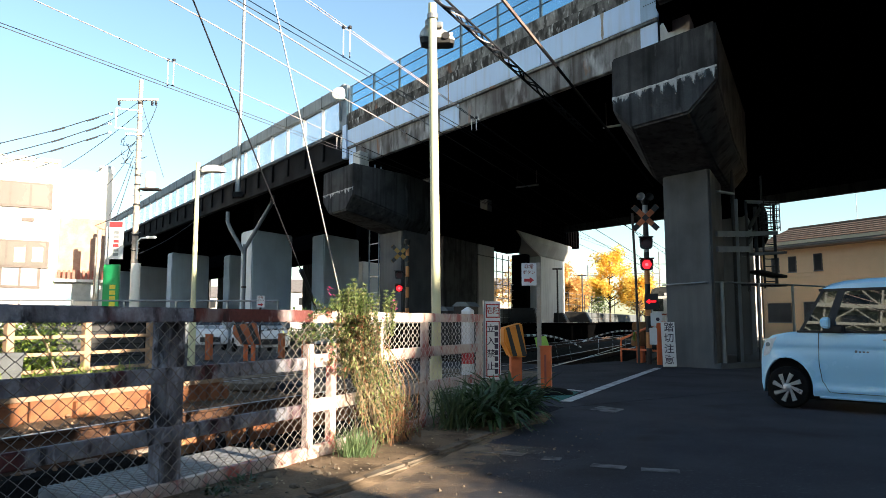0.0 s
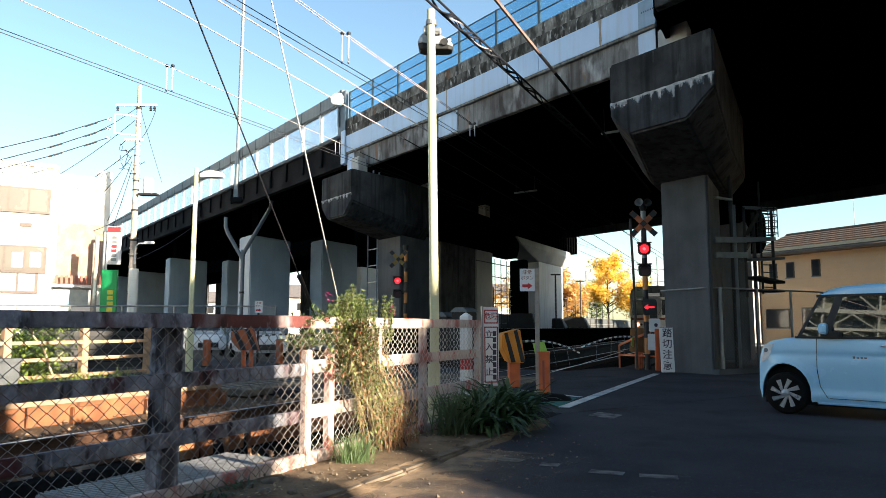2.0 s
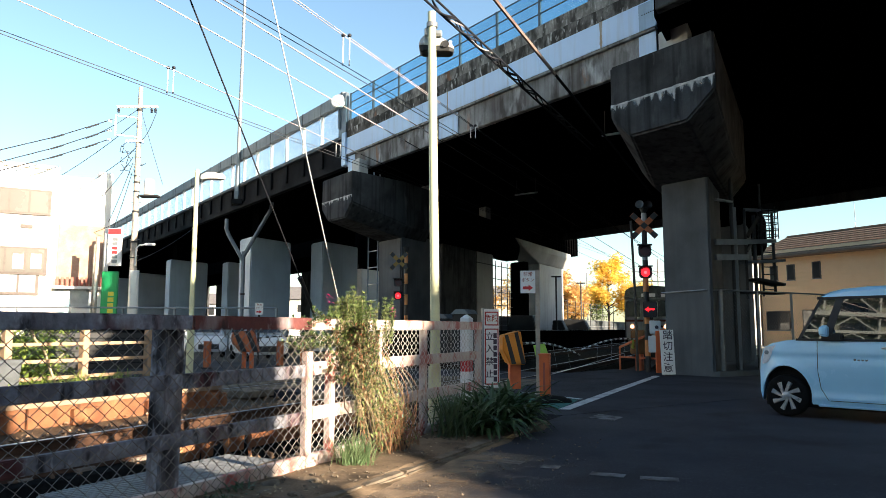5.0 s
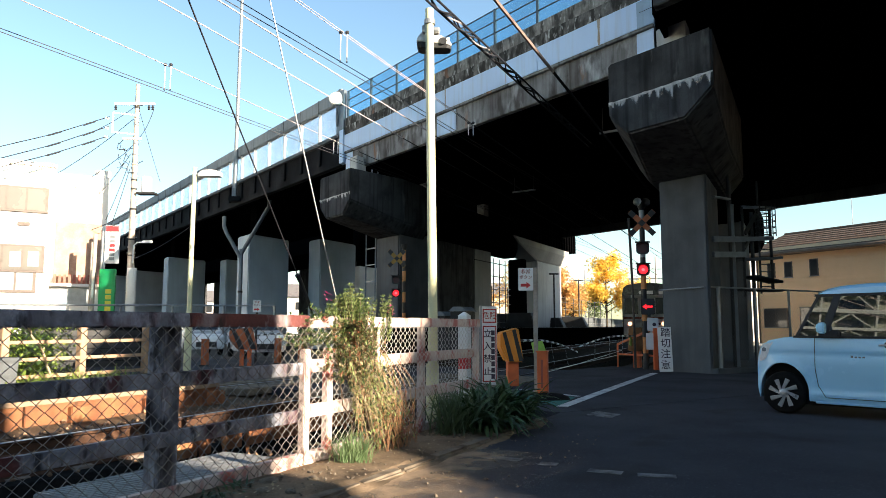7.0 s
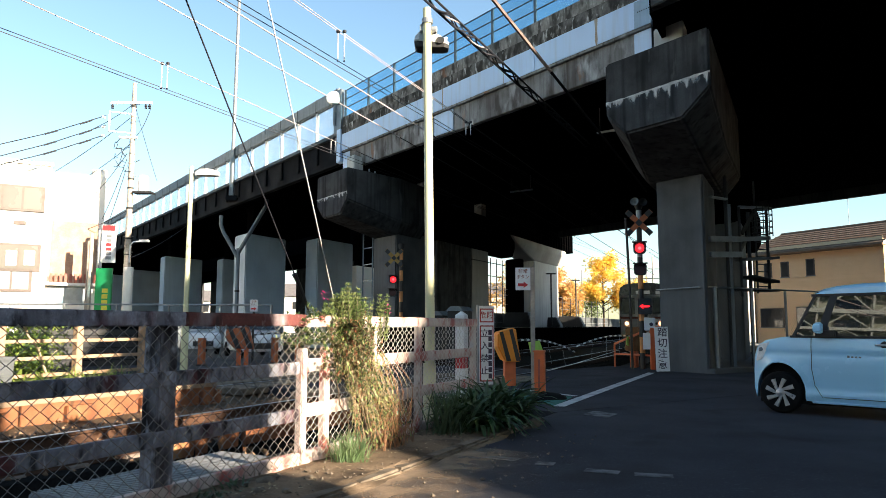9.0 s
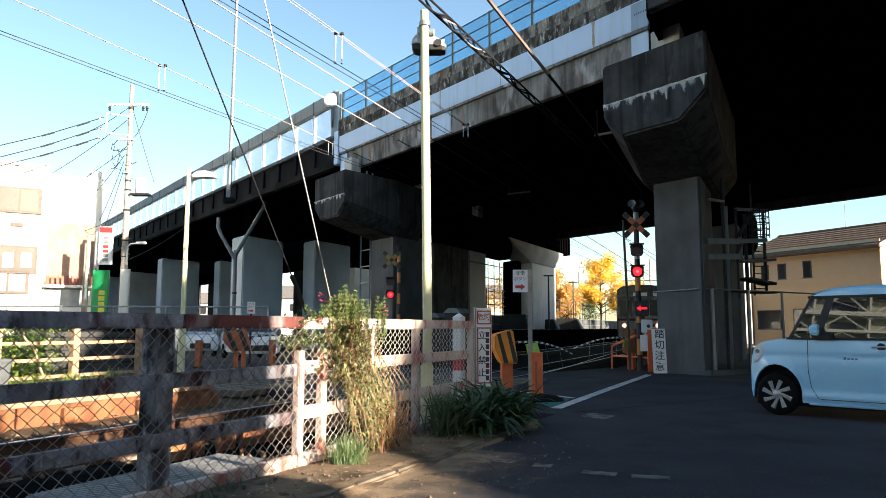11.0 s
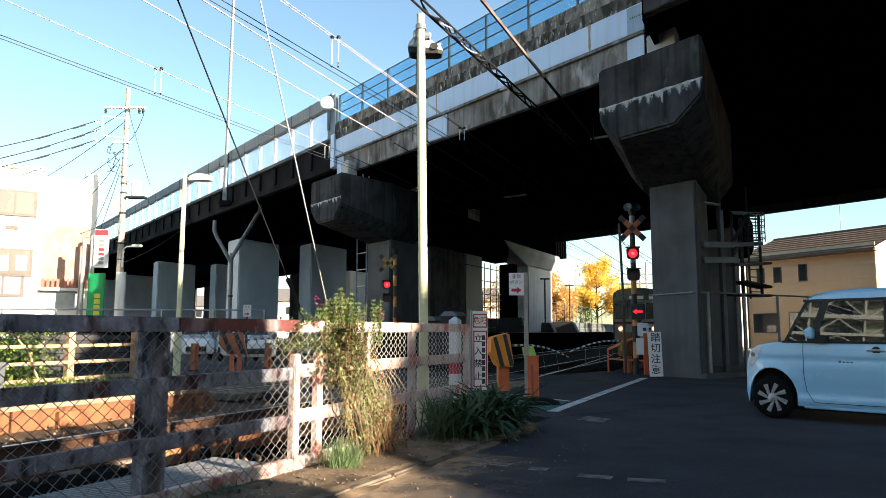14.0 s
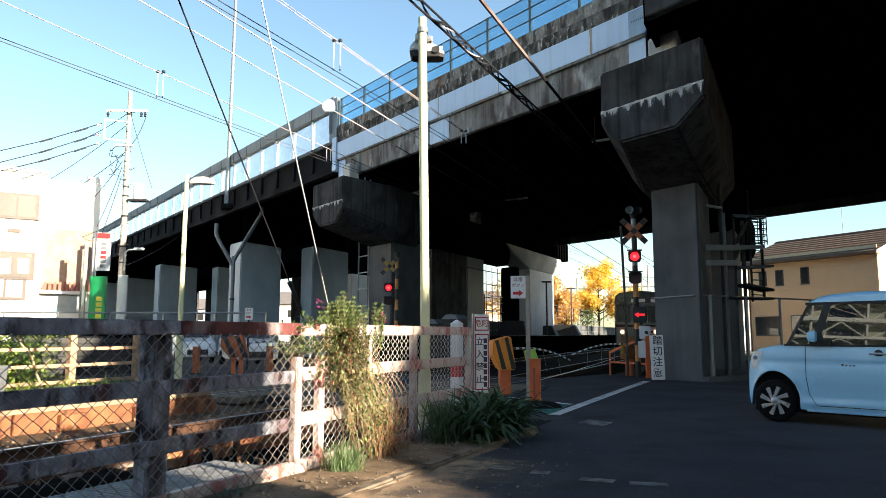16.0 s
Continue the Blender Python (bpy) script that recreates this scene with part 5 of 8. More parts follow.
def gate(at, arm_to, label, flag=True, shell="yellow", wide=1.0, legs=(-0.05, 0.17)):
    """A crossing gate: legs, striped hood, and its lowered arm from local (0,0) to arm_to."""
    t = thing("crossing_gate", label, "crossing gate", at, group="crossing gates")
    for x in legs:
        w = 0.06 if len(legs) > 1 else 0.11
        part("leg", Shape().box(x - w, -0.09, -0.1, x + w, 0.09, 0.6), "orange", t, bevel=0.01)
    hood = [(-0.42, 1.06), (0.22, 1.16), (0.40, 0.48), (-0.16, 0.48), (-0.42, 0.78)]
    hood = [(x * wide, z) for x, z in hood]
    part("hood", Shape().prism(hood, -0.2, 0.2), shell, t, bevel=0.03)
    for x0 in (-0.36, -0.02):
        st = [(x0, 1.075 + 0.15 * (x0 + 0.42) - 0.02), (x0 + 0.12, 1.08 + 0.15 * (x0 + 0.5) - 0.02), (x0 + 0.40, 0.50), (x0 + 0.24, 0.50)]
        part("black_stripe", Shape().prism([(x * wide, z) for x, z in st], -0.206, -0.2), "black", t)
    a, b = Vector((0.35 * wide, 0, 0.90)), Vector(arm_to)
    n = 22
    for i in range(n):
        p, q = a.lerp(b, i / n), a.lerp(b, (i + 1) / n)
        drop = [Vector((0, 0, 0.07 * math.sin(math.pi * f) - 0.14 * f * f)) for f in (i / n, (i + 1) / n)]
        part("arm_section", Shape().tube([p + drop[0], q + drop[1]], 0.024 - 0.006 * i / n, 8), "white" if i % 2 else "black", t, smooth=True)
    for i in range(1, 4):
        p = a.lerp(b, i / 4)
        k = Shape()
        for j in range(4):
            k.tube([p + Vector((0.02 * j, 0, -0.12 * j)), p + Vector((0.02 * j + 0.02, 0, -0.12 * j - 0.09))], 0.005, 5)
        part("hanging_tape", k, "steel_grey", t)
    if flag:
        part("reflector", Shape().prism([(0.42, 0.86), (0.66, 0.90), (0.74, 0.66), (0.48, 0.62)], -0.06, -0.05), "hi_vis", t, "yellow-green reflective flag")
    return t


BAR_TURN = math.degrees(math.atan2(7.2, 3.9))
gate(Matrix.Translation((1.42, 14.4, 0)) @ Matrix.Rotation(radians(BAR_TURN - 52), 4, "Z"), (2.26, 2.25, 0.72), "yellow and black striped crossing gate with its arm lowered", True, "yellow", 0.58, (0.04,))
gate(Matrix.Translation((5.75, 20.75, 0)) @ Matrix.Rotation(radians(BAR_TURN - 180), 4, "Z"), (4.45, -0.34, 0.85), "dark brown crossing gate with its arm lowered", True, "rust")
gate(Matrix.Translation((-5.9, 21.6, 0)) @ Matrix.Rotation(radians(10), 4, "Z"), (2.4, 2.6, 0.9), "orange and black crossing gate on the far side of the tracks", False, "dull_orange")
for z0, z1 in ((0.30, 0.50),):
    k = Shape()
    k.tube([(2.0, 13.8, z0), (3.2, 16.6, z0 + 0.02), (5.25, 20.6, z1)], 0.007, 6)
    tagged(part("rope", k, "white"), "pale rope hanging across the crossing", "rope", "ropes at the crossing")

# orange guard at the road's edge
t = thing("guard_fence", "orange steel guard fence with a slanting top rail", "guard fence")
gp = [Vector((5.22, 20.96, 0)), Vector((5.56, 20.3, 0)), Vector((5.93, 19.63, 0))]
hts = (0.66, 0.86, 1.14)
for i, (p, h) in enumerate(zip(gp, hts)):
    w = 0.045 if i < 2 else 0.11
    k = Shape().bar(p - Vector((0, 0, 0.1)), p + Vector((0, 0, h)), w, w, (0, 1, 0))
    part("post", k, "orange", t, bevel=0.006)
part("post", Shape().bar(gp[2] + Vector((0.12, -0.1, -0.1)), gp[2] + Vector((0.12, -0.1, 1.18)), 0.11, 0.11, (0, 1, 0)), "orange", t, bevel=0.006)
part("top_rail", Shape().bar(gp[0] + Vector((0, 0, hts[0])), gp[2] + Vector((0, 0, hts[2])), 0.05, 0.06), "orange", t, bevel=0.006)
part("middle_rail", Shape().bar(gp[0] + Vector((0, 0, 0.38)), gp[2] + Vector((0, 0, 0.38)), 0.05, 0.05), "orange", t, bevel=0.006)

# caution board against the column
t = thing("caution_sign", "white caution board with dark upright lettering leaning at the pier", "sign", facing(5.83, 18.42, 0, 6))
part("board", Shape().box(-0.17, -0.01, 0.03, 0.17, 0.01, 1.17, Matrix.Rotation(radians(-1.5), 4, "Y")), "white", t, bevel=0.006)
for i, c in enumerate("踏切注意"):
    lettered(t, c, 0.25, -0.012 * i * 0.3, 1.02 - i * 0.275, -0.013, "ink")
part("foot", Shape().box(-0.14, 0.0, 0.0, 0.14, 0.12, 0.04), "steel_dark", t)


FLASH = []      # (moving part, True for the upper lamp)


def crossing_signal(at, label, heights, cross_z, top, lamp_x=0.0, arrow=None, buck="dull_orange", cross_x=0.0):
    """A striped post with crossbuck, two flashing lamps and, on one, a direction box."""
    t = thing("crossing_signal", label, "crossing signal", at, group="crossing signals")
    n = int(top / 0.42)
    for i in range(n):
        part("post_section", Shape().tube([(0, 0, i * top / n - (0.15 if i == 0 else 0)), (0, 0, (i + 1) * top / n)], 0.075, 14), "black" if i % 2 == 0 else ("steel_grey" if arrow and i * top / n > 2.85 else "post_orange"), t, smooth=True)
    for sgn in (-1, 1):
        m = Matrix.Translation((cross_x, -0.11 - 0.012 * (sgn > 0), cross_z)) @ Matrix.Rotation(radians(45 * sgn), 4, "Y")
        board = part("crossbuck_board", Shape().box(-0.47, -0.006, -0.075, 0.47, 0.006, 0.075, m), buck, t, "orange and black crossbuck board", bevel=0.005)
        for x0, x1 in ((-0.46, -0.28), (-0.075, 0.075), (0.28, 0.46)):
            part("black_field", Shape().box(x0, -0.009, -0.075, x1, -0.007, 0.075, m), "black", board)
    for up, z in ((True, heights[0]), (False, heights[1])):
        box = part("lamp_housing", Shape().lathe([(0.001, 0.0), (0.14, 0.0), (0.155, 0.03), (0.155, 0.10), (0.11, 0.18), (0.001, 0.2)], 18, Matrix.Translation((lamp_x, -0.1, z)) @ Matrix.Rotation(radians(-90), 4, "X")), "black", t, smooth=True)
        ring = [(lamp_x + dx, z + dz) for dx, dz in ((-0.17, -0.10), (-0.12, -0.16), (0.12, -0.16), (0.17, -0.10), (0.18, 0.12), (0.14, 0.17), (-0.14, 0.17), (-0.18, 0.12))]
        part("backboard", Shape().prism(ring, -0.115, -0.103), "car_dark", t)
        part("housing_brim", Shape().box(lamp_x - 0.20, -0.30, z + 0.165, lamp_x + 0.20, 0.02, z + 0.18), "steel_dark", t)
        for k in range(7):
            a0, a1 = radians(20 + k * 20), radians(40 + k * 20)
            hood = Shape().add([(lamp_x + 0.138 * math.cos(a0), -0.12, z + 0.138 * math.sin(a0)), (lamp_x + 0.138 * math.cos(a1), -0.12, z + 0.138 * math.sin(a1)), (lamp_x + 0.145 * math.cos(a1), -0.30, z + 0.145 * math.sin(a1)), (lamp_x + 0.145 * math.cos(a0), -0.30, z + 0.145 * math.sin(a0))], [(0, 1, 2, 3)])
            part("visor", hood, "car_dark", box)
        part("lens", Shape().lathe([(0.001, 0), (0.128, 0), (0.128, 0.012), (0.001, 0.014)], 20, Matrix.Translation((lamp_x, -0.135, z)) @ Matrix.Rotation(radians(-90), 4, "X")), "red_off", t, "dark red lens")
        glow = part("lit_lens", Shape().lathe([(0.001, 0), (0.124, 0), (0.124, 0.006), (0.001, 0.008)], 20, Matrix.Rotation(radians(-90), 4, "X")), "red_lamp", t, "glowing red lens", at=Matrix.Translation((lamp_x, -0.16, z)))
        part("lamp_core", Shape().lathe([(0.001, 0), (0.045, 0), (0.045, 0.004), (0.001, 0.005)], 16, Matrix.Translation((0, -0.004, 0)) @ Matrix.Rotation(radians(-90), 4, "X")), "red_core", glow, "brighter lamp core")
        FLASH.append((glow, up, (lamp_x, z)))
        part("arm", Shape().tube([(0, 0, z + 0.02), (lamp_x, -0.08, z + 0.02)], 0.025, 8), "steel_dark", t)
    if arrow:
        for sgn in (-1, 1):
            part("horn", Shape().lathe([(0.03, 0), (0.045, 0.10), (0.11, 0.22), (0.12, 0.23), (0.10, 0.21), (0.001, 0.08)], 16, Matrix.Translation((0.06 * sgn, -0.05, top + 0.16)) @ Matrix.Rotation(radians(50 * sgn + 10), 4, "Y") @ Matrix.Rotation(radians(70), 4, "X")), "steel_grey" if sgn < 0 else "steel_dark", t, "grey warning horn" if sgn < 0 else "", smooth=True)
    part("bell", Shape().lathe([(0.001, 0), (0.06, 0.0), (0.11, 0.10), (0.125, 0.24), (0.09, 0.26), (0.001, 0.27)], 16, Matrix.Translation((0, 0, top))), "steel_dark", t, smooth=True)
    if arrow:
        b = part("direction_box", Shape().box(arrow[0] - 0.18, -0.2, arrow[1] - 0.22, arrow[0] + 0.19, -0.09, arrow[1] + 0.22), "car_dark", t, bevel=0.02)
        x, z = arrow[0], arrow[1]
        part("lit_arrow", Shape().prism([(x - 0.14, z), (x - 0.03, z + 0.075), (x - 0.05, z + 0.022), (x + 0.13, z + 0.022), (x + 0.13, z - 0.022), (x - 0.05, z - 0.022), (x - 0.03, z - 0.075)], -0.208, -0.202), "red_lamp", b, "glowing red arrow")
    return t


sig = crossing_signal(facing(5.72, 19.85), "striped crossing signal with flashing red lamps and a lit arrow", (3.36, 2.76), 4.08, 4.45, 0.0, (0.09, 1.73))
part("warning_box", Shape().box(0.06, -0.17, 1.06, 0.36, 0.05, 1.42), "white", sig, "white equipment box", bevel=0.015)
part("box_lens", Shape().lathe([(0.001, 0), (0.05, 0), (0.05, 0.02), (0.001, 0.02)], 14, Matrix.Translation((0.25, -0.17, 1.24)) @ Matrix.Rotation(radians(90), 4, "X")), "ink", sig)
part("notice_plate", Shape().box(0.02, -0.19, 0.55, 0.30, -0.17, 1.0), "white", sig, "white notice plate", bevel=0.005)
part("conduit", Shape().tube([(-0.28, 0.02, 0.0), (-0.30, 0.02, 2.2), (-0.36, 0.02, 4.25)], 0.035, 8), "black", sig)
part("side_box", Shape().box(0.5, -0.1, 1.05, 0.72, 0.1, 1.32), "white", sig, bevel=0.01)
part("box_post", Shape().box(0.56, -0.04, -0.1, 0.66, 0.04, 1.05), "steel_grey", sig)
crossing_signal(facing(-1.47, 29.2), "striped crossing signal on the far side of the tracks", (3.06, 2.52), 3.95, 4.3, -0.33, None, "yellow_shaded", -0.30)


# ================= lamps on poles =================
t = thing("platform_lamp", "pale yellow-green lamp post with a broad flat lamp head", "lamp post", Matrix.Translation((-0.085, 8.57, 0)))
part("pole", Shape().tube([(0, 0, -0.2), (0.005, 0, 1.2), (-0.05, 0, 5.17)], 0.062, 18, 0.052), "lamp_pole", t, smooth=True)
part("sleeve", Shape().tube([(0, 0, -0.2), (0, 0, 0.75)], 0.075, 18), "lamp_pole", t, smooth=True)
octa = ((-0.225, -0.08), (-0.17, -0.12), (0.17, -0.12), (0.225, -0.08), (0.225, 0.08), (0.17, 0.12), (-0.17, 0.12), (-0.225, 0.08))
hd = Shape().loft([[(x * k + 0.01, y * k + 0.17, z + x * sl) for x, y in octa] for k, z, sl in ((0.97, 4.755, -0.10), (1.0, 4.77, -0.10), (0.92, 4.82, -0.16), (0.7, 4.88, -0.2), (0.42, 4.905, -0.1))])
part("lamp_head", hd, "lamp_white", t, "white lamp housing with dark underside", bevel=0.01)
part("diffuser", Shape().loft([[(x * k + 0.01, y * k + 0.17, z + x * sl) for x, y in octa] for k, z, sl in ((0.84, 4.69, 0.0), (0.92, 4.70, -0.03), (0.985, 4.754, -0.10))]), "steel_dark", t, "dark lamp glass")
part("reflector_ring", Shape().lathe([(0.030, 0), (0.05, 0), (0.052, 0.015), (0.03, 0.012)], 16, Matrix.Translation((0.12, 0.055, 4.775)) @ Matrix.Rotation(radians(75), 4, "X")), "steel_dark", t)
part("top_box", Shape().box(-0.14, 0.0, 4.88, -0.06, 0.12, 4.97), "lamp_white", t, bevel=0.01)
part("side_box", Shape().box(0.03, 0.02, 4.88, 0.08, 0.12, 4.95), "lamp_white", t, bevel=0.01)
part("bracket", Shape().box(-0.1, -0.02, 4.88, 0.07, 0.2, 4.93), "steel_grey", t, bevel=0.006)
part("hinge", Shape().tube([(0.17, 0.12, 4.83), (0.21, 0.12, 4.83)], 0.02, 8), "lamp_white", t)
part("clamp", Shape().tube([(-0.045, 0, 4.97), (-0.045, 0, 5.03)], 0.07, 14), "steel_grey", t)

t = thing("street_lamp", "pale yellow-green lamp post with a white hooded lamp", "lamp post", Matrix.Translation((-6.57, 18.7, 0)))
part("pole", Shape().tube([(0, 0, -0.3), (0.0, 0, 5.42)], 0.072, 14, 0.055), "lamp_pole", t, smooth=True)
part("sleeve", Shape().tube([(0, 0, -0.3), (0, 0, 1.35)], 0.095, 14), "lamp_pole", t, smooth=True)
part("arm", Shape().tube([(0, 0, 5.2), (0.25, 0, 5.25)], 0.04, 8), "steel_grey", t)
hd = Shape().loft([[(x, y * k, z) for y, z in ((-0.13, 5.16), (-0.12, 5.24), (-0.05, 5.24 + h), (0.05, 5.24 + h), (0.12, 5.24), (0.13, 5.16))] for x, k, h in ((0.12, 0.5, 0.04), (0.25, 0.95, 0.10), (0.45, 1.1, 0.11), (0.65, 0.95, 0.07), (0.74, 0.5, 0.02))])
part("lamp_hood", hd, "lamp_white", t, "white domed lamp hood", smooth=True)


# ================= overhead wires =================
def bridge_edge(a, b):
    """The share of the way from a to b at which a wire comes within 5.2 m of the overpass's near edge."""
    side = Vector((V.y, -V.x, 0))
    return ((O - a).dot(side) - 5.2 * math.copysign(1, (b - a).dot(side))) / (b - a).dot(side)


def wire(name, label, p, q, r, material, sag=0.0, ext=(-8.0, 40.0), n=12, group="overhead wires", shaded_end=False):
    p, q = Vector(p), Vector(q)
    d = (q - p).normalized()
    a, b = p + d * ext[0], q + d * ext[1]
    pts = [a.lerp(b, i / n) - Vector((0, 0, sag * 4 * (i / n) * (1 - i / n))) for i in range(n + 1)]
    if not shaded_end:
        return tagged(part(name, Shape().tube(pts, r, 6), material, smooth=True), label, "wire", group)
    # from near the bridge on, the wire's shade is put into a black length
    cut = min(n - 1.0, max(1.0, n * bridge_edge(a, b)))
    m = a.lerp(b, cut / n)
    ob = tagged(part(name, Shape().tube([a.lerp(m, i / 8) for i in range(9)], r, 6), material, smooth=True), label, "wire", group)
    part("insulating_sleeve", Shape().tube([m.lerp(b, i / 8) for i in range(9)], r * 0.9, 6), "sleeve", ob, "wire length under the bridge, its shade put into black", smooth=True)
    return ob


def up(p, dz):
    return (p[0], p[1], p[2] + dz)


CW = [("contact_wire", (-6.75, 10.40, 5.72), (-2.72, 18.17, 5.72), 0.0065), ("contact_wire", (-6.72, 10.32, 5.64), (-2.75, 18.1, 5.64), 0.0065),
      ("messenger_wire", (-6.52, 10.84, 6.29), (-2.72, 18.17, 6.0), 0.0065), ("messenger_wire", (-6.62, 10.84, 6.33), (-2.82, 18.17, 6.04), 0.0065),
      ("messenger_wire", (-2.11, 10.65, 6.20), (-0.5, 13.76, 6.03), 0.0065), ("messenger_wire", (-2.2, 10.65, 6.22), (-0.59, 13.76, 6.06), 0.0065),
      ("contact_wire", (-2.71, 9.49, 5.65), (-1.12, 12.56, 5.58), 0.0065), ("contact_wire", (-2.79, 9.49, 5.60), (-1.2, 12.56, 5.54), 0.0065)]
for nm, p, q, r in CW:
    wire(nm, "sunlit messenger wire over the railway tracks" if nm == "messenger_wire" else "oxidised copper wire hanging over the railway tracks", p, q, r, "feeder" if nm == "messenger_wire" else "wire_copper", ext=(-14, 45), shaded_end=True)
wire("feeder_wire", "thick sunlit feeder wire over the tracks", (-3.31, 10.51, 6.13), (-1.02, 14.92, 5.85), 0.0125, "feeder", ext=(-14, 30), shaded_end=True)
wire("feeder_wire", "thick sunlit feeder wire over the tracks", (-4.32, 10.74, 6.24), (-0.29, 18.52, 5.78), 0.011, "feeder", ext=(-14, 30), shaded_end=True)
wire("feeder_cable", "thick brown feeder cable over the tracks", (0.94, 10.67, 6.21), (2.64, 13.95, 5.9), 0.034, "cable_brown", ext=(-12, 8), shaded_end=True)
# cables twisted about a carrier wire
c0, c1 = Vector((-0.04, 10.62, 6.19)), Vector((2.15, 14.85, 6.065))
cd = (c1 - c0).normalized()
cs = cd.cross(Vector((0, 0, 1))).normalized()
cu_ = cs.cross(cd)
for j, (ph, rr, r, mt) in enumerate(((0.0, 0.042, 0.015, "wire_black"), (2.1, 0.040, 0.012, "feeder"), (4.2, 0.045, 0.015, "wire_black"))):
    k = Shape()
    pitch = (0.95, 1.3, 0.8)[j]
    run = [c0 + cd * (-12 + i * 0.055) + cs * (rr * math.cos(ph + (i * 0.055) / pitch * 2 * math.pi + 0.6 * math.sin(i * 0.05))) + cu_ * (rr * math.sin(ph + (i * 0.055) / pitch * 2 * math.pi + 0.6 * math.sin(i * 0.05))) for i in range(355)]
    strand = tagged(part("twisted_cable", k.tube(run[:262], r, 5), mt, smooth=True), "dark cable strand twisted round its carrier over the tracks", "wire", "twisted cable strands")
    # the strand's far length is black, with the bridge's shade put in
    part("insulating_sleeve", Shape().tube(run[261:], r * 0.95, 5), "sleeve", strand, smooth=True)
for sd in (-0.04, 0.04):
    wire("carrier_cable", "thick dark straight cable inside the twisted strands", c0 + cs * sd + cu_ * sd, c1 + cs * sd + cu_ * sd, 0.020, "wire_black", ext=(-12, 4), shaded_end=True)


def hanger(p, h, d=0.11, label="pale insulated hanger rods between the wires"):
    t = thing("wire_hanger", label, "hanger", Matrix.Translation(p), group="wire hangers")
    for x in (-d / 2, d / 2):
        part("clamp", Shape().lathe([(0.001, -0.035), (0.03, -0.02), (0.035, 0), (0.03, 0.02), (0.001, 0.035)], 10, Matrix.Translation((x, 0, 0))), "wire_black", t)
        part("rod", Shape().tube([(x, 0, -0.02), (x, 0, -h)], 0.011, 6), "insulator", t)
        part("end", Shape().lathe([(0.001, -0.02), (0.02, 0), (0.001, 0.02)], 8, Matrix.Translation((x, 0, -h))), "wire_black", t)


hanger((-5.25, 13.26, 6.21), 0.50)
hanger((-2.72, 18.17, 6.02), 0.36)
hanger((-1.63, 11.58, 6.15), 0.52)
hanger((0.72, 16.1, 5.9), 0.30)

# stays
wire("guy_wire", "dark stay cable with a pale turnbuckle", (-3.38, 9.20, 5.52), (-2.59, 14.30, 1.55), 0.013, "wire_black", ext=(-3.5, 1.2), group="stay cables")
wire("guy_wire", "pale steel stay cable running down to the trackside", (-2.18, 8.7, 5.35), (-1.46, 10.0, 1.6), 0.0105, "steel_grey", ext=(-3.0, 1.3), group="stay cables")
k = Shape().tube([(-2.76, 13.74, 2.18), (-2.72, 13.85, 2.06), (-2.65, 14.09, 1.79), (-2.58, 14.33, 1.52)], 0.05, 8, 0.03)
tagged(part("turnbuckle", k, "steel_dark", smooth=True), "dark steel turnbuckle wrapped on the stay", "turnbuckle")


# ================= the pale blue car =================
def arc(cx, cz, r, a0, a1, n):
    return [(cx + r * math.cos(radians(a0 + (a1 - a0) * i / n)), cz + 1.25 * r * math.sin(radians(a0 + (a1 - a0) * i / n))) for i in range(n + 1)]


def wheel(name, parent, at, radius=0.285):
    w = new(name)
    w.parent = parent
    w.matrix_local = at
    rot = Matrix.Rotation(radians(90), 4, "X")
    part("tyre", Shape().lathe([(0.18, -0.075), (0.25, -0.08), (radius - 0.012, -0.066), (radius, -0.04), (radius, 0.04), (radius - 0.012, 0.066), (0.25, 0.08), (0.18, 0.075)], 32, rot), "tyre", w, "black rubber tyre", smooth=True)
    part("rim", Shape().lathe([(0.001, -0.03), (0.19, -0.03), (0.198, -0.078), (0.205, -0.082), (0.205, 0.06), (0.001, 0.06)], 32, rot), "car_dark", w, smooth=True)
    for i in range(8):
        a = i * math.pi / 4
        m = Matrix.Rotation(a, 4, "Y") @ Matrix.Translation((0.115, -0.085, 0)) @ Matrix.Rotation(radians(16), 4, "Y")
        part("spoke", Shape().loft([[m @ Vector((x, y, z)) for y, z in ((0.012, -w0), (-0.006, -w0 * 0.7), (-0.006, w0 * 0.7), (0.012, w0))] for x, w0 in ((-0.075, 0.017), (-0.02, 0.024), (0.082, 0.034))]), "alloy", w, "silver wheel cover spoke")
    part("hub", Shape().lathe([(0.001, 0.05), (0.06, 0.05), (0.06, 0.085), (0.045, 0.098), (0.001, 0.10)], 18, rot), "alloy", w, smooth=True)
    return w


CAR_HEAD = 46.0       # degrees to the left of straight ahead that the car points
hv = Vector((-math.sin(radians(CAR_HEAD)), math.cos(radians(CAR_HEAD)), 0))
lv = Vector((-hv.y, hv.x, 0))
contact = Vector((4.80, 10.02, 0))
org = contact - hv * 1.18 - lv * 0.665
car_at = Matrix.Translation(org) @ Matrix.Rotation(math.atan2(hv.y, hv.x), 4, "Z")
car = thing("car", "pale blue tall box-shaped small car waiting at the crossing", "car", car_at)
HW = 0.735
FX, RX = 1.155, -1.28
R_ARCH = 0.328
# lower body side outline with wheel arches; x forward, z up
side = [(1.50, 0.20), (1.53, 0.34), (1.525, 0.60), (1.50, 0.80), (1.45, 0.92), (1.33, 1.0), (1.12, 1.045), (1.0, 1.055), (-1.66, 1.06), (-1.69, 0.6), (-1.67, 0.22)]
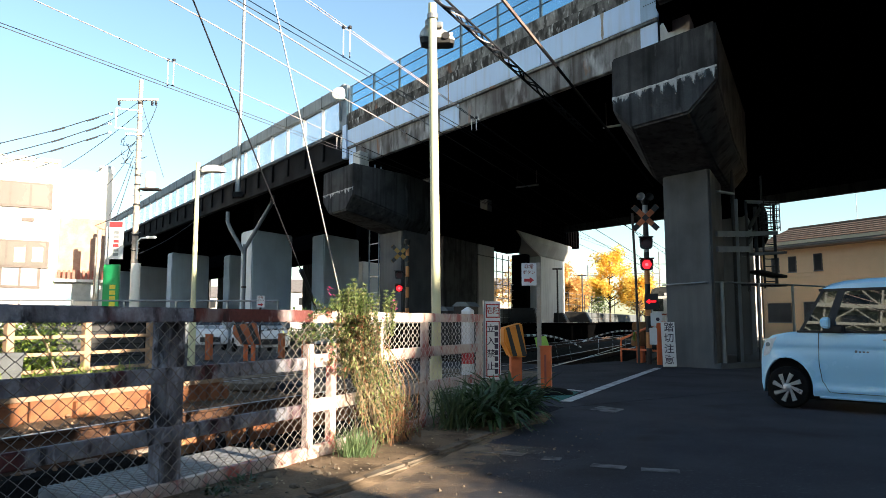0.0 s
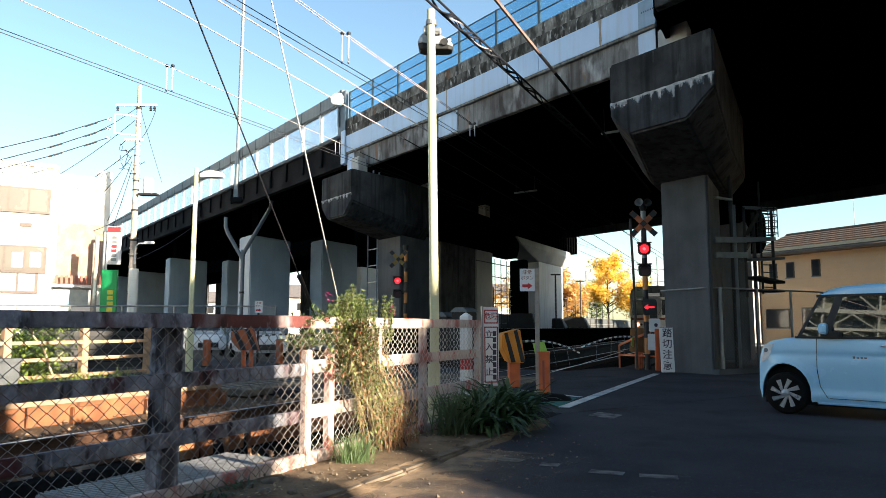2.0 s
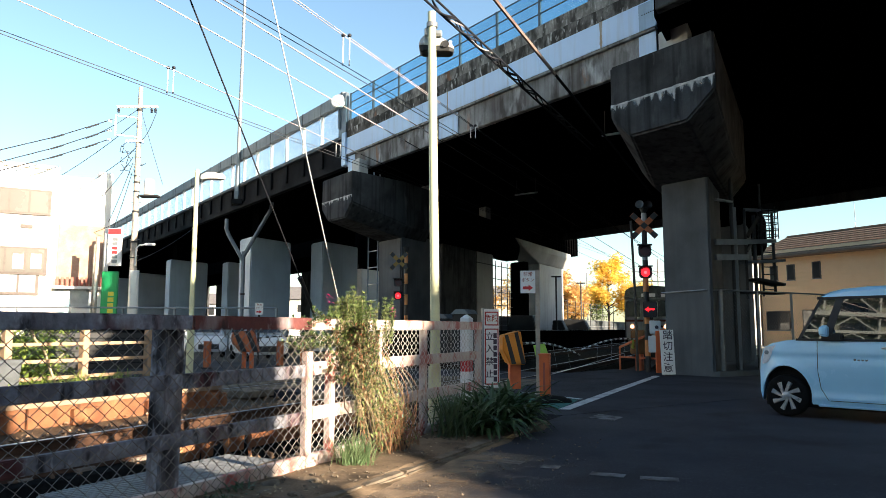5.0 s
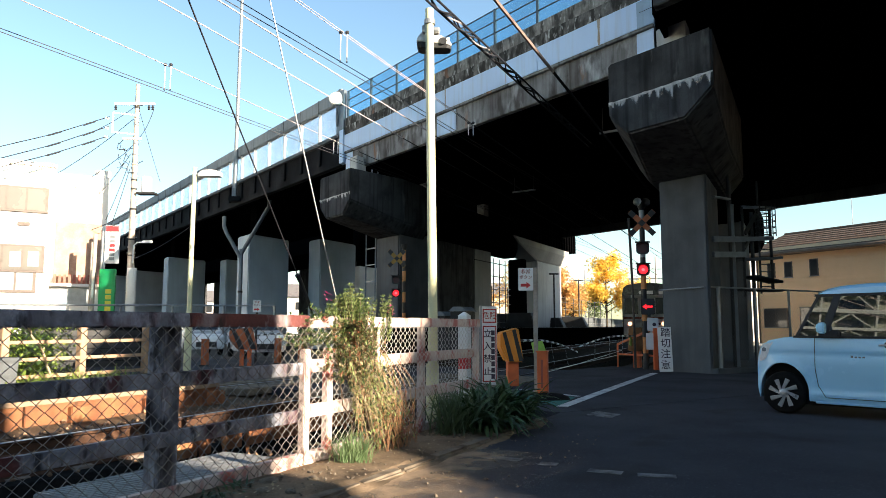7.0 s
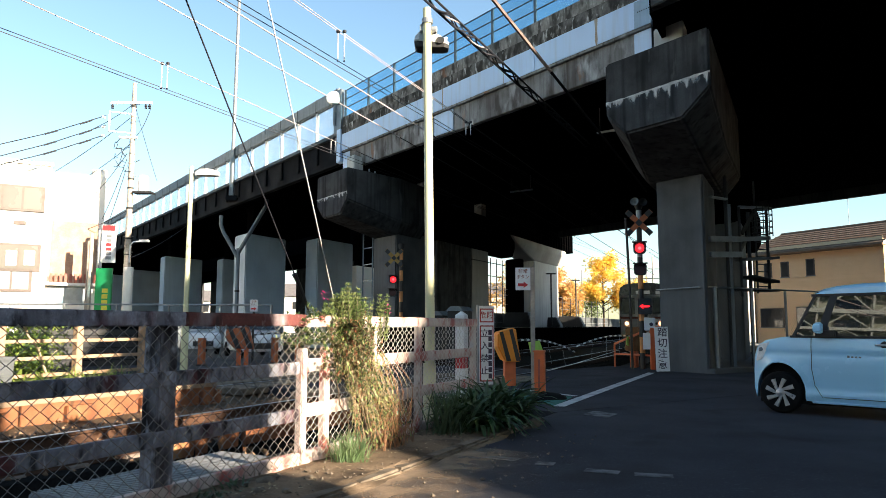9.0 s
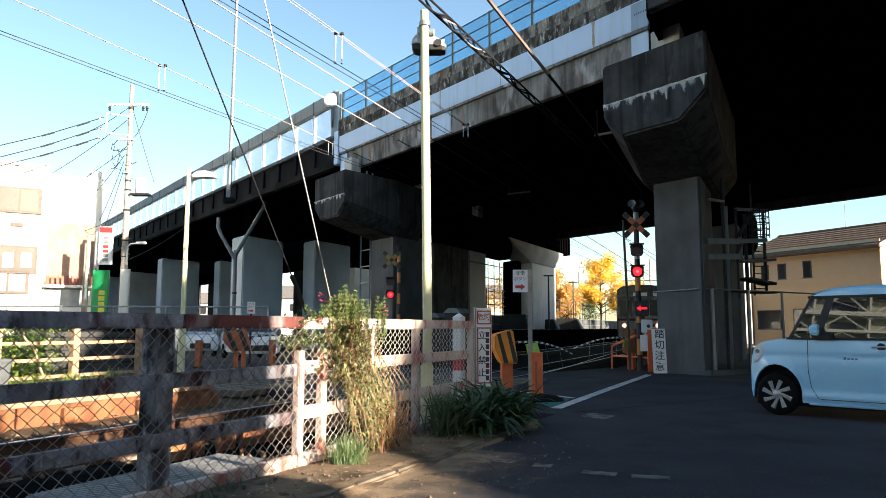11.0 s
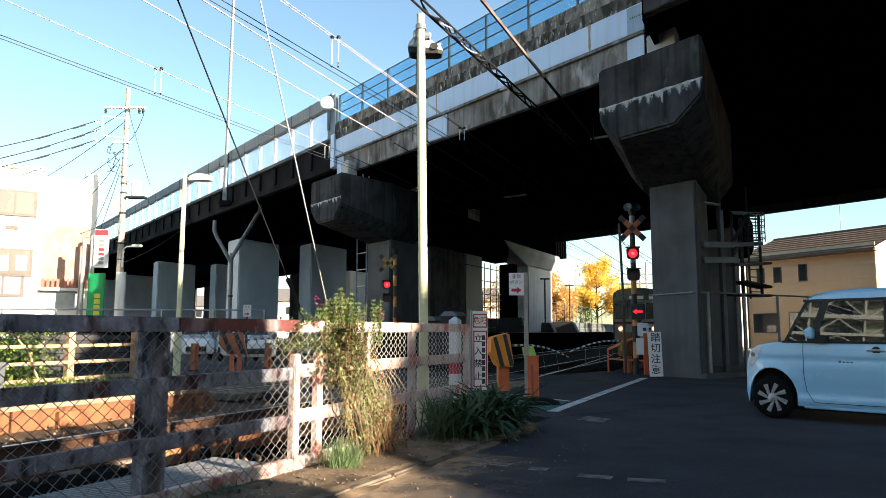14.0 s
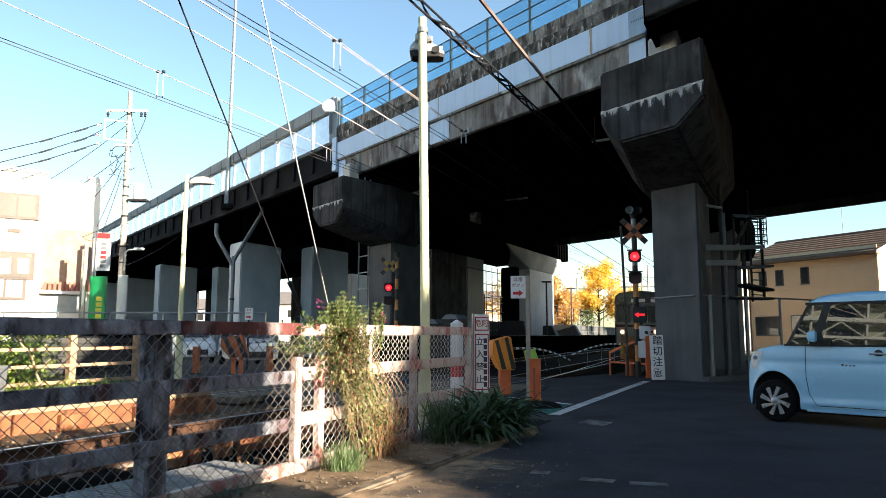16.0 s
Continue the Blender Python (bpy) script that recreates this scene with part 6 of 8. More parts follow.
side += [(RX - R_ARCH, 0.22)] + arc(RX, 0.285, R_ARCH, 190, -10, 12) + [(RX + R_ARCH, 0.20), (FX - R_ARCH, 0.19)] + arc(FX, 0.285, R_ARCH, 190, -12, 14)[:-1]
SKIN_Z = [0.19, 0.24, 0.28, 0.36, 0.46, 0.58, 0.70, 0.78, 0.825, 0.86, 0.90, 0.97, 1.06]
SKIN_Y = [-0.022, -0.004, 0.004, -0.010, -0.004, 0.008, 0.012, 0.006, -0.004, 0.009, 0.006, -0.003, -0.022]


def nose_in(x):
    """How far the sides draw in towards the rounded nose."""
    return 0.085 * max(0.0, (x - 1.12) / 0.41) ** 2


def skin(x, z):
    """The body side's distance from the middle: sill flare, hollow, door swell, crease and shoulder; a swell round each wheel arch."""
    f = float(np.interp(z, SKIN_Z, SKIN_Y))
    for wx in (FX, RX):
        r = math.hypot(x - wx, (z - 0.285) / 1.15)
        f += 0.016 * math.exp(-((r - R_ARCH - 0.03) / 0.06) ** 2)
    fade = min(1.0, max(0.0, (1.42 - x) / 0.2))
    return HW + f * fade - nose_in(x)


def shaped_body(sh):
    """Cuts the flat sides into a fine net and moves it to the skin."""
    me = sh.mesh("body", 0.045, 3)
    bm = bmesh.new()
    bm.from_mesh(me)
    bmesh.ops.triangulate(bm, faces=bm.faces)
    for axis, values in ((2, [0.22 + 0.035 * i for i in range(24)]), (0, [-1.62 + 0.09 * i for i in range(35)])):
        for v in values:
            co, no = [0, 0, 0], [0, 0, 0]
            co[axis], no[axis] = v, 1
            bmesh.ops.bisect_plane(bm, geom=bm.verts[:] + bm.edges[:] + bm.faces[:], dist=1e-5, plane_co=co, plane_no=no)
    for v in bm.verts:
        k = max(0.0, min(1.0, (abs(v.co.y) - HW + 0.06) / 0.06))
        v.co.y += math.copysign(1, v.co.y) * ((skin(v.co.x, v.co.z) - HW) * k - nose_in(v.co.x) * (1 - k) * min(1, abs(v.co.y) / HW))
    bm.to_mesh(me)
    bm.free()
    me.polygons.foreach_set("use_smooth", [True] * len(me.polygons))
    me.set_sharp_from_angle(angle=radians(50))
    return me


b = part("body", shaped_body(Shape().prism(side, -HW, HW)), "car_blue", car, "pale blue painted body")
part("arch_liner", Shape().prism([(FX - 0.36, 0.16), (FX + 0.26, 0.16), (FX + 0.26, 0.68), (FX - 0.36, 0.66)], -HW + 0.05, HW - 0.09), "tyre", car)
part("arch_liner", Shape().prism([(RX - 0.36, 0.16), (RX + 0.36, 0.16), (RX + 0.36, 0.66), (RX - 0.36, 0.66)], -HW + 0.05, HW - 0.09), "tyre", car)
part("underbody", Shape().box(-1.6, -HW + 0.08, 0.14, 1.45, HW - 0.08, 0.3), "tyre", car)


# upper body: side outline of the glasshouse, narrowing to the roof
def gh(x, z):
    f = (z - 1.04) / 0.72
    return HW - 0.015 - 0.105 * f ** 1.3


roof = Shape()
rl = [(0.705, 1.625), (0.67, 1.665), (0.58, 1.705), (0.42, 1.74), (0.1, 1.765), (-0.8, 1.775), (-1.42, 1.745), (-1.58, 1.68)]
rings = []
for x, z in rl:
    w1 = gh(x, min(z, 1.66)) + 0.0
    zb = max(1.60, z - 0.13)
    rings.append([(x, -w1, zb), (x, -w1 + 0.015, zb + (z - zb) * 0.62), (x, -w1 + 0.09, z), (x, 0, z + 0.015), (x, w1 - 0.09, z), (x, w1 - 0.015, zb + (z - zb) * 0.62), (x, w1, zb), (x, w1 - 0.1, zb - 0.01), (x, -w1 + 0.1, zb - 0.01)])
roof.loft(rings)
part("roof", roof, "car_blue", car, "pale blue roof", smooth=True)
# windscreen
ws = Shape().add([(0.97, -0.66, 1.055), (0.97, 0.66, 1.055), (0.67, 0.585, 1.61), (0.67, -0.585, 1.61)], [(0, 1, 2, 3)])
part("windscreen", ws, "car_glass", car, "tinted windscreen", fix=False)
for sg in (1, -1):
    def sp(x, z, d=0.0):
        return (x, sg * (gh(x, z) + d), z)
    pil = Shape()
    pil.loft([[sp(0.985, 1.05), sp(0.935, 1.05), (0.935, sg * 0.67, 1.05), (0.985, sg * 0.67, 1.06)], [sp(0.695, 1.61), sp(0.645, 1.61), (0.645, sg * 0.57, 1.61), (0.69, sg * 0.57, 1.62)]])
    part("front_pillar", pil, "car_dark", car, bevel=0.006)
    def side_glass(edge0, edge1):
        """Side glass bowed like the body, between two (z, x) edges."""
        k, n, m = Shape(), 14, 8
        rows = [1.06 + 0.56 * q / n for q in range(n + 1)]
        grid = []
        for z in rows:
            x0, x1 = [float(np.interp(z, [e[0] for e in ed], [e[1] for e in ed])) for ed in (edge0, edge1)]
            for q in range(m + 1):
                x = x0 + (x1 - x0) * q / m
                flat = gh(x, 1.06) + (gh(x, 1.62) - gh(x, 1.06)) * (z - 1.06) / 0.56
                grid.append((x, sg * (0.42 * gh(x, z) + 0.58 * flat + 0.003 - 0.006 * (x + 0.3) ** 2), z))
        k.add(grid, [(a * (m + 1) + q, a * (m + 1) + q + 1, (a + 1) * (m + 1) + q + 1, (a + 1) * (m + 1) + q) for a in range(n) for q in range(m)])
        return k
    part("front_window", side_glass([(1.06, 0.58), (1.16, 0.56), (1.62, 0.40)], [(1.06, -0.24), (1.62, -0.24)]), "car_glass", car, "tinted side window", smooth=True, fix=False)
    part("quarter_window", side_glass([(1.06, 0.945), (1.62, 0.655)], [(1.06, 0.67), (1.62, 0.47)]), "car_glass", car, smooth=True, fix=False)
    part("rear_window", side_glass([(1.06, -0.44), (1.62, -0.42)], [(1.06, -1.18), (1.62, -1.12)]), "car_glass", car, smooth=True, fix=False)
    win = Shape().add([sp(-1.25, 1.10), sp(-1.2, 1.6), sp(-1.5, 1.58), sp(-1.58, 1.10)], [(0, 1, 2, 3)])
    part("side_window", win, "window_dark", car, fix=False)
    for x0, x1 in ((-0.44, -0.22), (-1.26, -1.14)):
        k = Shape().loft([[sp(x0, 1.04, 0.004), sp(x1, 1.04, 0.004), sp(x1, 1.04, -0.05), sp(x0, 1.04, -0.05)], [sp(x0, 1.64, 0.004), sp(x1, 1.64, 0.004), sp(x1, 1.64, -0.05), sp(x0, 1.64, -0.05)]])
        part("pillar", k, "car_dark", car)
    k = Shape().loft([[sp(0.68, 1.05, 0.008), sp(0.57, 1.05, 0.008), sp(0.57, 1.05, -0.05), sp(0.68, 1.05, -0.05)], [sp(0.48, 1.62, 0.008), sp(0.39, 1.62, 0.008), sp(0.39, 1.62, -0.05), sp(0.48, 1.62, -0.05)]])
    part("window_pillar", k, "car_dark", car)
    k = Shape().bar(sp(1.0, 1.055, 0.004), sp(-1.6, 1.052, 0.004), 0.012, 0.03)
    part("belt_moulding", k, "car_dark", car)
    k = Shape().bar(sp(0.72, 1.615, 0.004), sp(-1.5, 1.625, 0.002), 0.012, 0.035)
    part("window_top_trim", k, "car_dark", car)
    # door seams, handles, sill, lamp
    for pts in ([(0.73, 1.035), (0.735, 0.62), (0.71, 0.40), (0.62, 0.25)], [(-0.40, 1.03), (-0.40, 0.25)], [(0.60, 0.25), (-0.9, 0.25)]):
        k = Shape()
        for p, q in zip(pts[:-1], pts[1:]):
            net = [(p[0] + (q[0] - p[0]) * j / 14, p[1] + (q[1] - p[1]) * j / 14) for j in range(15)]
            for u, v in zip(net[:-1], net[1:]):
                k.bar((u[0], sg * (skin(*u) + 0.002), u[1]), (v[0], sg * (skin(*v) + 0.002), v[1]), 0.007, 0.006, (0, 1, 0))
        part("door_seam", k, "car_dark", car)
    for x in (-0.14, -1.0):
        h = part("door_handle", Shape().tube([(x + 0.10, sg * (HW + 0.012), 0.955), (x + 0.08, sg * (HW + 0.035), 0.957), (x - 0.08, sg * (HW + 0.035), 0.957), (x - 0.10, sg * (HW + 0.012), 0.955)], 0.013, 8), "alloy", car, "silver door handle", smooth=True)
        part("handle_recess", Shape().lathe([(0.001, 0), (0.05, 0), (0.05, 0.003), (0.001, 0.003)], 16, Matrix.Translation((x, sg * HW, 0.957)) @ Matrix.Rotation(radians(-90 * sg), 4, "X")), "car_dark", h)
    part("side_sill", Shape().box(-0.92, sg * HW - 0.03, 0.165, 0.76, sg * HW - 0.012, 0.205), "car_blue", car, bevel=0.01)
    arch = Shape()
    a = arc(FX, 0.285, R_ARCH + 0.012, 185, -5, 16)
    arch.tube([(x, sg * (skin(x, z) - 0.008), z) for x, z in a], 0.012, 6)
    part("arch_lip", arch, "car_blue", car, smooth=True)
    hl = Shape().loft([[(1.480, sg * 0.690, 0.70), (1.545, sg * 0.52, 0.69), (1.515, sg * 0.48, 0.92), (1.43, sg * 0.702, 0.955)], [(1.385, sg * 0.718, 0.735), (1.46, sg * 0.58, 0.72), (1.41, sg * 0.56, 0.985), (1.26, sg * 0.734, 0.985)]])
    lampart = part("headlight", hl, "headlight", car, "clear headlight", bevel=0.012, smooth=True)
    part("reflector", Shape().lathe([(0.001, 0), (0.026, 0), (0.03, 0.004), (0.001, 0.006)], 16, Matrix.Translation((1.40, sg * 0.7185, 0.87)) @ Matrix.Rotation(radians(-82 * sg), 4, "X")), "steel_blue", lampart)
    mir = part("door_mirror", Shape().loft([[(0.60 + dx, sg * (HW + 0.03 + 0.13 * f), 1.165 + dz * k) for dx, dz in ((-0.04, -0.07), (0.045, -0.065), (0.07, 0.0), (0.045, 0.08), (-0.04, 0.085))] for f, k in ((0.0, 0.75), (0.35, 1.0), (0.8, 1.0), (1.0, 0.75))]), "car_blue", car, "pale blue door mirror", bevel=0.02, smooth=True)
    part("mirror_foot", Shape().box(0.42, min(sg * 0.70, sg * 0.80), 1.05, 0.66, max(sg * 0.70, sg * 0.80), 1.14), "car_dark", mir, bevel=0.01)
    for i in range(4):
        part("lettering_bar", Shape().box(0.27 - i * 0.045, sg * (HW + 0.004) - 0.003, 0.785, 0.298 - i * 0.045, sg * (HW + 0.004) + 0.003, 0.815 if i == 0 else 0.805), "steel_blue", car)
for sg in (1, -1):
    for x in (FX, RX):
        wheel("wheel", car, Matrix.Translation((x, sg * 0.665, 0.285)) @ (Matrix.Rotation(math.pi, 4, "Z") if sg > 0 else Matrix.Identity(4)) @ Matrix.Rotation(0.2, 4, "Y"))
part("front_bumper_grille", Shape().box(1.51, -0.45, 0.28, 1.535, 0.45, 0.42), "car_dark", car, bevel=0.01)
for y in (-0.33, 0.33):
    part("seat", Shape().loft([[(x, y + dy, z) for dy in (-0.22, 0.22) for x in ((x0, x1) if dy < 0 else (x1, x0))] for x0, x1, z in ((-0.35, 0.15, 0.75), (-0.42, -0.22, 0.82), (-0.55, -0.40, 1.38))]), "seat", car, bevel=0.04)
    part("headrest", Shape().box(-0.58, y - 0.12, 1.40, -0.46, y + 0.12, 1.56), "seat", car, bevel=0.03)
part("dashboard", Shape().box(0.55, -0.62, 0.95, 0.85, 0.62, 1.10), "car_dark", car, bevel=0.04)
part("steering_wheel", Shape().tube([(0.42 - 0.06 * math.sin(a), -0.33 + 0.17 * math.cos(a), 1.12 + 0.15 * math.sin(a)) for a in [i * math.pi / 8 for i in range(17)]], 0.014, 6), "car_dark", car)
part("cabin_back", Shape().box(-1.5, -0.62, 1.0, -1.45, 0.62, 1.5), "seat", car)
part("cabin_floor", Shape().box(-1.5, -0.66, 1.0, 0.9, 0.66, 1.02), "car_dark", car)


# ================= tan house beyond the overpass =================
house_at = Matrix.Translation((26.6, 42.67, 0)) @ Matrix.Rotation(math.atan2(0.891, -0.454), 4, "Z")
house = thing("house", "tan two-storey house with horizontal siding and a brown roof", "house", house_at)
L_H, D_H = 8.75, 9.0        # local x runs along the facade, local -y is behind it
R_H, Y_H, X_H = 8.02, -4.6, -0.55    # ridge height and line, and the gable wall's place
part("wall", Shape().prism([(-D_H, -0.3), (-0.05, -0.3), (-0.05, 6.14), (Y_H, R_H - 0.1), (-D_H, 6.14)], X_H, L_H, axis="x"), "siding", house)
for i in range(24):
    z = 0.0 + i * 0.276
    part("siding_board", Shape().prism([(-0.045, z), (0.008, z), (-0.026, z + 0.27), (-0.045, z + 0.27)], X_H, L_H, axis="x"), "siding", house)
for i in range(23):
    z = 0.0 + i * 0.276
    part("siding_board", Shape().prism([(X_H - 0.025, z), (X_H - 0.002, z), (X_H - 0.002, z + 0.262), (X_H - 0.012, z + 0.262)], -D_H, -0.05, axis="y"), "siding", house)
for y0, y1 in ((0.42, Y_H), (-D_H - 0.4, Y_H)):
    part("roof", Shape().hexa([(x, y, z) for dz in (0.0, 0.10) for x, y, z in ((X_H - 0.25, y0, 6.12 + dz), (L_H + 1.0, y0, 6.12 + dz), (L_H + 1.0, y1, R_H + dz), (X_H - 0.25, y1, R_H + dz))]), "roof_brown", house, bevel=0.01)
for i in range(9):
    f = 0.08 + i * 0.11
    y, z = 0.42 + (Y_H - 0.42) * f, 6.12 + (R_H - 6.12) * f + 0.108
    part("roof_lap", Shape().box(X_H - 0.24, y - 0.03, z, L_H + 0.98, y + 0.03, z + 0.022), "roof_brown", house)
part("ridge_cap", Shape().tube([(X_H - 0.26, Y_H, R_H + 0.1), (L_H + 1.0, Y_H, R_H + 0.1)], 0.09, 8), "roof_brown", house)
part("verge_trim", Shape().bar((X_H - 0.27, 0.42, 6.14), (X_H - 0.27, Y_H, R_H + 0.02), 0.04, 0.2), "plaster", house)
part("lower_gutter", Shape().tube([(X_H - 0.25, 0.47, 6.10), (L_H + 1.0, 0.47, 6.10)], 0.06, 8), "roof_brown", house)
part("soffit_board", Shape().box(X_H - 0.2, -0.03, 6.02, L_H + 0.3, 0.38, 6.08), "roof_brown", house)


def window(parent, x0, x1, z0, z1, pane="window_dark", y=0.0, name="window", mull=0):
    w = part(name, Shape().box(x0 - 0.06, y - 0.04, z0 - 0.06, x1 + 0.06, y + 0.03, z1 + 0.06), "frame_dark", parent)
    n = max(1, mull + 1)
    for i in range(n):
        a, b = x0 + (x1 - x0) * i / n, x0 + (x1 - x0) * (i + 1) / n
        part("pane", Shape().box(a + 0.02, y + 0.03, z0, b - 0.02, y + 0.038, z1), pane, w)
    part("sill", Shape().box(x0 - 0.1, y, z0 - 0.1, x1 + 0.1, y + 0.08, z0 - 0.06), "steel_grey", w)
    return w


for x, z0, z1 in ((4.02, 4.55, 5.55), (5.92, 4.55, 5.5), (7.25, 4.6, 5.5)):
    window(house, x, x + 0.5, z0, z1)
window(house, 6.45, 8.2, 1.15, 2.35, mull=1)
window(house, 4.7, 5.4, 1.3, 2.4)
part("downpipe", Shape().tube([(8.6, 0.08, 0), (8.6, 0.08, 6.0)], 0.05, 8), "roof_brown", house)
part("vent_hood", Shape().lathe([(0.001, 0), (0.12, 0), (0.1, 0.1), (0.001, 0.1)], 12, Matrix.Translation((4.1, 0.0, 3.0)) @ Matrix.Rotation(radians(-90), 4, "X")), "roof_brown", house)
part("aerial", Shape().tube([(4.4, Y_H, R_H), (4.4, Y_H, R_H + 2.9)], 0.02, 5), "steel_grey", house)
k = Shape().box(-0.5, -0.2, -0.2, 0.6, 0.2, 7.2, facing(26.9, 61.0, 0, 10))
tagged(part("sunlit_wall", k, "plaster"), "narrow sunlit cream wall end beyond the overpass", "wall", kind="structure")

# wire fence right of the first pier
rf = thing("yard_fence", "grey steel wire-mesh fence on a low concrete base", "fence")
fa, fb = Vector((7.15, 18.2, 0)), Vector((13.6, 22.1, 0))
for i in range(6):
    p = fa.lerp(fb, i / 5)
    part("post", Shape().tube([p + Vector((0, 0, -0.1)), p + Vector((0, 0, 2.2))], 0.035 if i else 0.05, 10), "steel_grey", rf, smooth=True)
for z in (2.19,):
    part("rail", Shape().tube([fa + Vector((0, 0, z)), fb + Vector((0, 0, z))], 0.022, 8), "steel_grey", rf, smooth=True)
back = Vector((6.95, 18.0, 0))
part("rail", Shape().tube([Vector((5.95, 19.2, 2.16)), Vector((6.7, 18.05, 2.18)), fa + Vector((0, 0, 2.19))], 0.02, 8), "steel_grey", rf, smooth=True)
ms = Shape()
dv = (fb - fa)
for i in range(int(dv.length / 0.11)):
    for sgn in (1, -1):
        t0 = i * 0.11
        x0, x1 = t0, t0 + sgn * 2.0
        zz0, zz1 = 0.15, 2.15
        if x1 < 0:
            zz1 = zz0 + (x0 / 2.0) * 2.0
            x1 = 0
        if x1 > dv.length:
            zz1 = zz0 + (dv.length - x0)
            x1 = dv.length
        d = dv.normalized()
        ms.tube([fa + d * x0 + Vector((0, 0, zz0)), fa + d * x1 + Vector((0, 0, zz1))], 0.0018, 3, caps=False)
part("mesh", ms, "steel_blue", rf, fix=False)
part("base", Shape().bar(fa + Vector((-0.3, -0.25, 0.02)), fb + Vector((0, 0, 0.02)), 0.3, 0.22), "concrete", rf, bevel=0.02)

# access ladder with its cage beside the pier
lad = thing("access_ladder", "dark steel access ladder with safety cage and landings beside the pier", "ladder")
for px, py, z0, z1, r in ((8.80, 19.8, 0.0, 4.4, 0.055), (9.42, 20.0, 2.2, 4.6, 0.045), (9.02, 19.85, 2.1, 5.3, 0.03), (8.42, 19.5, 2.0, 4.5, 0.04)):
    part("upright", Shape().tube([(px, py, z0), (px, py, z1)], r, 8), "steel_dark", lad, smooth=True)
for z0, z1, z2 in ((3.48, 3.58, 3.69), (3.07, 3.16, 3.16)):
    part("beam", Shape().bar((7.20, 18.56, z0), (8.42, 19.42, z1), 0.10, 0.15), "steel_blue", lad, "pale blue-grey steel beam", bevel=0.01)
    if z2 > z1:
        part("beam", Shape().bar((8.40, 19.40, z1), (9.5, 20.03, z2), 0.09, 0.12), "steel_blue", lad, bevel=0.01)
for (x0, z0), (x1, z1), mt in (((8.45, 3.03), (9.56, 3.11), "steel_blue"), ((8.62, 2.56), (9.52, 2.43), "steel_dark"), ((8.38, 2.2), (9.52, 2.19), "steel_dark")):
    part("landing", Shape().bar((x0, 19.6, z0), (x1, 20.0, z1), 0.5, 0.07), mt, lad, bevel=0.01)
for i in range(11):
    z = 2.3 + i * 0.21
    part("rung", Shape().tube([(9.02, 19.85, z), (9.42, 20.0, z)], 0.016, 6), "steel_dark", lad)
for i in range(5):
    z = 3.80 + i * 0.17
    part("cage_hoop", Shape().tube([(9.2 + 0.27 * math.cos(a), 19.8 + 0.27 * math.sin(a), z) for a in [j * math.pi / 7 - 0.4 + math.pi for j in range(13)]], 0.014, 5), "steel_dark", lad)
for j in range(5):
    a = math.pi + j * math.pi / 5
    part("cage_bar", Shape().tube([(9.2 + 0.27 * math.cos(a), 19.8 + 0.27 * math.sin(a), 3.7), (9.2 + 0.27 * math.cos(a), 19.8 + 0.27 * math.sin(a), 4.6)], 0.014, 5), "steel_dark", lad)
part("top_rail", Shape().bar((8.42, 19.5, 4.5), (9.6, 20.05, 4.55), 0.06, 0.08), "steel_blue", lad)
for x0, z0, x1, z1 in ((8.50, 3.75, 8.95, 4.35), (8.47, 3.35, 8.78, 3.72)):
    part("brace", Shape().bar((x0, 19.55, z0), (x1, 19.8, z1), 0.05, 0.10), "steel_dark", lad)
for x, y, r, z1, mt in ((8.08, 19.4, 0.07, 4.55, "steel_blue"), (7.93, 19.2, 0.05, 5.6, "steel_dark"), (8.25, 19.9, 0.05, 5.6, "steel_dark")):
    t = tagged(part("drain_pipe", Shape().tube([(x, y, -0.1), (x, y, z1)], r, 10), mt, smooth=True), "grey vertical drain pipe beside the pier" if mt == "steel_blue" else "dark vertical drain pipe beside the pier", "pipe", "pipes beside the pier")
k = Shape().box(-0.35, -0.05, 0, 0.35, 0.05, 0.05, Matrix.Translation((7.58, 18.8, 4.6)) @ Matrix.Rotation(radians(34), 4, "Z"))
tagged(part("pipe_bracket", k, "steel_grey"), "pale steel bracket on the pier's pipes", "bracket")


# ================= left side: building, poles, signs =================
bd_at = Matrix.Translation((-22.6, 48.0, 0)) @ Matrix.Rotation(math.atan2(0.5, 0.87), 4, "Z")
bd = thing("corner_building", "white three-storey building with brown-framed windows", "building", bd_at)
# local x runs along the facade to its right end at 0, local -y faces the tracks
part("wall", Shape().box(-34, 0.0, -0.3, -3.35, 12, 11.6), "plaster", bd, bevel=0.05)
part("side_wing", Shape().hexa([(x, y, z) for z in (-0.3, 11.4) for x, y in ((-3.35, 0.7), (0.0, 0.7), (-9.0, 12), (-12.0, 12))]), "plaster", bd)
part("roof_edge", Shape().box(-34.1, -0.12, 11.6, -3.25, 12, 11.85), "plaster", bd, bevel=0.03)
part("cladding", Shape().box(-3.1, 0.62, 3.97, -0.35, 0.72, 8.1), "tile_pink", bd)
for z0, z1, x0, x1, pm in ((8.65, 10.05, -9.4, -3.75, "window_pale"), (4.75, 6.25, -9.4, -3.8, "window_pale"), (3.45, 4.6, -9.4, -4.2, "coping")):
    w = part("window", Shape().box(x0 - 0.12, -0.05, z0 - 0.12, x1 + 0.12, 0.02, z1 + 0.12), "frame_dark", bd)
    for i in range(5):
        a = x0 + (x1 - x0) * i / 5
        part("pane", Shape().box(a + 0.06, -0.058, z0, a + (x1 - x0) / 5 - 0.06, -0.05, z1), pm, w)
    part("sill", Shape().box(x0 - 0.15, -0.14, z0 - 0.16, x1 + 0.15, 0.0, z0 - 0.08), "frame_dark", w)
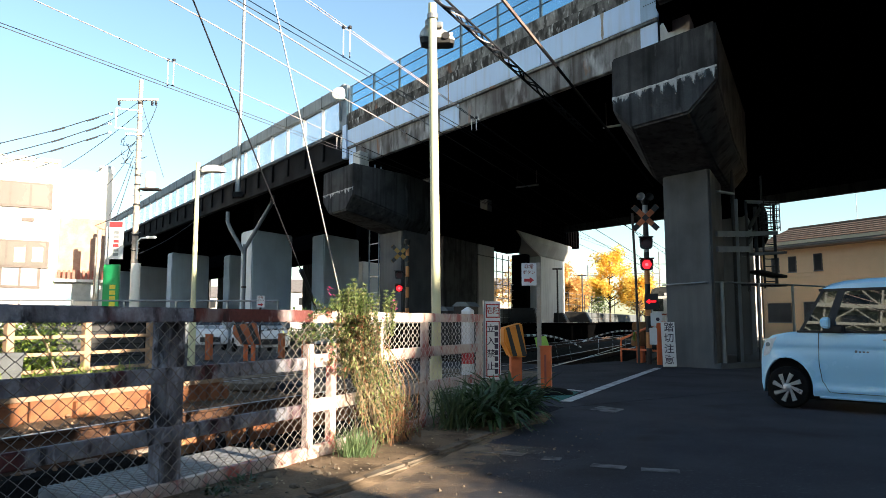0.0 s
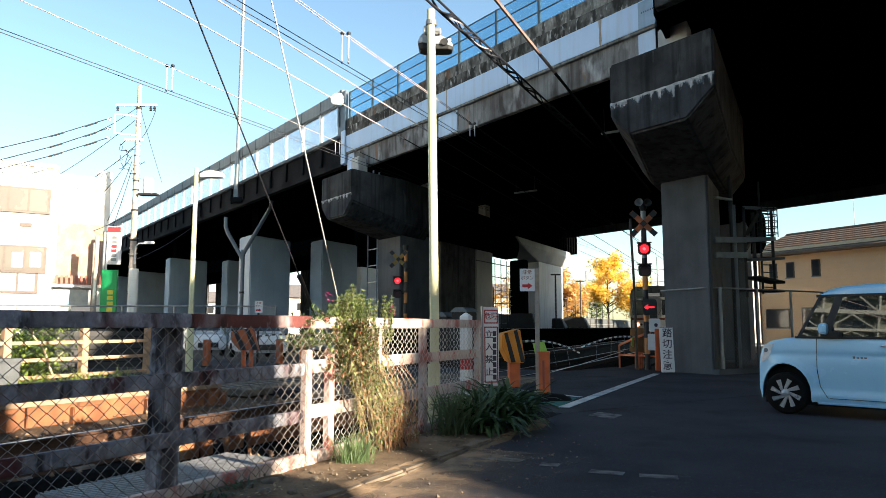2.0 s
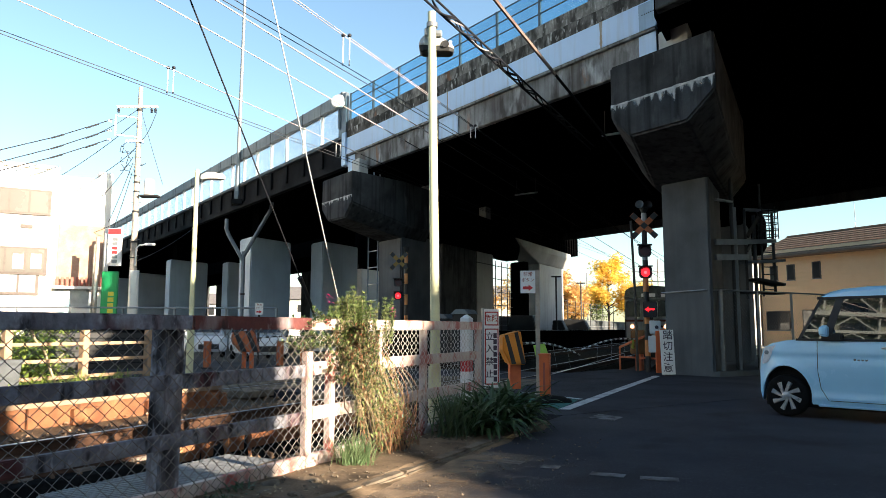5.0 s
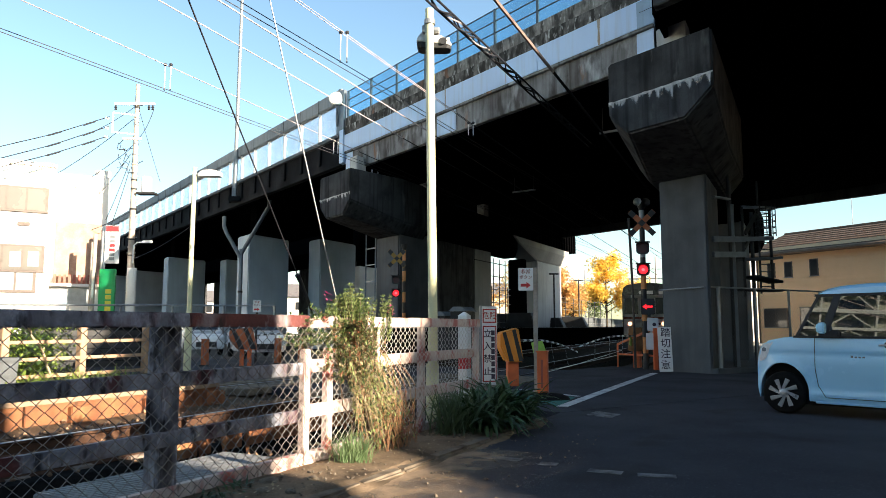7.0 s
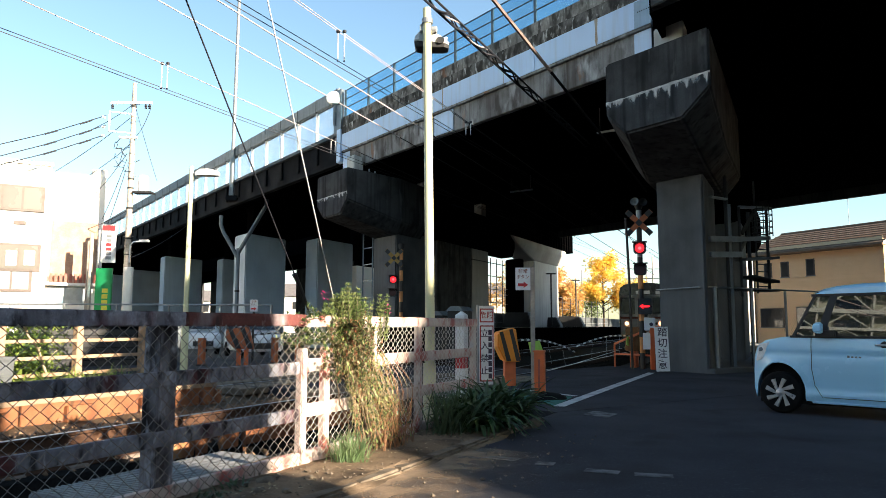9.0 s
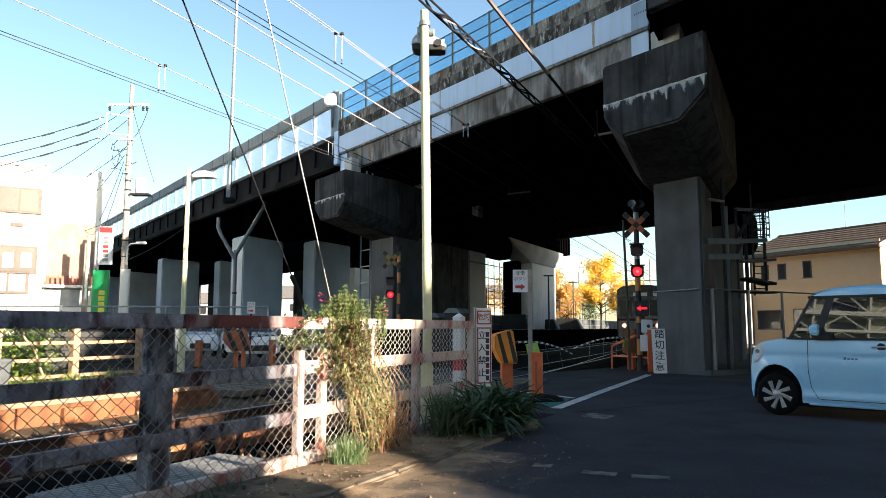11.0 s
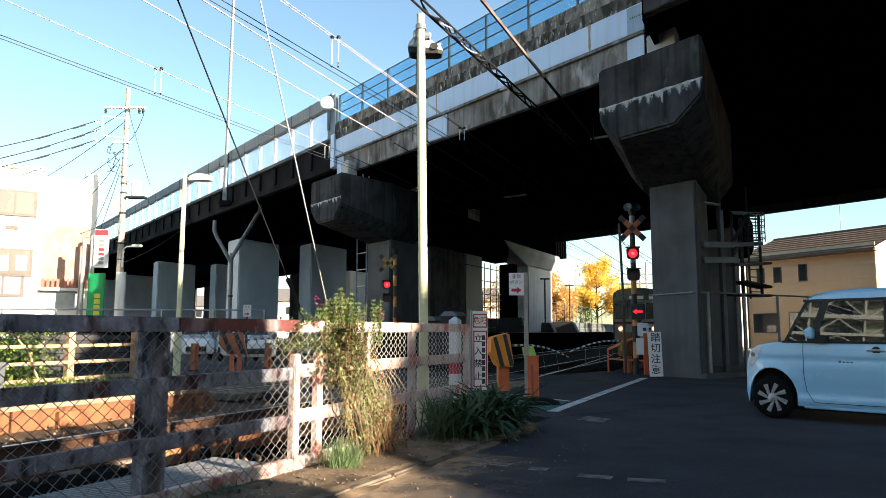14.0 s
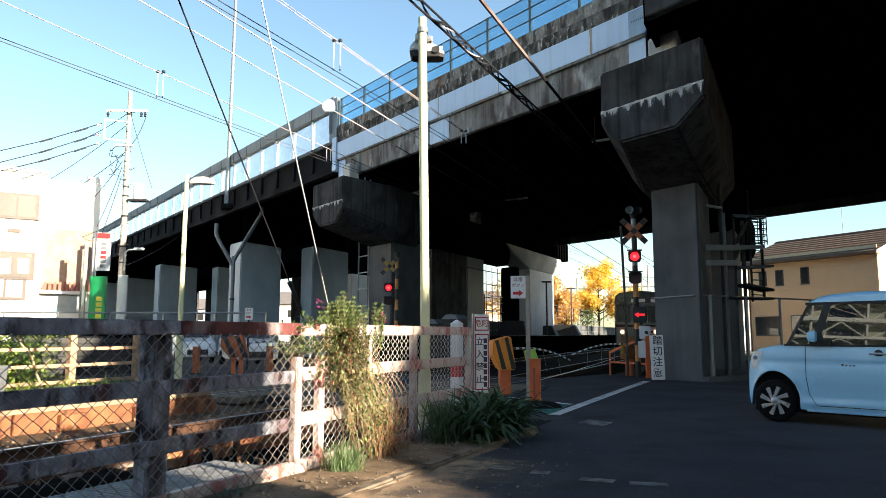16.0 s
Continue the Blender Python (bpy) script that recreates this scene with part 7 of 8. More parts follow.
for i, (x, z) in enumerate(((-5.6, 4.95), (-4.6, 5.0), (-7.2, 4.9))):
    part("window_poster", Shape().box(x, -0.064, z, x + 0.6, -0.06, z + 0.95), "white", bd)
for i in range(10):
    part("balcony_bar", Shape().box(-3.1 + i * 0.29, 0.2, 3.95, -3.1 + i * 0.29 + 0.17, 0.26, 4.55), "brown_ink", bd)
part("balcony_slab", Shape().box(-3.3, 0.1, 3.77, -0.1, 0.7, 3.95), "plaster", bd)
part("garage_panel", Shape().box(-3.2, 0.60, 2.55, -0.6, 0.69, 3.72), "steel_grey", bd)
part("vent", Shape().box(-5.3, -0.1, 7.6, -4.6, 0.0, 7.85), "frame_dark", bd, bevel=0.02)
part("roof_tank", Shape().lathe([(0.001, 0), (0.5, 0), (0.5, 0.5), (0.001, 0.6)], 12, Matrix.Translation((-0.4, 1.2, 11.4))), "plaster", bd)
k = Shape().box(-9.0, -3.2, -0.3, 0.4, -3.0, 1.9, bd_at)
tagged(part("yard_wall", k, "plaster"), "white rendered yard wall before the building", "wall", kind="structure")

t = thing("utility_pole", "pale concrete utility pole with crossarms, transformer and many cables", "utility pole", Matrix.Translation((-20.05, 46, 0)))
part("pole", Shape().tube([(0, 0, -0.4), (-0.1, 0, 17.2)], 0.24, 16, 0.13), "pole", t, smooth=True)
rng = random.Random(15)
for i in range(22):
    z = 2.5 + i * 0.62 + rng.uniform(-0.15, 0.15)
    part("band", Shape().tube([(-0.1 * z / 17, 0, z), (-0.1 * z / 17, 0, z + rng.uniform(0.05, 0.16))], 0.245 - 0.006 * z + rng.uniform(0.01, 0.035), 12), rng.choice(("steel_grey", "pole", "steel_dark")), t)
    if i % 2:
        part("step_bolt", Shape().tube([(-0.32, -0.05, z + 0.2), (0.30, -0.05, z + 0.2)], 0.02, 5), "steel_grey", t)
part("casing", Shape().tube([(0.12, -0.1, -0.4), (0.12, -0.1, 4.9)], 0.30, 14), "plaster", t, smooth=True)
for z, x0, x1 in ((15.75, -1.55, 1.15), (13.4, -0.9, 0.3)):
    part("crossarm", Shape().box(x0, -0.2, z, x1, -0.06, z + 0.14), "white", t)
for i, x in enumerate((-1.45, 0.75, 1.0)):
    part("insulator", Shape().lathe([(0.001, 0), (0.09, 0.03), (0.06, 0.12), (0.1, 0.18), (0.06, 0.3), (0.001, 0.34)], 10, Matrix.Translation((x, -0.13, 15.4 if i != 0 else 15.4))), "wire_black", t)
for z, l in ((15.05, 1.5), (13.75, 1.5)):
    part("outrigger", Shape().bar((0, -0.1, z), (-l, -0.35, z + 0.1), 0.08, 0.08), "white", t)
part("outrigger_end", Shape().bar((-1.5, -0.35, 13.8), (-1.5, -0.35, 15.2), 0.08, 0.08, (0, 1, 0)), "white", t)
for z in (14.75, 14.1, 13.5):
    part("line_insulator", Shape().lathe([(0.001, 0), (0.1, 0.05), (0.05, 0.12), (0.1, 0.2), (0.001, 0.3)], 10, Matrix.Translation((-1.75, -0.35, z)) @ Matrix.Rotation(radians(-80), 4, "Y")), "insulator", t)
part("transformer", Shape().lathe([(0.001, 0), (0.3, 0), (0.32, 0.05), (0.32, 0.95), (0.26, 1.05), (0.001, 1.1)], 18, Matrix.Translation((0.72, 0.1, 9.9))), "white", t, smooth=True)
part("transformer_shelf", Shape().box(0.2, -0.3, 9.75, 1.4, 0.4, 9.86), "steel_dark", t)
rng = random.Random(5)
for i in range(14):
    p = Vector((rng.uniform(-1.0, -0.1), rng.uniform(-0.3, 0.1), rng.uniform(11.6, 13.2)))
    q = p + Vector((rng.uniform(-0.5, 0.6), 0, rng.uniform(-0.7, 0.5)))
    part("cable_loop", Shape().tube([p, (p + q) / 2 + Vector((rng.uniform(-0.3, 0.1), 0, -0.2)), q], 0.025, 5), "wire_black", t)
part("lamp_arm", Shape().tube([(0.15, -0.15, 5.2), (0.2, -0.18, 6.35), (0.4, -0.18, 6.55), (1.3, -0.18, 6.6)], 0.05, 8), "white", t, smooth=True)
part("lamp_head", Shape().box(0.75, -0.3, 6.52, 1.4, -0.06, 6.68), "white", t, bevel=0.04)

LINES = [((-21.8, 45.7, 14.9), (-50, 30, 11.6), 3.6, 0.03), ((-21.8, 45.7, 14.25), (-50, 30, 10.4), 3.6, 0.03), ((-21.8, 45.7, 13.6), (-50, 30, 9.6), 3.4, 0.03),
         ((-20.3, 45.9, 15.6), (-22.7, 45.8, 14.0), 0.1, 0.02), ((-20.3, 45.9, 14.8), (-30, 48, 9.6), 0.5, 0.02), ((-20.4, 45.9, 12.8), (-29, 49, 9.0), 0.4, 0.02),
         ((-20.4, 45.9, 12.4), (-25, 49.5, 9.5), 0.3, 0.02), ((-20.4, 45.9, 12.0), (-24, 49.5, 7.5), 0.3, 0.02), ((-20.4, 45.9, 11.4), (-23.5, 49, 6.3), 0.3, 0.02),
         ((-20.1, 45.9, 15.9), (-18.8, 47, 10.8), 0.1, 0.015), ((-19.0, 45.9, 15.4), (-20.0, 46, 13.5), 0.3, 0.02), ((-20.2, 45.9, 8.6), (-27, 50, 7.4), 0.3, 0.02),
         ((-19.8, 45.8, 5.5), (-17.6, 50, 8.3), 0.2, 0.02)]
for p, q, sag, r in LINES:
    wire("power_line", "dark overhead power line at the utility pole", p, q, r, "wire_black", sag, (0, 0), 10, "power lines")
k = Shape()
for i, (p, q, sag, r) in enumerate(LINES[:3]):
    for f in (0.025, 0.085, 0.19):
        a, b = Vector(p).lerp(Vector(q), f), Vector(p).lerp(Vector(q), f + 0.022)
        g = f + 0.022
        k.tube([a - Vector((0, 0, sag * 4 * f * (1 - f))), b - Vector((0, 0, sag * 4 * g * (1 - g)))], 0.055, 8)
tagged(part("line_sleeve", k, "wire_black", smooth=True), "thick black insulating sleeves on the power lines", "sleeve", kind="stuff")

t = thing("shop_sign", "upright white shop sign with a red head and faded print", "sign", facing(-21.6, 46.6, 0, -20))
part("panel", Shape().box(-0.45, -0.1, 5.25, 0.45, 0.1, 7.75), "white", t, bevel=0.02)
part("red_head", Shape().box(-0.42, -0.106, 7.35, 0.40, -0.1, 7.72), "red_paint", t)
for i in range(6):
    part("print_bar", Shape().box(-0.15, -0.106, 5.45 + i * 0.29, 0.2, -0.1, 5.66 + i * 0.29), "red_paint" if i in (2, 3) else "steel_grey", t)
part("post", Shape().tube([(-0.62, 0, -0.3), (-0.62, 0, 7.4)], 0.07, 8), "steel_grey", t)
t = thing("green_sign", "tall green sign board with yellow lettering bars", "sign", facing(-21.0, 44.9, 0, -25))
part("panel", Shape().box(-0.5, -0.12, 1.4, 0.5, 0.12, 4.75), "green_sign", t, bevel=0.03)
for i in range(5):
    part("print_bar", Shape().box(-0.05, -0.126, 1.75 + i * 0.36, 0.32, -0.12, 2.02 + i * 0.36), "sign_yellow", t)
part("post", Shape().tube([(0.1, 0.0, -0.3), (0.1, 0, 1.5)], 0.08, 8), "steel_grey", t)
for x, y, h, r in ((-22.1, 45.3, 7.0, 0.13), (-22.6, 46.0, 6.6, 0.09)):
    tagged(part("sign_pole", Shape().tube([(x, y, -0.3), (x, y, h)], r, 10), "pole", smooth=True), "weathered upright pole beside the shop sign", "pole", "poles beside the shop")

# handrail along the far lane
t = thing("lane_handrail", "thin steel handrail along the lane beyond the tracks", "handrail")
for i in range(7):
    p = Vector((-21.5 + i * 2.3, 32.0 + i * 0.2, 0))
    part("post", Shape().tube([p + Vector((0, 0, -0.3)), p + Vector((0, 0, 2.12))], 0.05, 6), "steel_grey", t)
for z in (2.12, 1.6):
    part("rail", Shape().tube([(-21.5, 32.0, z), (-7.7, 33.2, z)], 0.045, 6), "steel_grey", t)

# beige rail fence and hedge past the tracks
bf = thing("rail_fence", "beige wooden rail fence in the sun beyond the tracks", "fence")
for i in range(20):
    s = -26.42 + i * 1.8
    part("post", Shape().box(-0.08, -0.08, -0.35, 0.08, 0.08, 1.3, Matrix.Translation(tr(-11.1, s)) @ Matrix.Rotation(radians(TRACK_TURN), 4, "Z")), "beige", bf, bevel=0.01)
for z in (0.10, 0.47, 0.84, 1.2):
    part("rail", Shape().bar(tr(-11.05, -28, z), tr(-11.05, 7.8, z), 0.05, 0.075), "beige", bf, bevel=0.008)
hg = Shape()
rng = random.Random(9)
for i in range(9000):
    o, s, z = rng.uniform(-13.2, -11.7), rng.uniform(1.5, 6.2), rng.uniform(-0.2, 1.25)
    if rng.random() < 0.3:
        o = -11.7 + rng.uniform(-0.1, 0.1)
    p = tr(o, s, z + 0.12 * noise.noise(Vector((s * 2, o * 2, 1))))
    hg.leaf(p, Vector((rng.uniform(-1, 1), rng.uniform(-1, 1), rng.uniform(-0.5, 1))), rng.uniform(0.06, 0.12), rng.uniform(0.04, 0.07))
for i in range(14000):
    p = tr(rng.uniform(-13.2, -11.7), rng.uniform(-26, -1.0), rng.uniform(-0.2, 2.0))
    hg.leaf(p, Vector((rng.uniform(-1, 1), rng.uniform(-1, 1), rng.uniform(-0.5, 1))), rng.uniform(0.09, 0.17), rng.uniform(0.06, 0.09))
tub = thing("storage_tub", "grey plastic tub standing before the beige fence", "tub", Matrix.Translation(tr(-10.72, 3.86, -0.25)) @ Matrix.Rotation(radians(TRACK_TURN), 4, "Z"))
part("body", Shape().loft([[(-0.2, -0.25, 0), (0.2, -0.25, 0), (0.2, 0.25, 0), (-0.2, 0.25, 0)], [(-0.24, -0.29, 0.74), (0.24, -0.29, 0.74), (0.24, 0.29, 0.74), (-0.24, 0.29, 0.74)]]), "concrete", tub, bevel=0.02)
part("rim", Shape().box(-0.27, -0.32, 0.72, 0.27, 0.32, 0.80), "concrete", tub, bevel=0.015)
k = Shape()
k.tube([tr(-11.35, 4.78, 1.30), tr(-11.4, 4.98, 0.95), tr(-11.3, 5.17, 0.65), tr(-11.38, 5.34, 0.34), tr(-11.35, 5.56, -0.2)], 0.022, 6, 0.03)
for a, b in ((1.02, -0.25), (0.62, 0.35), (0.3, 0.3)):
    k.tube([tr(-11.36, 4.94 + (1.02 - a) * 0.55, a), tr(-11.3, 4.94 + (1.02 - a) * 0.55 + b * 0.5, a + 0.2), tr(-11.32, 4.94 + (1.02 - a) * 0.55 + b, a + 0.32)], 0.012, 5)
tagged(part("bare_branch", k, "dry", smooth=True), "bare pale branch leaning before the hedge", "branch")
hob = tagged(part("hedge", hg, "hedge", fix=False), "clipped sunlit green hedge behind the beige fence", "hedge")
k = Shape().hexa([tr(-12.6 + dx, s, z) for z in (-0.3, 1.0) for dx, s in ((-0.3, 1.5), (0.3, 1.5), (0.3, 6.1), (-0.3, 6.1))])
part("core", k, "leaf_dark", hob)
tuft("weed_strip", "sunlit weeds along the beige fence", [(tr(-10.7, s, -0.2), 1.0) for s in (1.5, 2.6, 3.6, 4.6, 5.6, 6.6)], 60, 0.5, 0.02, "hedge", 0.5, 51)
t = thing("trackside_cabinet", "grey concrete trackside equipment cabinet", "cabinet", Matrix.Translation(tr(-8.9, 1.9, -0.15)) @ Matrix.Rotation(radians(TRACK_TURN), 4, "Z"))
part("body", Shape().box(-0.4, -0.35, -0.2, 0.4, 0.35, 0.72), "concrete", t, bevel=0.02)
part("lid", Shape().box(-0.46, -0.41, 0.72, 0.46, 0.41, 0.80), "concrete", t, bevel=0.02)
t = thing("storage_shed", "grey shuttered shed behind the beige fence", "shed", Matrix.Translation((-10.6, 21.3, 0)) @ Matrix.Rotation(radians(30), 4, "Z"))
part("wall", Shape().box(-1.6, -0.6, -0.3, 1.6, 0.8, 1.15), "fascia", t, bevel=0.02)
for i in range(6):
    part("shutter_slat", Shape().box(-1.5, -0.62, 0.0 + i * 0.18, 1.5, -0.6, 0.16 + i * 0.18), "steel_dark", t)
part("roof", Shape().box(-1.7, -0.7, 1.15, 1.7, 0.9, 1.22), "steel_dark", t)


def far_car(x, y, turn, material, label):
    t = thing("parked_car", label, "car", Matrix.Translation((x, y, 0)) @ Matrix.Rotation(radians(turn), 4, "Z"), group="cars beyond the crossing")
    part("body", Shape().prism([(-1.7, 0.25), (1.65, 0.25), (1.7, 0.6), (1.55, 0.85), (0.95, 0.98), (-1.65, 1.0)], -0.73, 0.73), material, t, bevel=0.06, smooth=True)
    part("roof", Shape().loft([[(0.95, -0.68, 0.97), (0.95, 0.68, 0.97), (-1.62, 0.68, 0.97), (-1.62, -0.68, 0.97)], [(0.35, -0.58, 1.55), (0.35, 0.58, 1.55), (-1.5, 0.58, 1.55), (-1.5, -0.58, 1.55)], [(0.2, -0.52, 1.62), (0.2, 0.52, 1.62), (-1.4, 0.52, 1.62), (-1.4, -0.52, 1.62)]]), material, t, smooth=True)
    part("windscreen", Shape().add([(0.94, -0.62, 1.02), (0.94, 0.62, 1.02), (0.42, 0.55, 1.52), (0.42, -0.55, 1.52)], [(0, 1, 2, 3)]), "window_dark", t, fix=False, at=Matrix.Translation((0.02, 0, 0.012)))
    for sg in (1, -1):
        part("side_window", Shape().add([(0.75, sg * 0.69, 1.02), (0.3, sg * 0.6, 1.5), (-1.3, sg * 0.6, 1.5), (-1.45, sg * 0.69, 1.02)], [(0, 1, 2, 3)]), "window_dark", t, fix=False, at=Matrix.Translation((0, sg * 0.006, 0)))
        part("headlight", Shape().box(1.52, sg * 0.58 - 0.13, 0.62, 1.70, sg * 0.58 + 0.13, 0.80), "headlight", t, bevel=0.03)
        for x0 in (1.1, -1.15):
            part("wheel", Shape().lathe([(0.001, -0.08), (0.17, -0.08), (0.28, -0.06), (0.28, 0.06), (0.17, 0.08), (0.001, 0.08)], 20, Matrix.Translation((x0, sg * 0.68, 0.28)) @ Matrix.Rotation(radians(90), 4, "X")), "tyre", t, smooth=True)
    part("grille", Shape().box(1.66, -0.4, 0.35, 1.71, 0.4, 0.55), "car_dark", t)
    return t


far_car(-7.0, 27.2, -62, "car_white", "white small car waiting beyond the crossing")
far_car(-10.2, 30.2, -60, "car_white", "white van-like car waiting beyond the crossing")

# drain pipes on the pale pillar, and the tall mast on the barrier
dp = thing("drain_pipes", "grey forked drain pipes on the pale pillar", "pipe")
part("riser", Shape().tube([(-12.25, 43.6, 0), (-12.25, 43.6, 5.9)], 0.12, 12), "steel_blue", dp, smooth=True)
part("branch", Shape().tube([(-12.25, 43.6, 5.6), (-10.7, 42.9, 8.0), (-10.4, 42.7, 8.4), (-10.35, 42.7, 9.0)], 0.12, 12), "steel_blue", dp, smooth=True)
part("branch", Shape().tube([(-12.25, 43.6, 5.3), (-13.15, 43.4, 6.9), (-13.3, 43.4, 7.3), (-13.3, 43.4, 7.9)], 0.12, 12), "steel_blue", dp, smooth=True)
part("pipe_clip", Shape().tube([(-12.25, 43.6, 3.2), (-12.25, 43.6, 3.32)], 0.15, 12), "steel_dark", dp)
ms = thing("lighting_mast", "tall thin pale mast standing on the barrier", "mast", Matrix.Translation((-12.35, 42.1, 9.4)))
part("mast", Shape().tube([(0, 0, 0), (0.02, 0, 2.6), (0.1, 0, 14)], 0.15, 12, 0.09), "steel_grey", ms, smooth=True)
part("base", Shape().box(-0.13, -0.13, -0.5, 0.13, 0.13, 0.3), "steel_blue", ms, bevel=0.03)
part("bracket_box", Shape().box(-0.3, -0.2, -0.8, 0.4, 0.5, -0.5), "fascia", ms, bevel=0.03)
fl = thing("flood_light", "white rounded floodlight on the joint of the barrier", "floodlight", Matrix.Translation(ov(17.1, -0.2, 11.35)))
part("shell", Shape().lathe([(0.001, -0.26), (0.2, -0.2), (0.34, 0), (0.34, 0.12), (0.16, 0.26), (0.001, 0.3)], 18, Matrix.Rotation(radians(70), 4, "X")), "white", fl, smooth=True)
part("stem", Shape().tube([(0, 0.1, -0.3), (0, 0.15, -1.2)], 0.05, 8), "steel_blue", fl)

# climbing rungs at the second pier
for a, b0, z0, z1, width, gap in ((16.6, 1.9, 0.0, 5.5, 0.86, 0.75), (14.30, 0.2, 6.6, 7.7, 0.45, 0.40)):
    t = thing("rung_ladder", "dark steel rung ladder fixed to the pier", "ladder", group="pier ladders")
    way = Vector((-width, 0)) if width > 0.6 else Vector((0, width))
    for d in (0.0, 1.0):
        part("side_rail", Shape().bar(ov(a + d * way.x, b0 + d * way.y, z0), ov(a + d * way.x, b0 + d * way.y, z1), 0.06, 0.06, (0, 1, 0)), "steel_blue", t)
    for i in range(int((z1 - z0) / gap)):
        z = z0 + 0.2 + i * gap
        part("rung", Shape().bar(ov(a, b0, z), ov(a + way.x, b0 + way.y, z), 0.045, 0.045), "steel_blue", t)

# steel lattice door in the second pier's opening, and small boxes under the deck
t = thing("lattice_screen", "dark steel lattice screen between two pillars", "screen")
for i in range(4):
    p = ov(15.4, 13.95 + i * 0.95, 0)
    part("upright", Shape().bar(p, p + Vector((0, 0, 5.3)), 0.05, 0.05, (0, 1, 0)), "steel_dark", t)
for z in (0.4, 1.6, 2.6, 3.4, 4.2, 4.9):
    part("crossbar", Shape().bar(ov(15.4 if z < 4.5 else 14.9, 11.4 if z > 4.5 else 13.8, z), ov(15.4 if z < 4.5 else 14.9, 16.6, z), 0.045, 0.045), "steel_dark", t)
for a, b, z, w in ((10.0, 1.2, 1.56, 0.30), (8.55, 0.9, 1.70, 0.30)):
    t = thing("relay_cabinet", "grey relay cabinet with a pitched lid beyond the tracks", "cabinet", Matrix.Translation(ov(a, b, 0)) @ Matrix.Rotation(radians(TRACK_TURN), 4, "Z"), group="relay cabinets")
    part("body", Shape().box(-w, -0.4, -0.3, w, 0.4, z), "steel_dark", t, bevel=0.02)
    part("lid", Shape().prism([(-w - 0.05, z), (w + 0.05, z), (w * 0.5, z + 0.16), (-w * 0.5, z + 0.16)], -0.45, 0.45), "steel_blue", t)
for i, (a, b, z) in enumerate(((9.5, 9, 7.55), (2.0, 3.0, 7.3))):
    t = thing("tube_light", "unlit tube light hanging under the deck", "light", Matrix.Translation(ov(a, b, z)) @ Matrix.Rotation(radians(-35), 4, "Z"), group="lights under the deck")
    part("tube", Shape().tube([(-0.6, 0, 0), (0.6, 0, 0)], 0.04, 8), "steel_grey", t)
    for x in (-0.5, 0.5):
        part("hanger", Shape().tube([(x, 0, 0), (x, 0, 0.8)], 0.012, 5), "steel_dark", t)

# ================= station platform, far wall, trees =================
pf = thing("station_platform", "low concrete station platform in the shade", "platform", kind="structure")
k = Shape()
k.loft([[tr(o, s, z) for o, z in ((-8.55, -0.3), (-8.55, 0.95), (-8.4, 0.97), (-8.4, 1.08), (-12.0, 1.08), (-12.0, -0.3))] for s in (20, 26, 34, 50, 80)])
# the slab is near-black: grime and shade are put into its colour
part("slab", k, "shade_black", pf)
part("edge_strip", Shape().loft([[tr(o, s, z) for o, z in ((-8.4, 1.083), (-8.75, 1.083), (-8.75, 1.09), (-8.4, 1.09))] for s in (20, 26, 34, 50, 80)]), "paint_line", pf)
for s, h in ((44, 5.0), (52, 5.0)):
    t = thing("platform_light", "thin dark lamp post on the station platform", "lamp post", Matrix.Translation(tr(-10.0, s, 1.08)), group="platform lamp posts")
    part("pole", Shape().tube([(0, 0, -0.05), (0, 0, h - 1.2)], 0.055, 8), "steel_dark", t, smooth=True)
    part("lamp_head", Shape().box(-0.35, -0.1, h - 1.28, 0.35, 0.1, h - 1.18), "steel_dark", t, bevel=0.03)
pfence = thing("platform_fence", "thin wire fence along the back of the platform", "fence")
for i in range(16):
    p = tr(-12.0, 30 + i * 3.2, 1.05)
    part("post", Shape().tube([p, p + Vector((0, 0, 2.6))], 0.035, 6), "steel_dark", pfence)
for z in (1.4, 2.0, 2.6, 3.2, 3.6):
    part("strand", Shape().tube([tr(-12.0, 30, z), tr(-12.0, 78, z)], 0.014, 5), "steel_grey", pfence)
k = Shape()
k.loft([[tr(o, s, z) for o, z in ((-13.4, -0.3), (-13.4, 2.05), (-13.7, 2.05), (-13.7, -0.3))] for s in (34, 60, 110)])
tagged(part("boundary_wall", k, "concrete"), "pale sunlit concrete boundary wall behind the platform", "wall", kind="structure")
# sheeted planters seen dark before the wall
for i, (s, w, h) in enumerate(((39, 1.0, 0.95), (45.5, 1.3, 0.7), (52, 1.6, 0.85))):
    t = thing("covered_crate", "dark sheeted crate on the station platform", "crate", Matrix.Translation(tr(-10.9, s, 1.08)) @ Matrix.Rotation(radians(-24), 4, "Z"), group="covered crates on the platform")
    part("cover", Shape().loft([[(-w, -0.5, 0), (w, -0.5, 0), (w, 0.5, 0), (-w, 0.5, 0)], [(-w * 0.72, -0.35, h), (w * 0.72, -0.35, h), (w * 0.72, 0.35, h), (-w * 0.72, 0.35, h)]]), "steel_dark", t, bevel=0.05)


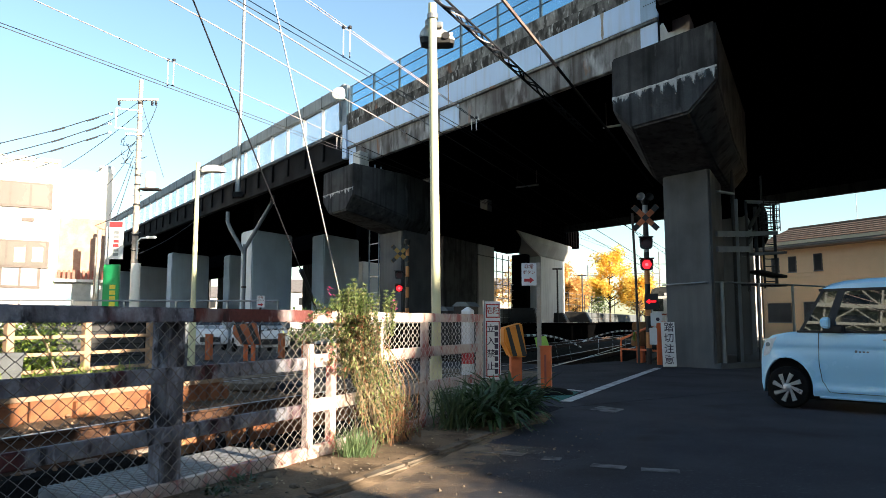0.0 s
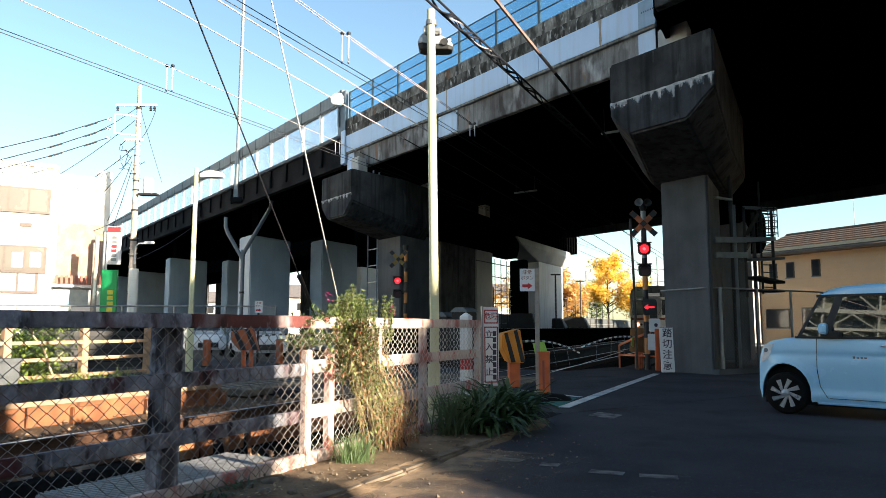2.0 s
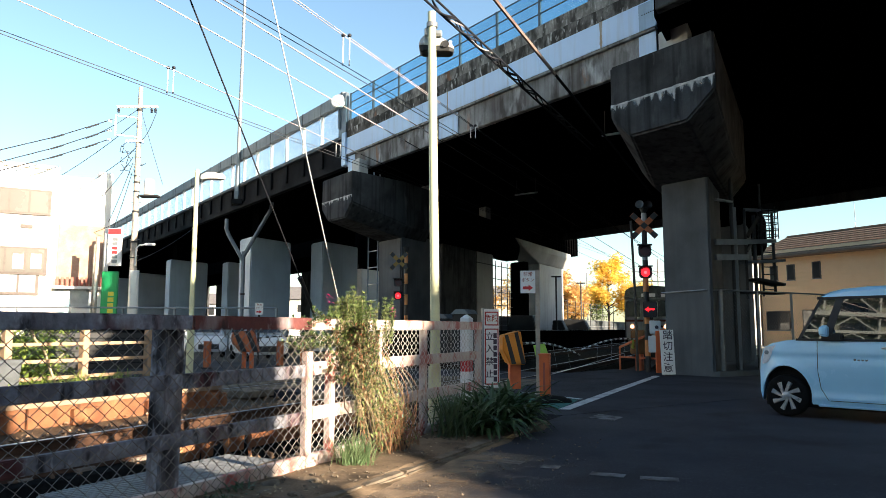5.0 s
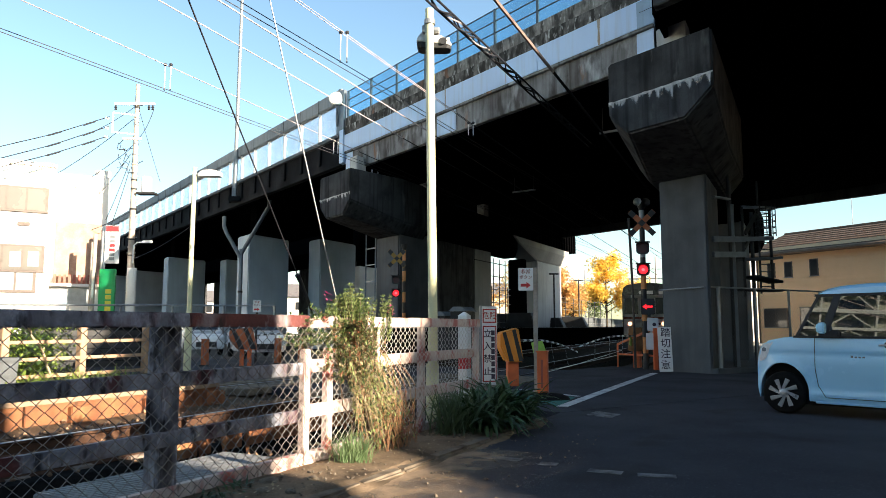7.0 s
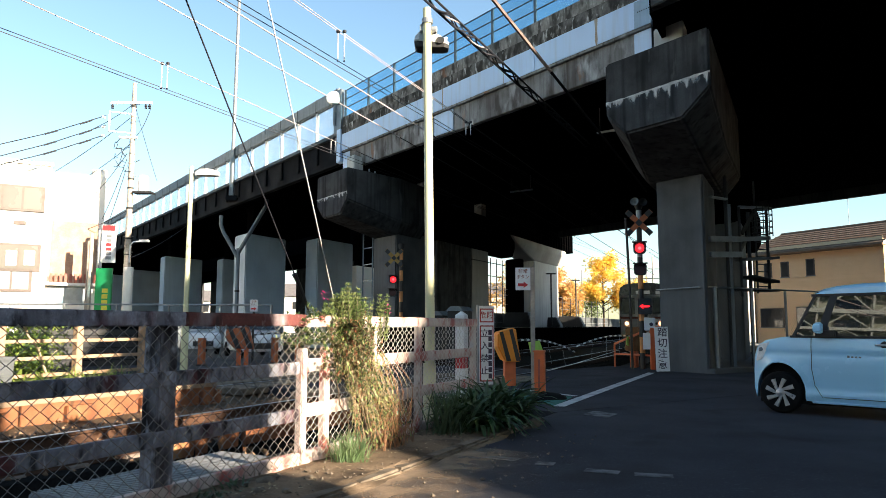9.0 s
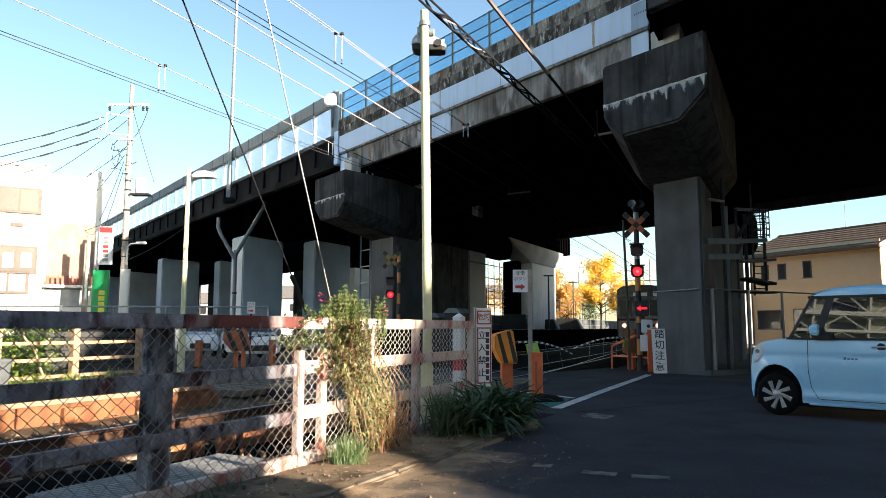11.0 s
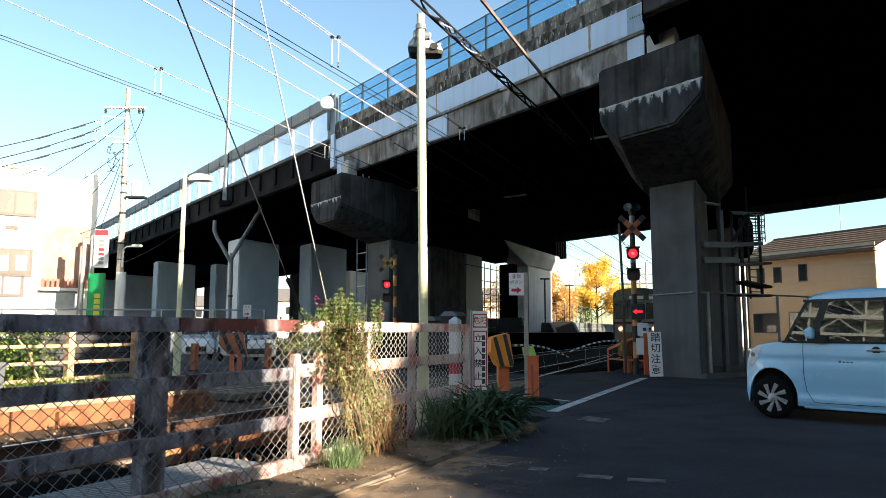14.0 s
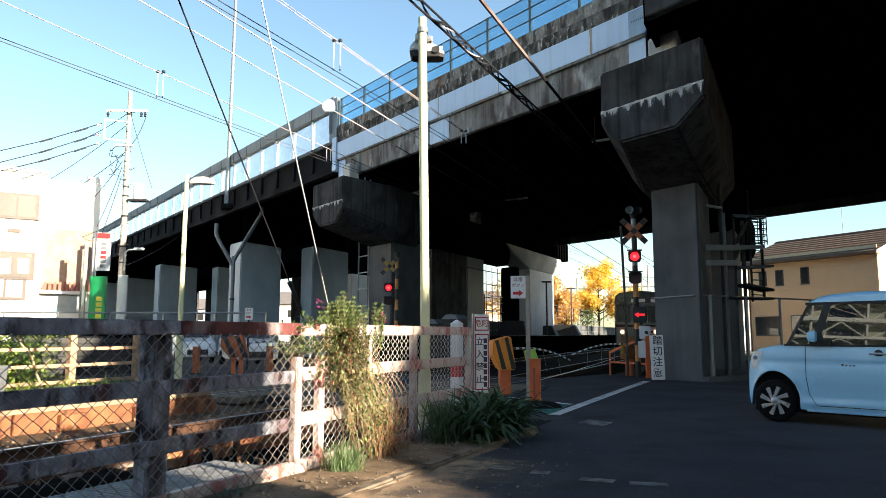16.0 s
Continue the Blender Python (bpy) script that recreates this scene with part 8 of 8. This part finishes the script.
def tree(x, y, h, spread, material, seed, label, n=3600, trunk_h=0.35):
    rng = random.Random(seed)
    t = thing("tree", label, "tree", Matrix.Translation((x, y, 0)), group="autumn trees")
    wood, crown = Shape(), Shape()
    wood.tube([(0, 0, -0.3), (0.05, 0, h * trunk_h), (0.0, 0.1, h * 0.92)], 0.016 * h, 10, 0.004 * h)
    ends = []
    for i in range(34):
        f = trunk_h * 0.75 + (0.97 - trunk_h * 0.75) * rng.random() ** 0.8
        a = rng.uniform(0, 2 * math.pi)
        reach = spread * (1.05 - f) ** 0.6 * rng.uniform(0.55, 1.15)
        p = Vector((0, 0.05, h * f))
        q = p + Vector((math.cos(a) * reach, math.sin(a) * reach, reach * rng.uniform(0.25, 0.7)))
        mid = p.lerp(q, 0.5) + Vector((0, 0, reach * 0.08))
        wood.tube([p, mid, q], 0.008 * h * (1.1 - f) + 0.02, 6, 0.012)
        ends += [mid.lerp(q, 0.3), mid.lerp(q, 0.65), q, q + Vector((rng.uniform(-0.4, 0.4), rng.uniform(-0.4, 0.4), 0.3))]
    for i in range(n):
        c = rng.choice(ends)
        p = c + Vector((rng.gauss(0, 0.10 * spread), rng.gauss(0, 0.10 * spread), rng.gauss(0, 0.09 * spread)))
        d = Vector((rng.uniform(-1, 1), rng.uniform(-1, 1), rng.uniform(-1, 0.7)))
        crown.leaf(p, d, rng.uniform(0.2, 0.34), rng.uniform(0.16, 0.28))
    part("trunk", wood, "bark", t, smooth=True, fix=False)
    part("crown", crown, material, t, fix=False)
    return t


tree(19.0, 81.0, 8.9, 3.4, "ginkgo", 1, "tall golden-yellow ginkgo tree in the sun", 6500)
tree(12.7, 75.0, 6.7, 2.6, "autumn", 2, "orange and green autumn tree in the sun")
tree(21.5, 78.0, 5.8, 3.0, "ginkgo", 3, "smaller golden-yellow tree behind the platform")
tree(14.2, 76.5, 5.0, 2.8, "autumn", 4, "orange autumn tree behind the platform")
tree(8.5, 70.0, 6.8, 3.4, "autumn", 6, "orange autumn tree seen between the pillars")
tree(25.5, 90.0, 5.6, 3.4, "autumn", 14, "orange autumn tree far behind the platform")
tree(20.0, 95.0, 5.4, 3.6, "hedge", 15, "green tree far behind the platform")
tree(13.6, 79.0, 5.0, 3.0, "hedge", 8, "green tree behind the boundary wall")
tree(3.5, 76.0, 6.4, 3.6, "autumn", 11, "orange autumn tree seen between the pillars")


def far_house(x, y, turn, w, d, h, wall, label):
    t = thing("far_house", label, "house", Matrix.Translation((x, y, 0)) @ Matrix.Rotation(radians(turn), 4, "Z"), group="distant houses")
    part("wall", Shape().box(-w / 2, -d / 2, -0.4, w / 2, d / 2, h), wall, t)
    part("roof", Shape().prism([(-d / 2 - 0.5, h), (d / 2 + 0.5, h), (0, h + d * 0.28)], -w / 2 - 0.4, w / 2 + 0.4, axis="x"), "roof_tile", t)
    for i in range(int(w // 3)):
        for j in range(int(h // 2.8)):
            x0 = -w / 2 + 0.9 + i * 3.0
            part("window", Shape().box(x0, -d / 2 - 0.03, 0.9 + j * 2.8, x0 + 1.4, -d / 2 + 0.02, 2.1 + j * 2.8), "window_dark", t)
    return t


for args in ((-46, 142, 8, 14, 8, 5.8, "plaster", "white house with a grey pitched roof behind the pillars"), (-24, 118, 0, 12, 8, 5.8, "plaster", "white house with a grey roof behind the pillars"),
             (4, 122, 5, 14, 9, 6, "wall_far", "beige house far behind the overpass"),
             (42, 84, -25, 14, 9, 6, "wall_far", "beige house far beyond the railway"), (-50, 72, 40, 16, 10, 8, "wall_far", "beige house far beyond the tracks"),
             (48, 52, -40, 16, 10, 7, "wall_far", "beige house beyond the tan house"), (-36, 24, 60, 18, 10, 8, "wall_far", "beige house beside the tracks")):
    far_house(*args)
for i, (x, y) in enumerate(((24.5, 80), (28.5, 96), (20.5, 100))):
    t = thing("catenary_mast", "thin steel lattice mast beside the railway", "mast", Matrix.Translation((x, y, 0)), group="railway masts")
    part("mast", Shape().tube([(0, 0, -0.3), (0, 0, 9)], 0.12, 6), "steel_grey", t)
    part("arm", Shape().tube([(-3, 0, 7.6), (1, 0, 7.6)], 0.06, 6), "steel_grey", t)

# unseen blocks, added to shade the place from the low sun and sky
for nm, m, s, lab in (("street_building", Matrix.Translation((9.42, -3.2, 0)) @ Matrix.Rotation(math.atan2(-0.766, -0.643), 4, "Z"), (0, 0, 16, 11, 9.5), "unseen plain block beside the road, casting its shadow on the fence"),
                      ("street_building", Matrix.Translation((-14, -22, 0)), (-10, -8, 14, 4, 8), "unseen plain block down the road, added to close off the sky"),
                      ("street_building", Matrix.Translation((37.5, 17.0, 0)) @ Matrix.Rotation(math.atan2(0.766, 0.643), 4, "Z"), (-7, -9, 5, 0, 16), "unseen plain block past the overpass, added to hold off the sun"),
                      ("street_building", Matrix.Translation((37.5, 17.0, 0)) @ Matrix.Rotation(math.atan2(0.766, 0.643), 4, "Z"), (5.2, -9, 9.8, 0, 21), "unseen taller block past the overpass, added to hold off the sun"),
                      ("street_building", Matrix.Translation((37.5, 17.0, 0)) @ Matrix.Rotation(math.atan2(0.766, 0.643), 4, "Z"), (-23, -9, -7.2, 0, 12.5), "unseen lower block past the overpass, added to hold off the sun"),
                      ("street_building", Matrix.Translation((-3, -12, 0)), (-11, -10, 11, 0, 8), "unseen plain block behind the road, added to cut the sky's fill")):
    k = Shape().box(s[0], s[1], -0.3, s[2], s[3], s[4], m)
    tagged(part(nm, k, "concrete"), lab, "building", "street buildings", "structure")

# the flats across the tracks that the car's windows mirror
FC, FD, FN = Vector((-35, -11.7, 0)), Vector((-0.45, 0.893, 0)), Vector((0.893, 0.45, 0))


def fl_at(o, d, z):
    """A place o metres before the flats' face and d metres along it."""
    return FC + FN * o + FD * d + Vector((0, 0, z))


def fl_box(o0, o1, d0, d1, z0, z1):
    return Shape().hexa([fl_at(o, d, z) for z in (z0, z1) for o, d in ((o0, d0), (o1, d0), (o1, d1), (o0, d1))])


flats = tagged(part("street_building", fl_box(-10, 0, -9, 13, -0.3, 26), "flats_wall"), "grey flats with pale balcony parapets across the tracks", "building", "street buildings", "structure")
for i in range(9):
    z = 0.4 + i * 2.9
    part("balcony_parapet", fl_box(1.3, 1.5, -9, 13, z, z + 0.34), "flats_paint", flats)
    part("balcony_slab", fl_box(0, 1.5, -9, 13, z - 0.2, z - 0.02), "flats_paint", flats)
    for j in range(5):
        d = -8.6 + j * 4.2
        part("divider", fl_box(0.1, 1.2, d, d + 0.15, z, z + 2.6), "flats_paint", flats)
        part("balcony_window", fl_box(0.0, 0.05, d + 0.9, d + 2.9, z, z + 2.0), "window_pale" if (i + j) % 3 else "window_dark", flats)
        for e0, e1 in ((0.2, 2.0), (3.9, 2.1)):
            part("brace", Shape().bar(fl_at(1.4, d + e0, z + 0.3), fl_at(1.4, d + e1, z + 2.6), 0.12, 0.12), "flats_paint", flats)


# ================= the train =================
train = thing("train", "stainless steel commuter train with a dark front and lit headlights", "train")
# local: x across, y along the track away from the camera, z over the rails
prof = [(-1.40, 0.55), (1.40, 0.55), (1.43, 1.4), (1.41, 3.1), (1.35, 3.42), (1.10, 3.60), (0.4, 3.68), (-0.4, 3.68), (-1.10, 3.60), (-1.35, 3.42), (-1.41, 3.1), (-1.43, 1.4)]
for y0, y1 in ((0.15, 19.6), (20.2, 39.8)):
    part("car_body", Shape().prism(prof, y0, y1), "train_steel", train, bevel=0.05)
front = Shape().loft([[(x * 0.97, -0.06, z if z > 0.6 else z + 0.03) for x, z in prof], [(x, 0.2, z) for x, z in prof]])
part("front_mask", front, "train_dark", train, "dark front end", bevel=0.03)
part("front_panel", Shape().box(-1.30, -0.10, 0.62, 1.30, -0.055, 1.62), "train_face", train, bevel=0.03)
part("upper_panel", Shape().box(-1.30, -0.08, 1.62, 1.30, -0.05, 2.98), "train_face", train, bevel=0.03)
part("front_stripe", Shape().box(-1.34, -0.112, 1.58, 1.34, -0.1, 1.70), "train_red", train)
for x0, x1 in ((-1.28, -0.42), (0.46, 1.28)):
    part("front_window", Shape().box(x0, -0.095, 1.85, x1, -0.07, 2.85), "train_glass", train, bevel=0.01)
    for u0, u1, w0, w1 in ((x0 - 0.05, x1 + 0.05, 1.75, 1.87), (x0 - 0.05, x1 + 0.05, 2.80, 2.92), (x0 - 0.05, x0 + 0.06, 1.79, 2.90), (x1 - 0.06, x1 + 0.05, 1.79, 2.90)):
        part("window_frame", Shape().box(u0, -0.10, w0, u1, -0.07, w1), "train_cream", train)
door = part("gangway_door", Shape().box(-0.40, -0.105, 0.75, 0.42, -0.06, 2.95), "train_cream", train, "cream framed end door", bevel=0.02)
part("door_window", Shape().box(-0.22, -0.113, 1.7, 0.24, -0.1, 2.70), "train_dark", door)
part("door_leaf", Shape().box(-0.31, -0.112, 0.8, 0.33, -0.1, 1.66), "train_face", door)
for x in (-0.95, 0.95):
    part("headlight", Shape().lathe([(0.001, 0), (0.095, 0), (0.11, 0.03), (0.001, 0.05)], 18, Matrix.Translation((x, -0.10, 1.30)) @ Matrix.Rotation(radians(90), 4, "X")), "head_lamp", train, "lit headlight")
    part("tail_lamp", Shape().lathe([(0.001, 0), (0.07, 0), (0.07, 0.02), (0.001, 0.02)], 14, Matrix.Translation((x - 0.22 * (1 if x > 0 else -1), -0.10, 1.30)) @ Matrix.Rotation(radians(90), 4, "X")), "red_off", train)
part("destination_display", Shape().box(-0.40, -0.095, 3.02, 0.40, -0.07, 3.22), "led_white", train, "lit white destination display")
part("number_display", Shape().box(0.72, -0.095, 3.0, 1.08, -0.07, 3.18), "led_white", train)
part("skirt", Shape().box(-1.25, 0.0, 0.12, 1.25, 0.25, 0.60), "train_dark", train, bevel=0.04)
part("coupler", Shape().box(-0.16, -0.5, 0.55, 0.16, 0.1, 0.85), "train_dark", train, bevel=0.04)
for x in (-0.55, 0.6):
    part("wiper", Shape().bar((x - 0.3, -0.10, 1.88), (x + 0.05, -0.10, 2.6), 0.02, 0.02), "car_dark", train)
part("roof_rail", Shape().tube([(-1.05, 0.5, 3.55), (-1.05, 0.5, 3.95), (1.05, 0.5, 3.95), (1.05, 0.5, 3.55)], 0.02, 6), "steel_grey", train)
part("roof_unit", Shape().box(-0.9, 6, 3.6, 0.9, 11, 3.95), "train_steel", train, bevel=0.08)
for sg in (-1, 1):
    for i in range(4):
        y = 1.8 + i * 4.9
        part("side_door", Shape().box(sg * 1.425 - 0.012, y, 0.75, sg * 1.425 + 0.012, y + 1.3, 2.75), "train_steel", train)
        part("side_window", Shape().box(sg * 1.43 - 0.012, y + 1.9, 1.6, sg * 1.43 + 0.012, y + 3.9, 2.55), "train_glass", train)
for y in (2.8, 16.8):
    part("bogie", Shape().box(-1.1, y - 1.3, 0.1, 1.1, y + 1.3, 0.6), "train_dark", train, bevel=0.05)
    for dy in (-0.95, 0.95):
        part("wheelset", Shape().tube([(-0.62, y + dy, 0.43), (0.62, y + dy, 0.43)], 0.43, 20), "steel_dark", train)


# ================= what moves =================
def motions():
    # the train runs in from beyond the overpass, slows and stands
    stops = [(0, 49.1), (0.3, 47.3), (0.6, 45.3), (0.9, 43.5), (1.2, 42.3), (1.5, 41.4), (2.0, 40.2), (2.5, 39.3), (3.0, 38.7), (3.5, 38.2), (4.0, 37.95), (5.0, 37.8), (16.0, 37.8)]
    walk(train, [(t, Matrix.Translation(tr(-2.9, s, 0.02)) @ Matrix.Rotation(radians(-23.5), 4, "Z")) for t, s in stops])
    # the lamps flash in turn: the lit lens stands before the dark one, or behind it
    changes = [(0.0, False), (0.52, True)]
    t = 1.065
    k = 0
    while t < 16.5:
        changes.append((t, k % 2 == 1))
        t += 0.595
        k += 1
    for glow, is_upper, (x, z) in FLASH:
        def spot(on):
            return Matrix.Translation((x, -0.16 if on else -0.118, z))
        rows, state = [(0.0, spot(is_upper == changes[0][1]))], changes[0][1]
        for at, upper in changes[1:]:
            rows += [(at - 0.034, spot(is_upper == state)), (at, spot(is_upper == upper))]
            state = upper
        rows = [r for r in rows if r[0] < 15.99] + [(16.0, spot(is_upper == state))]
        walk(glow, rows)


motions()
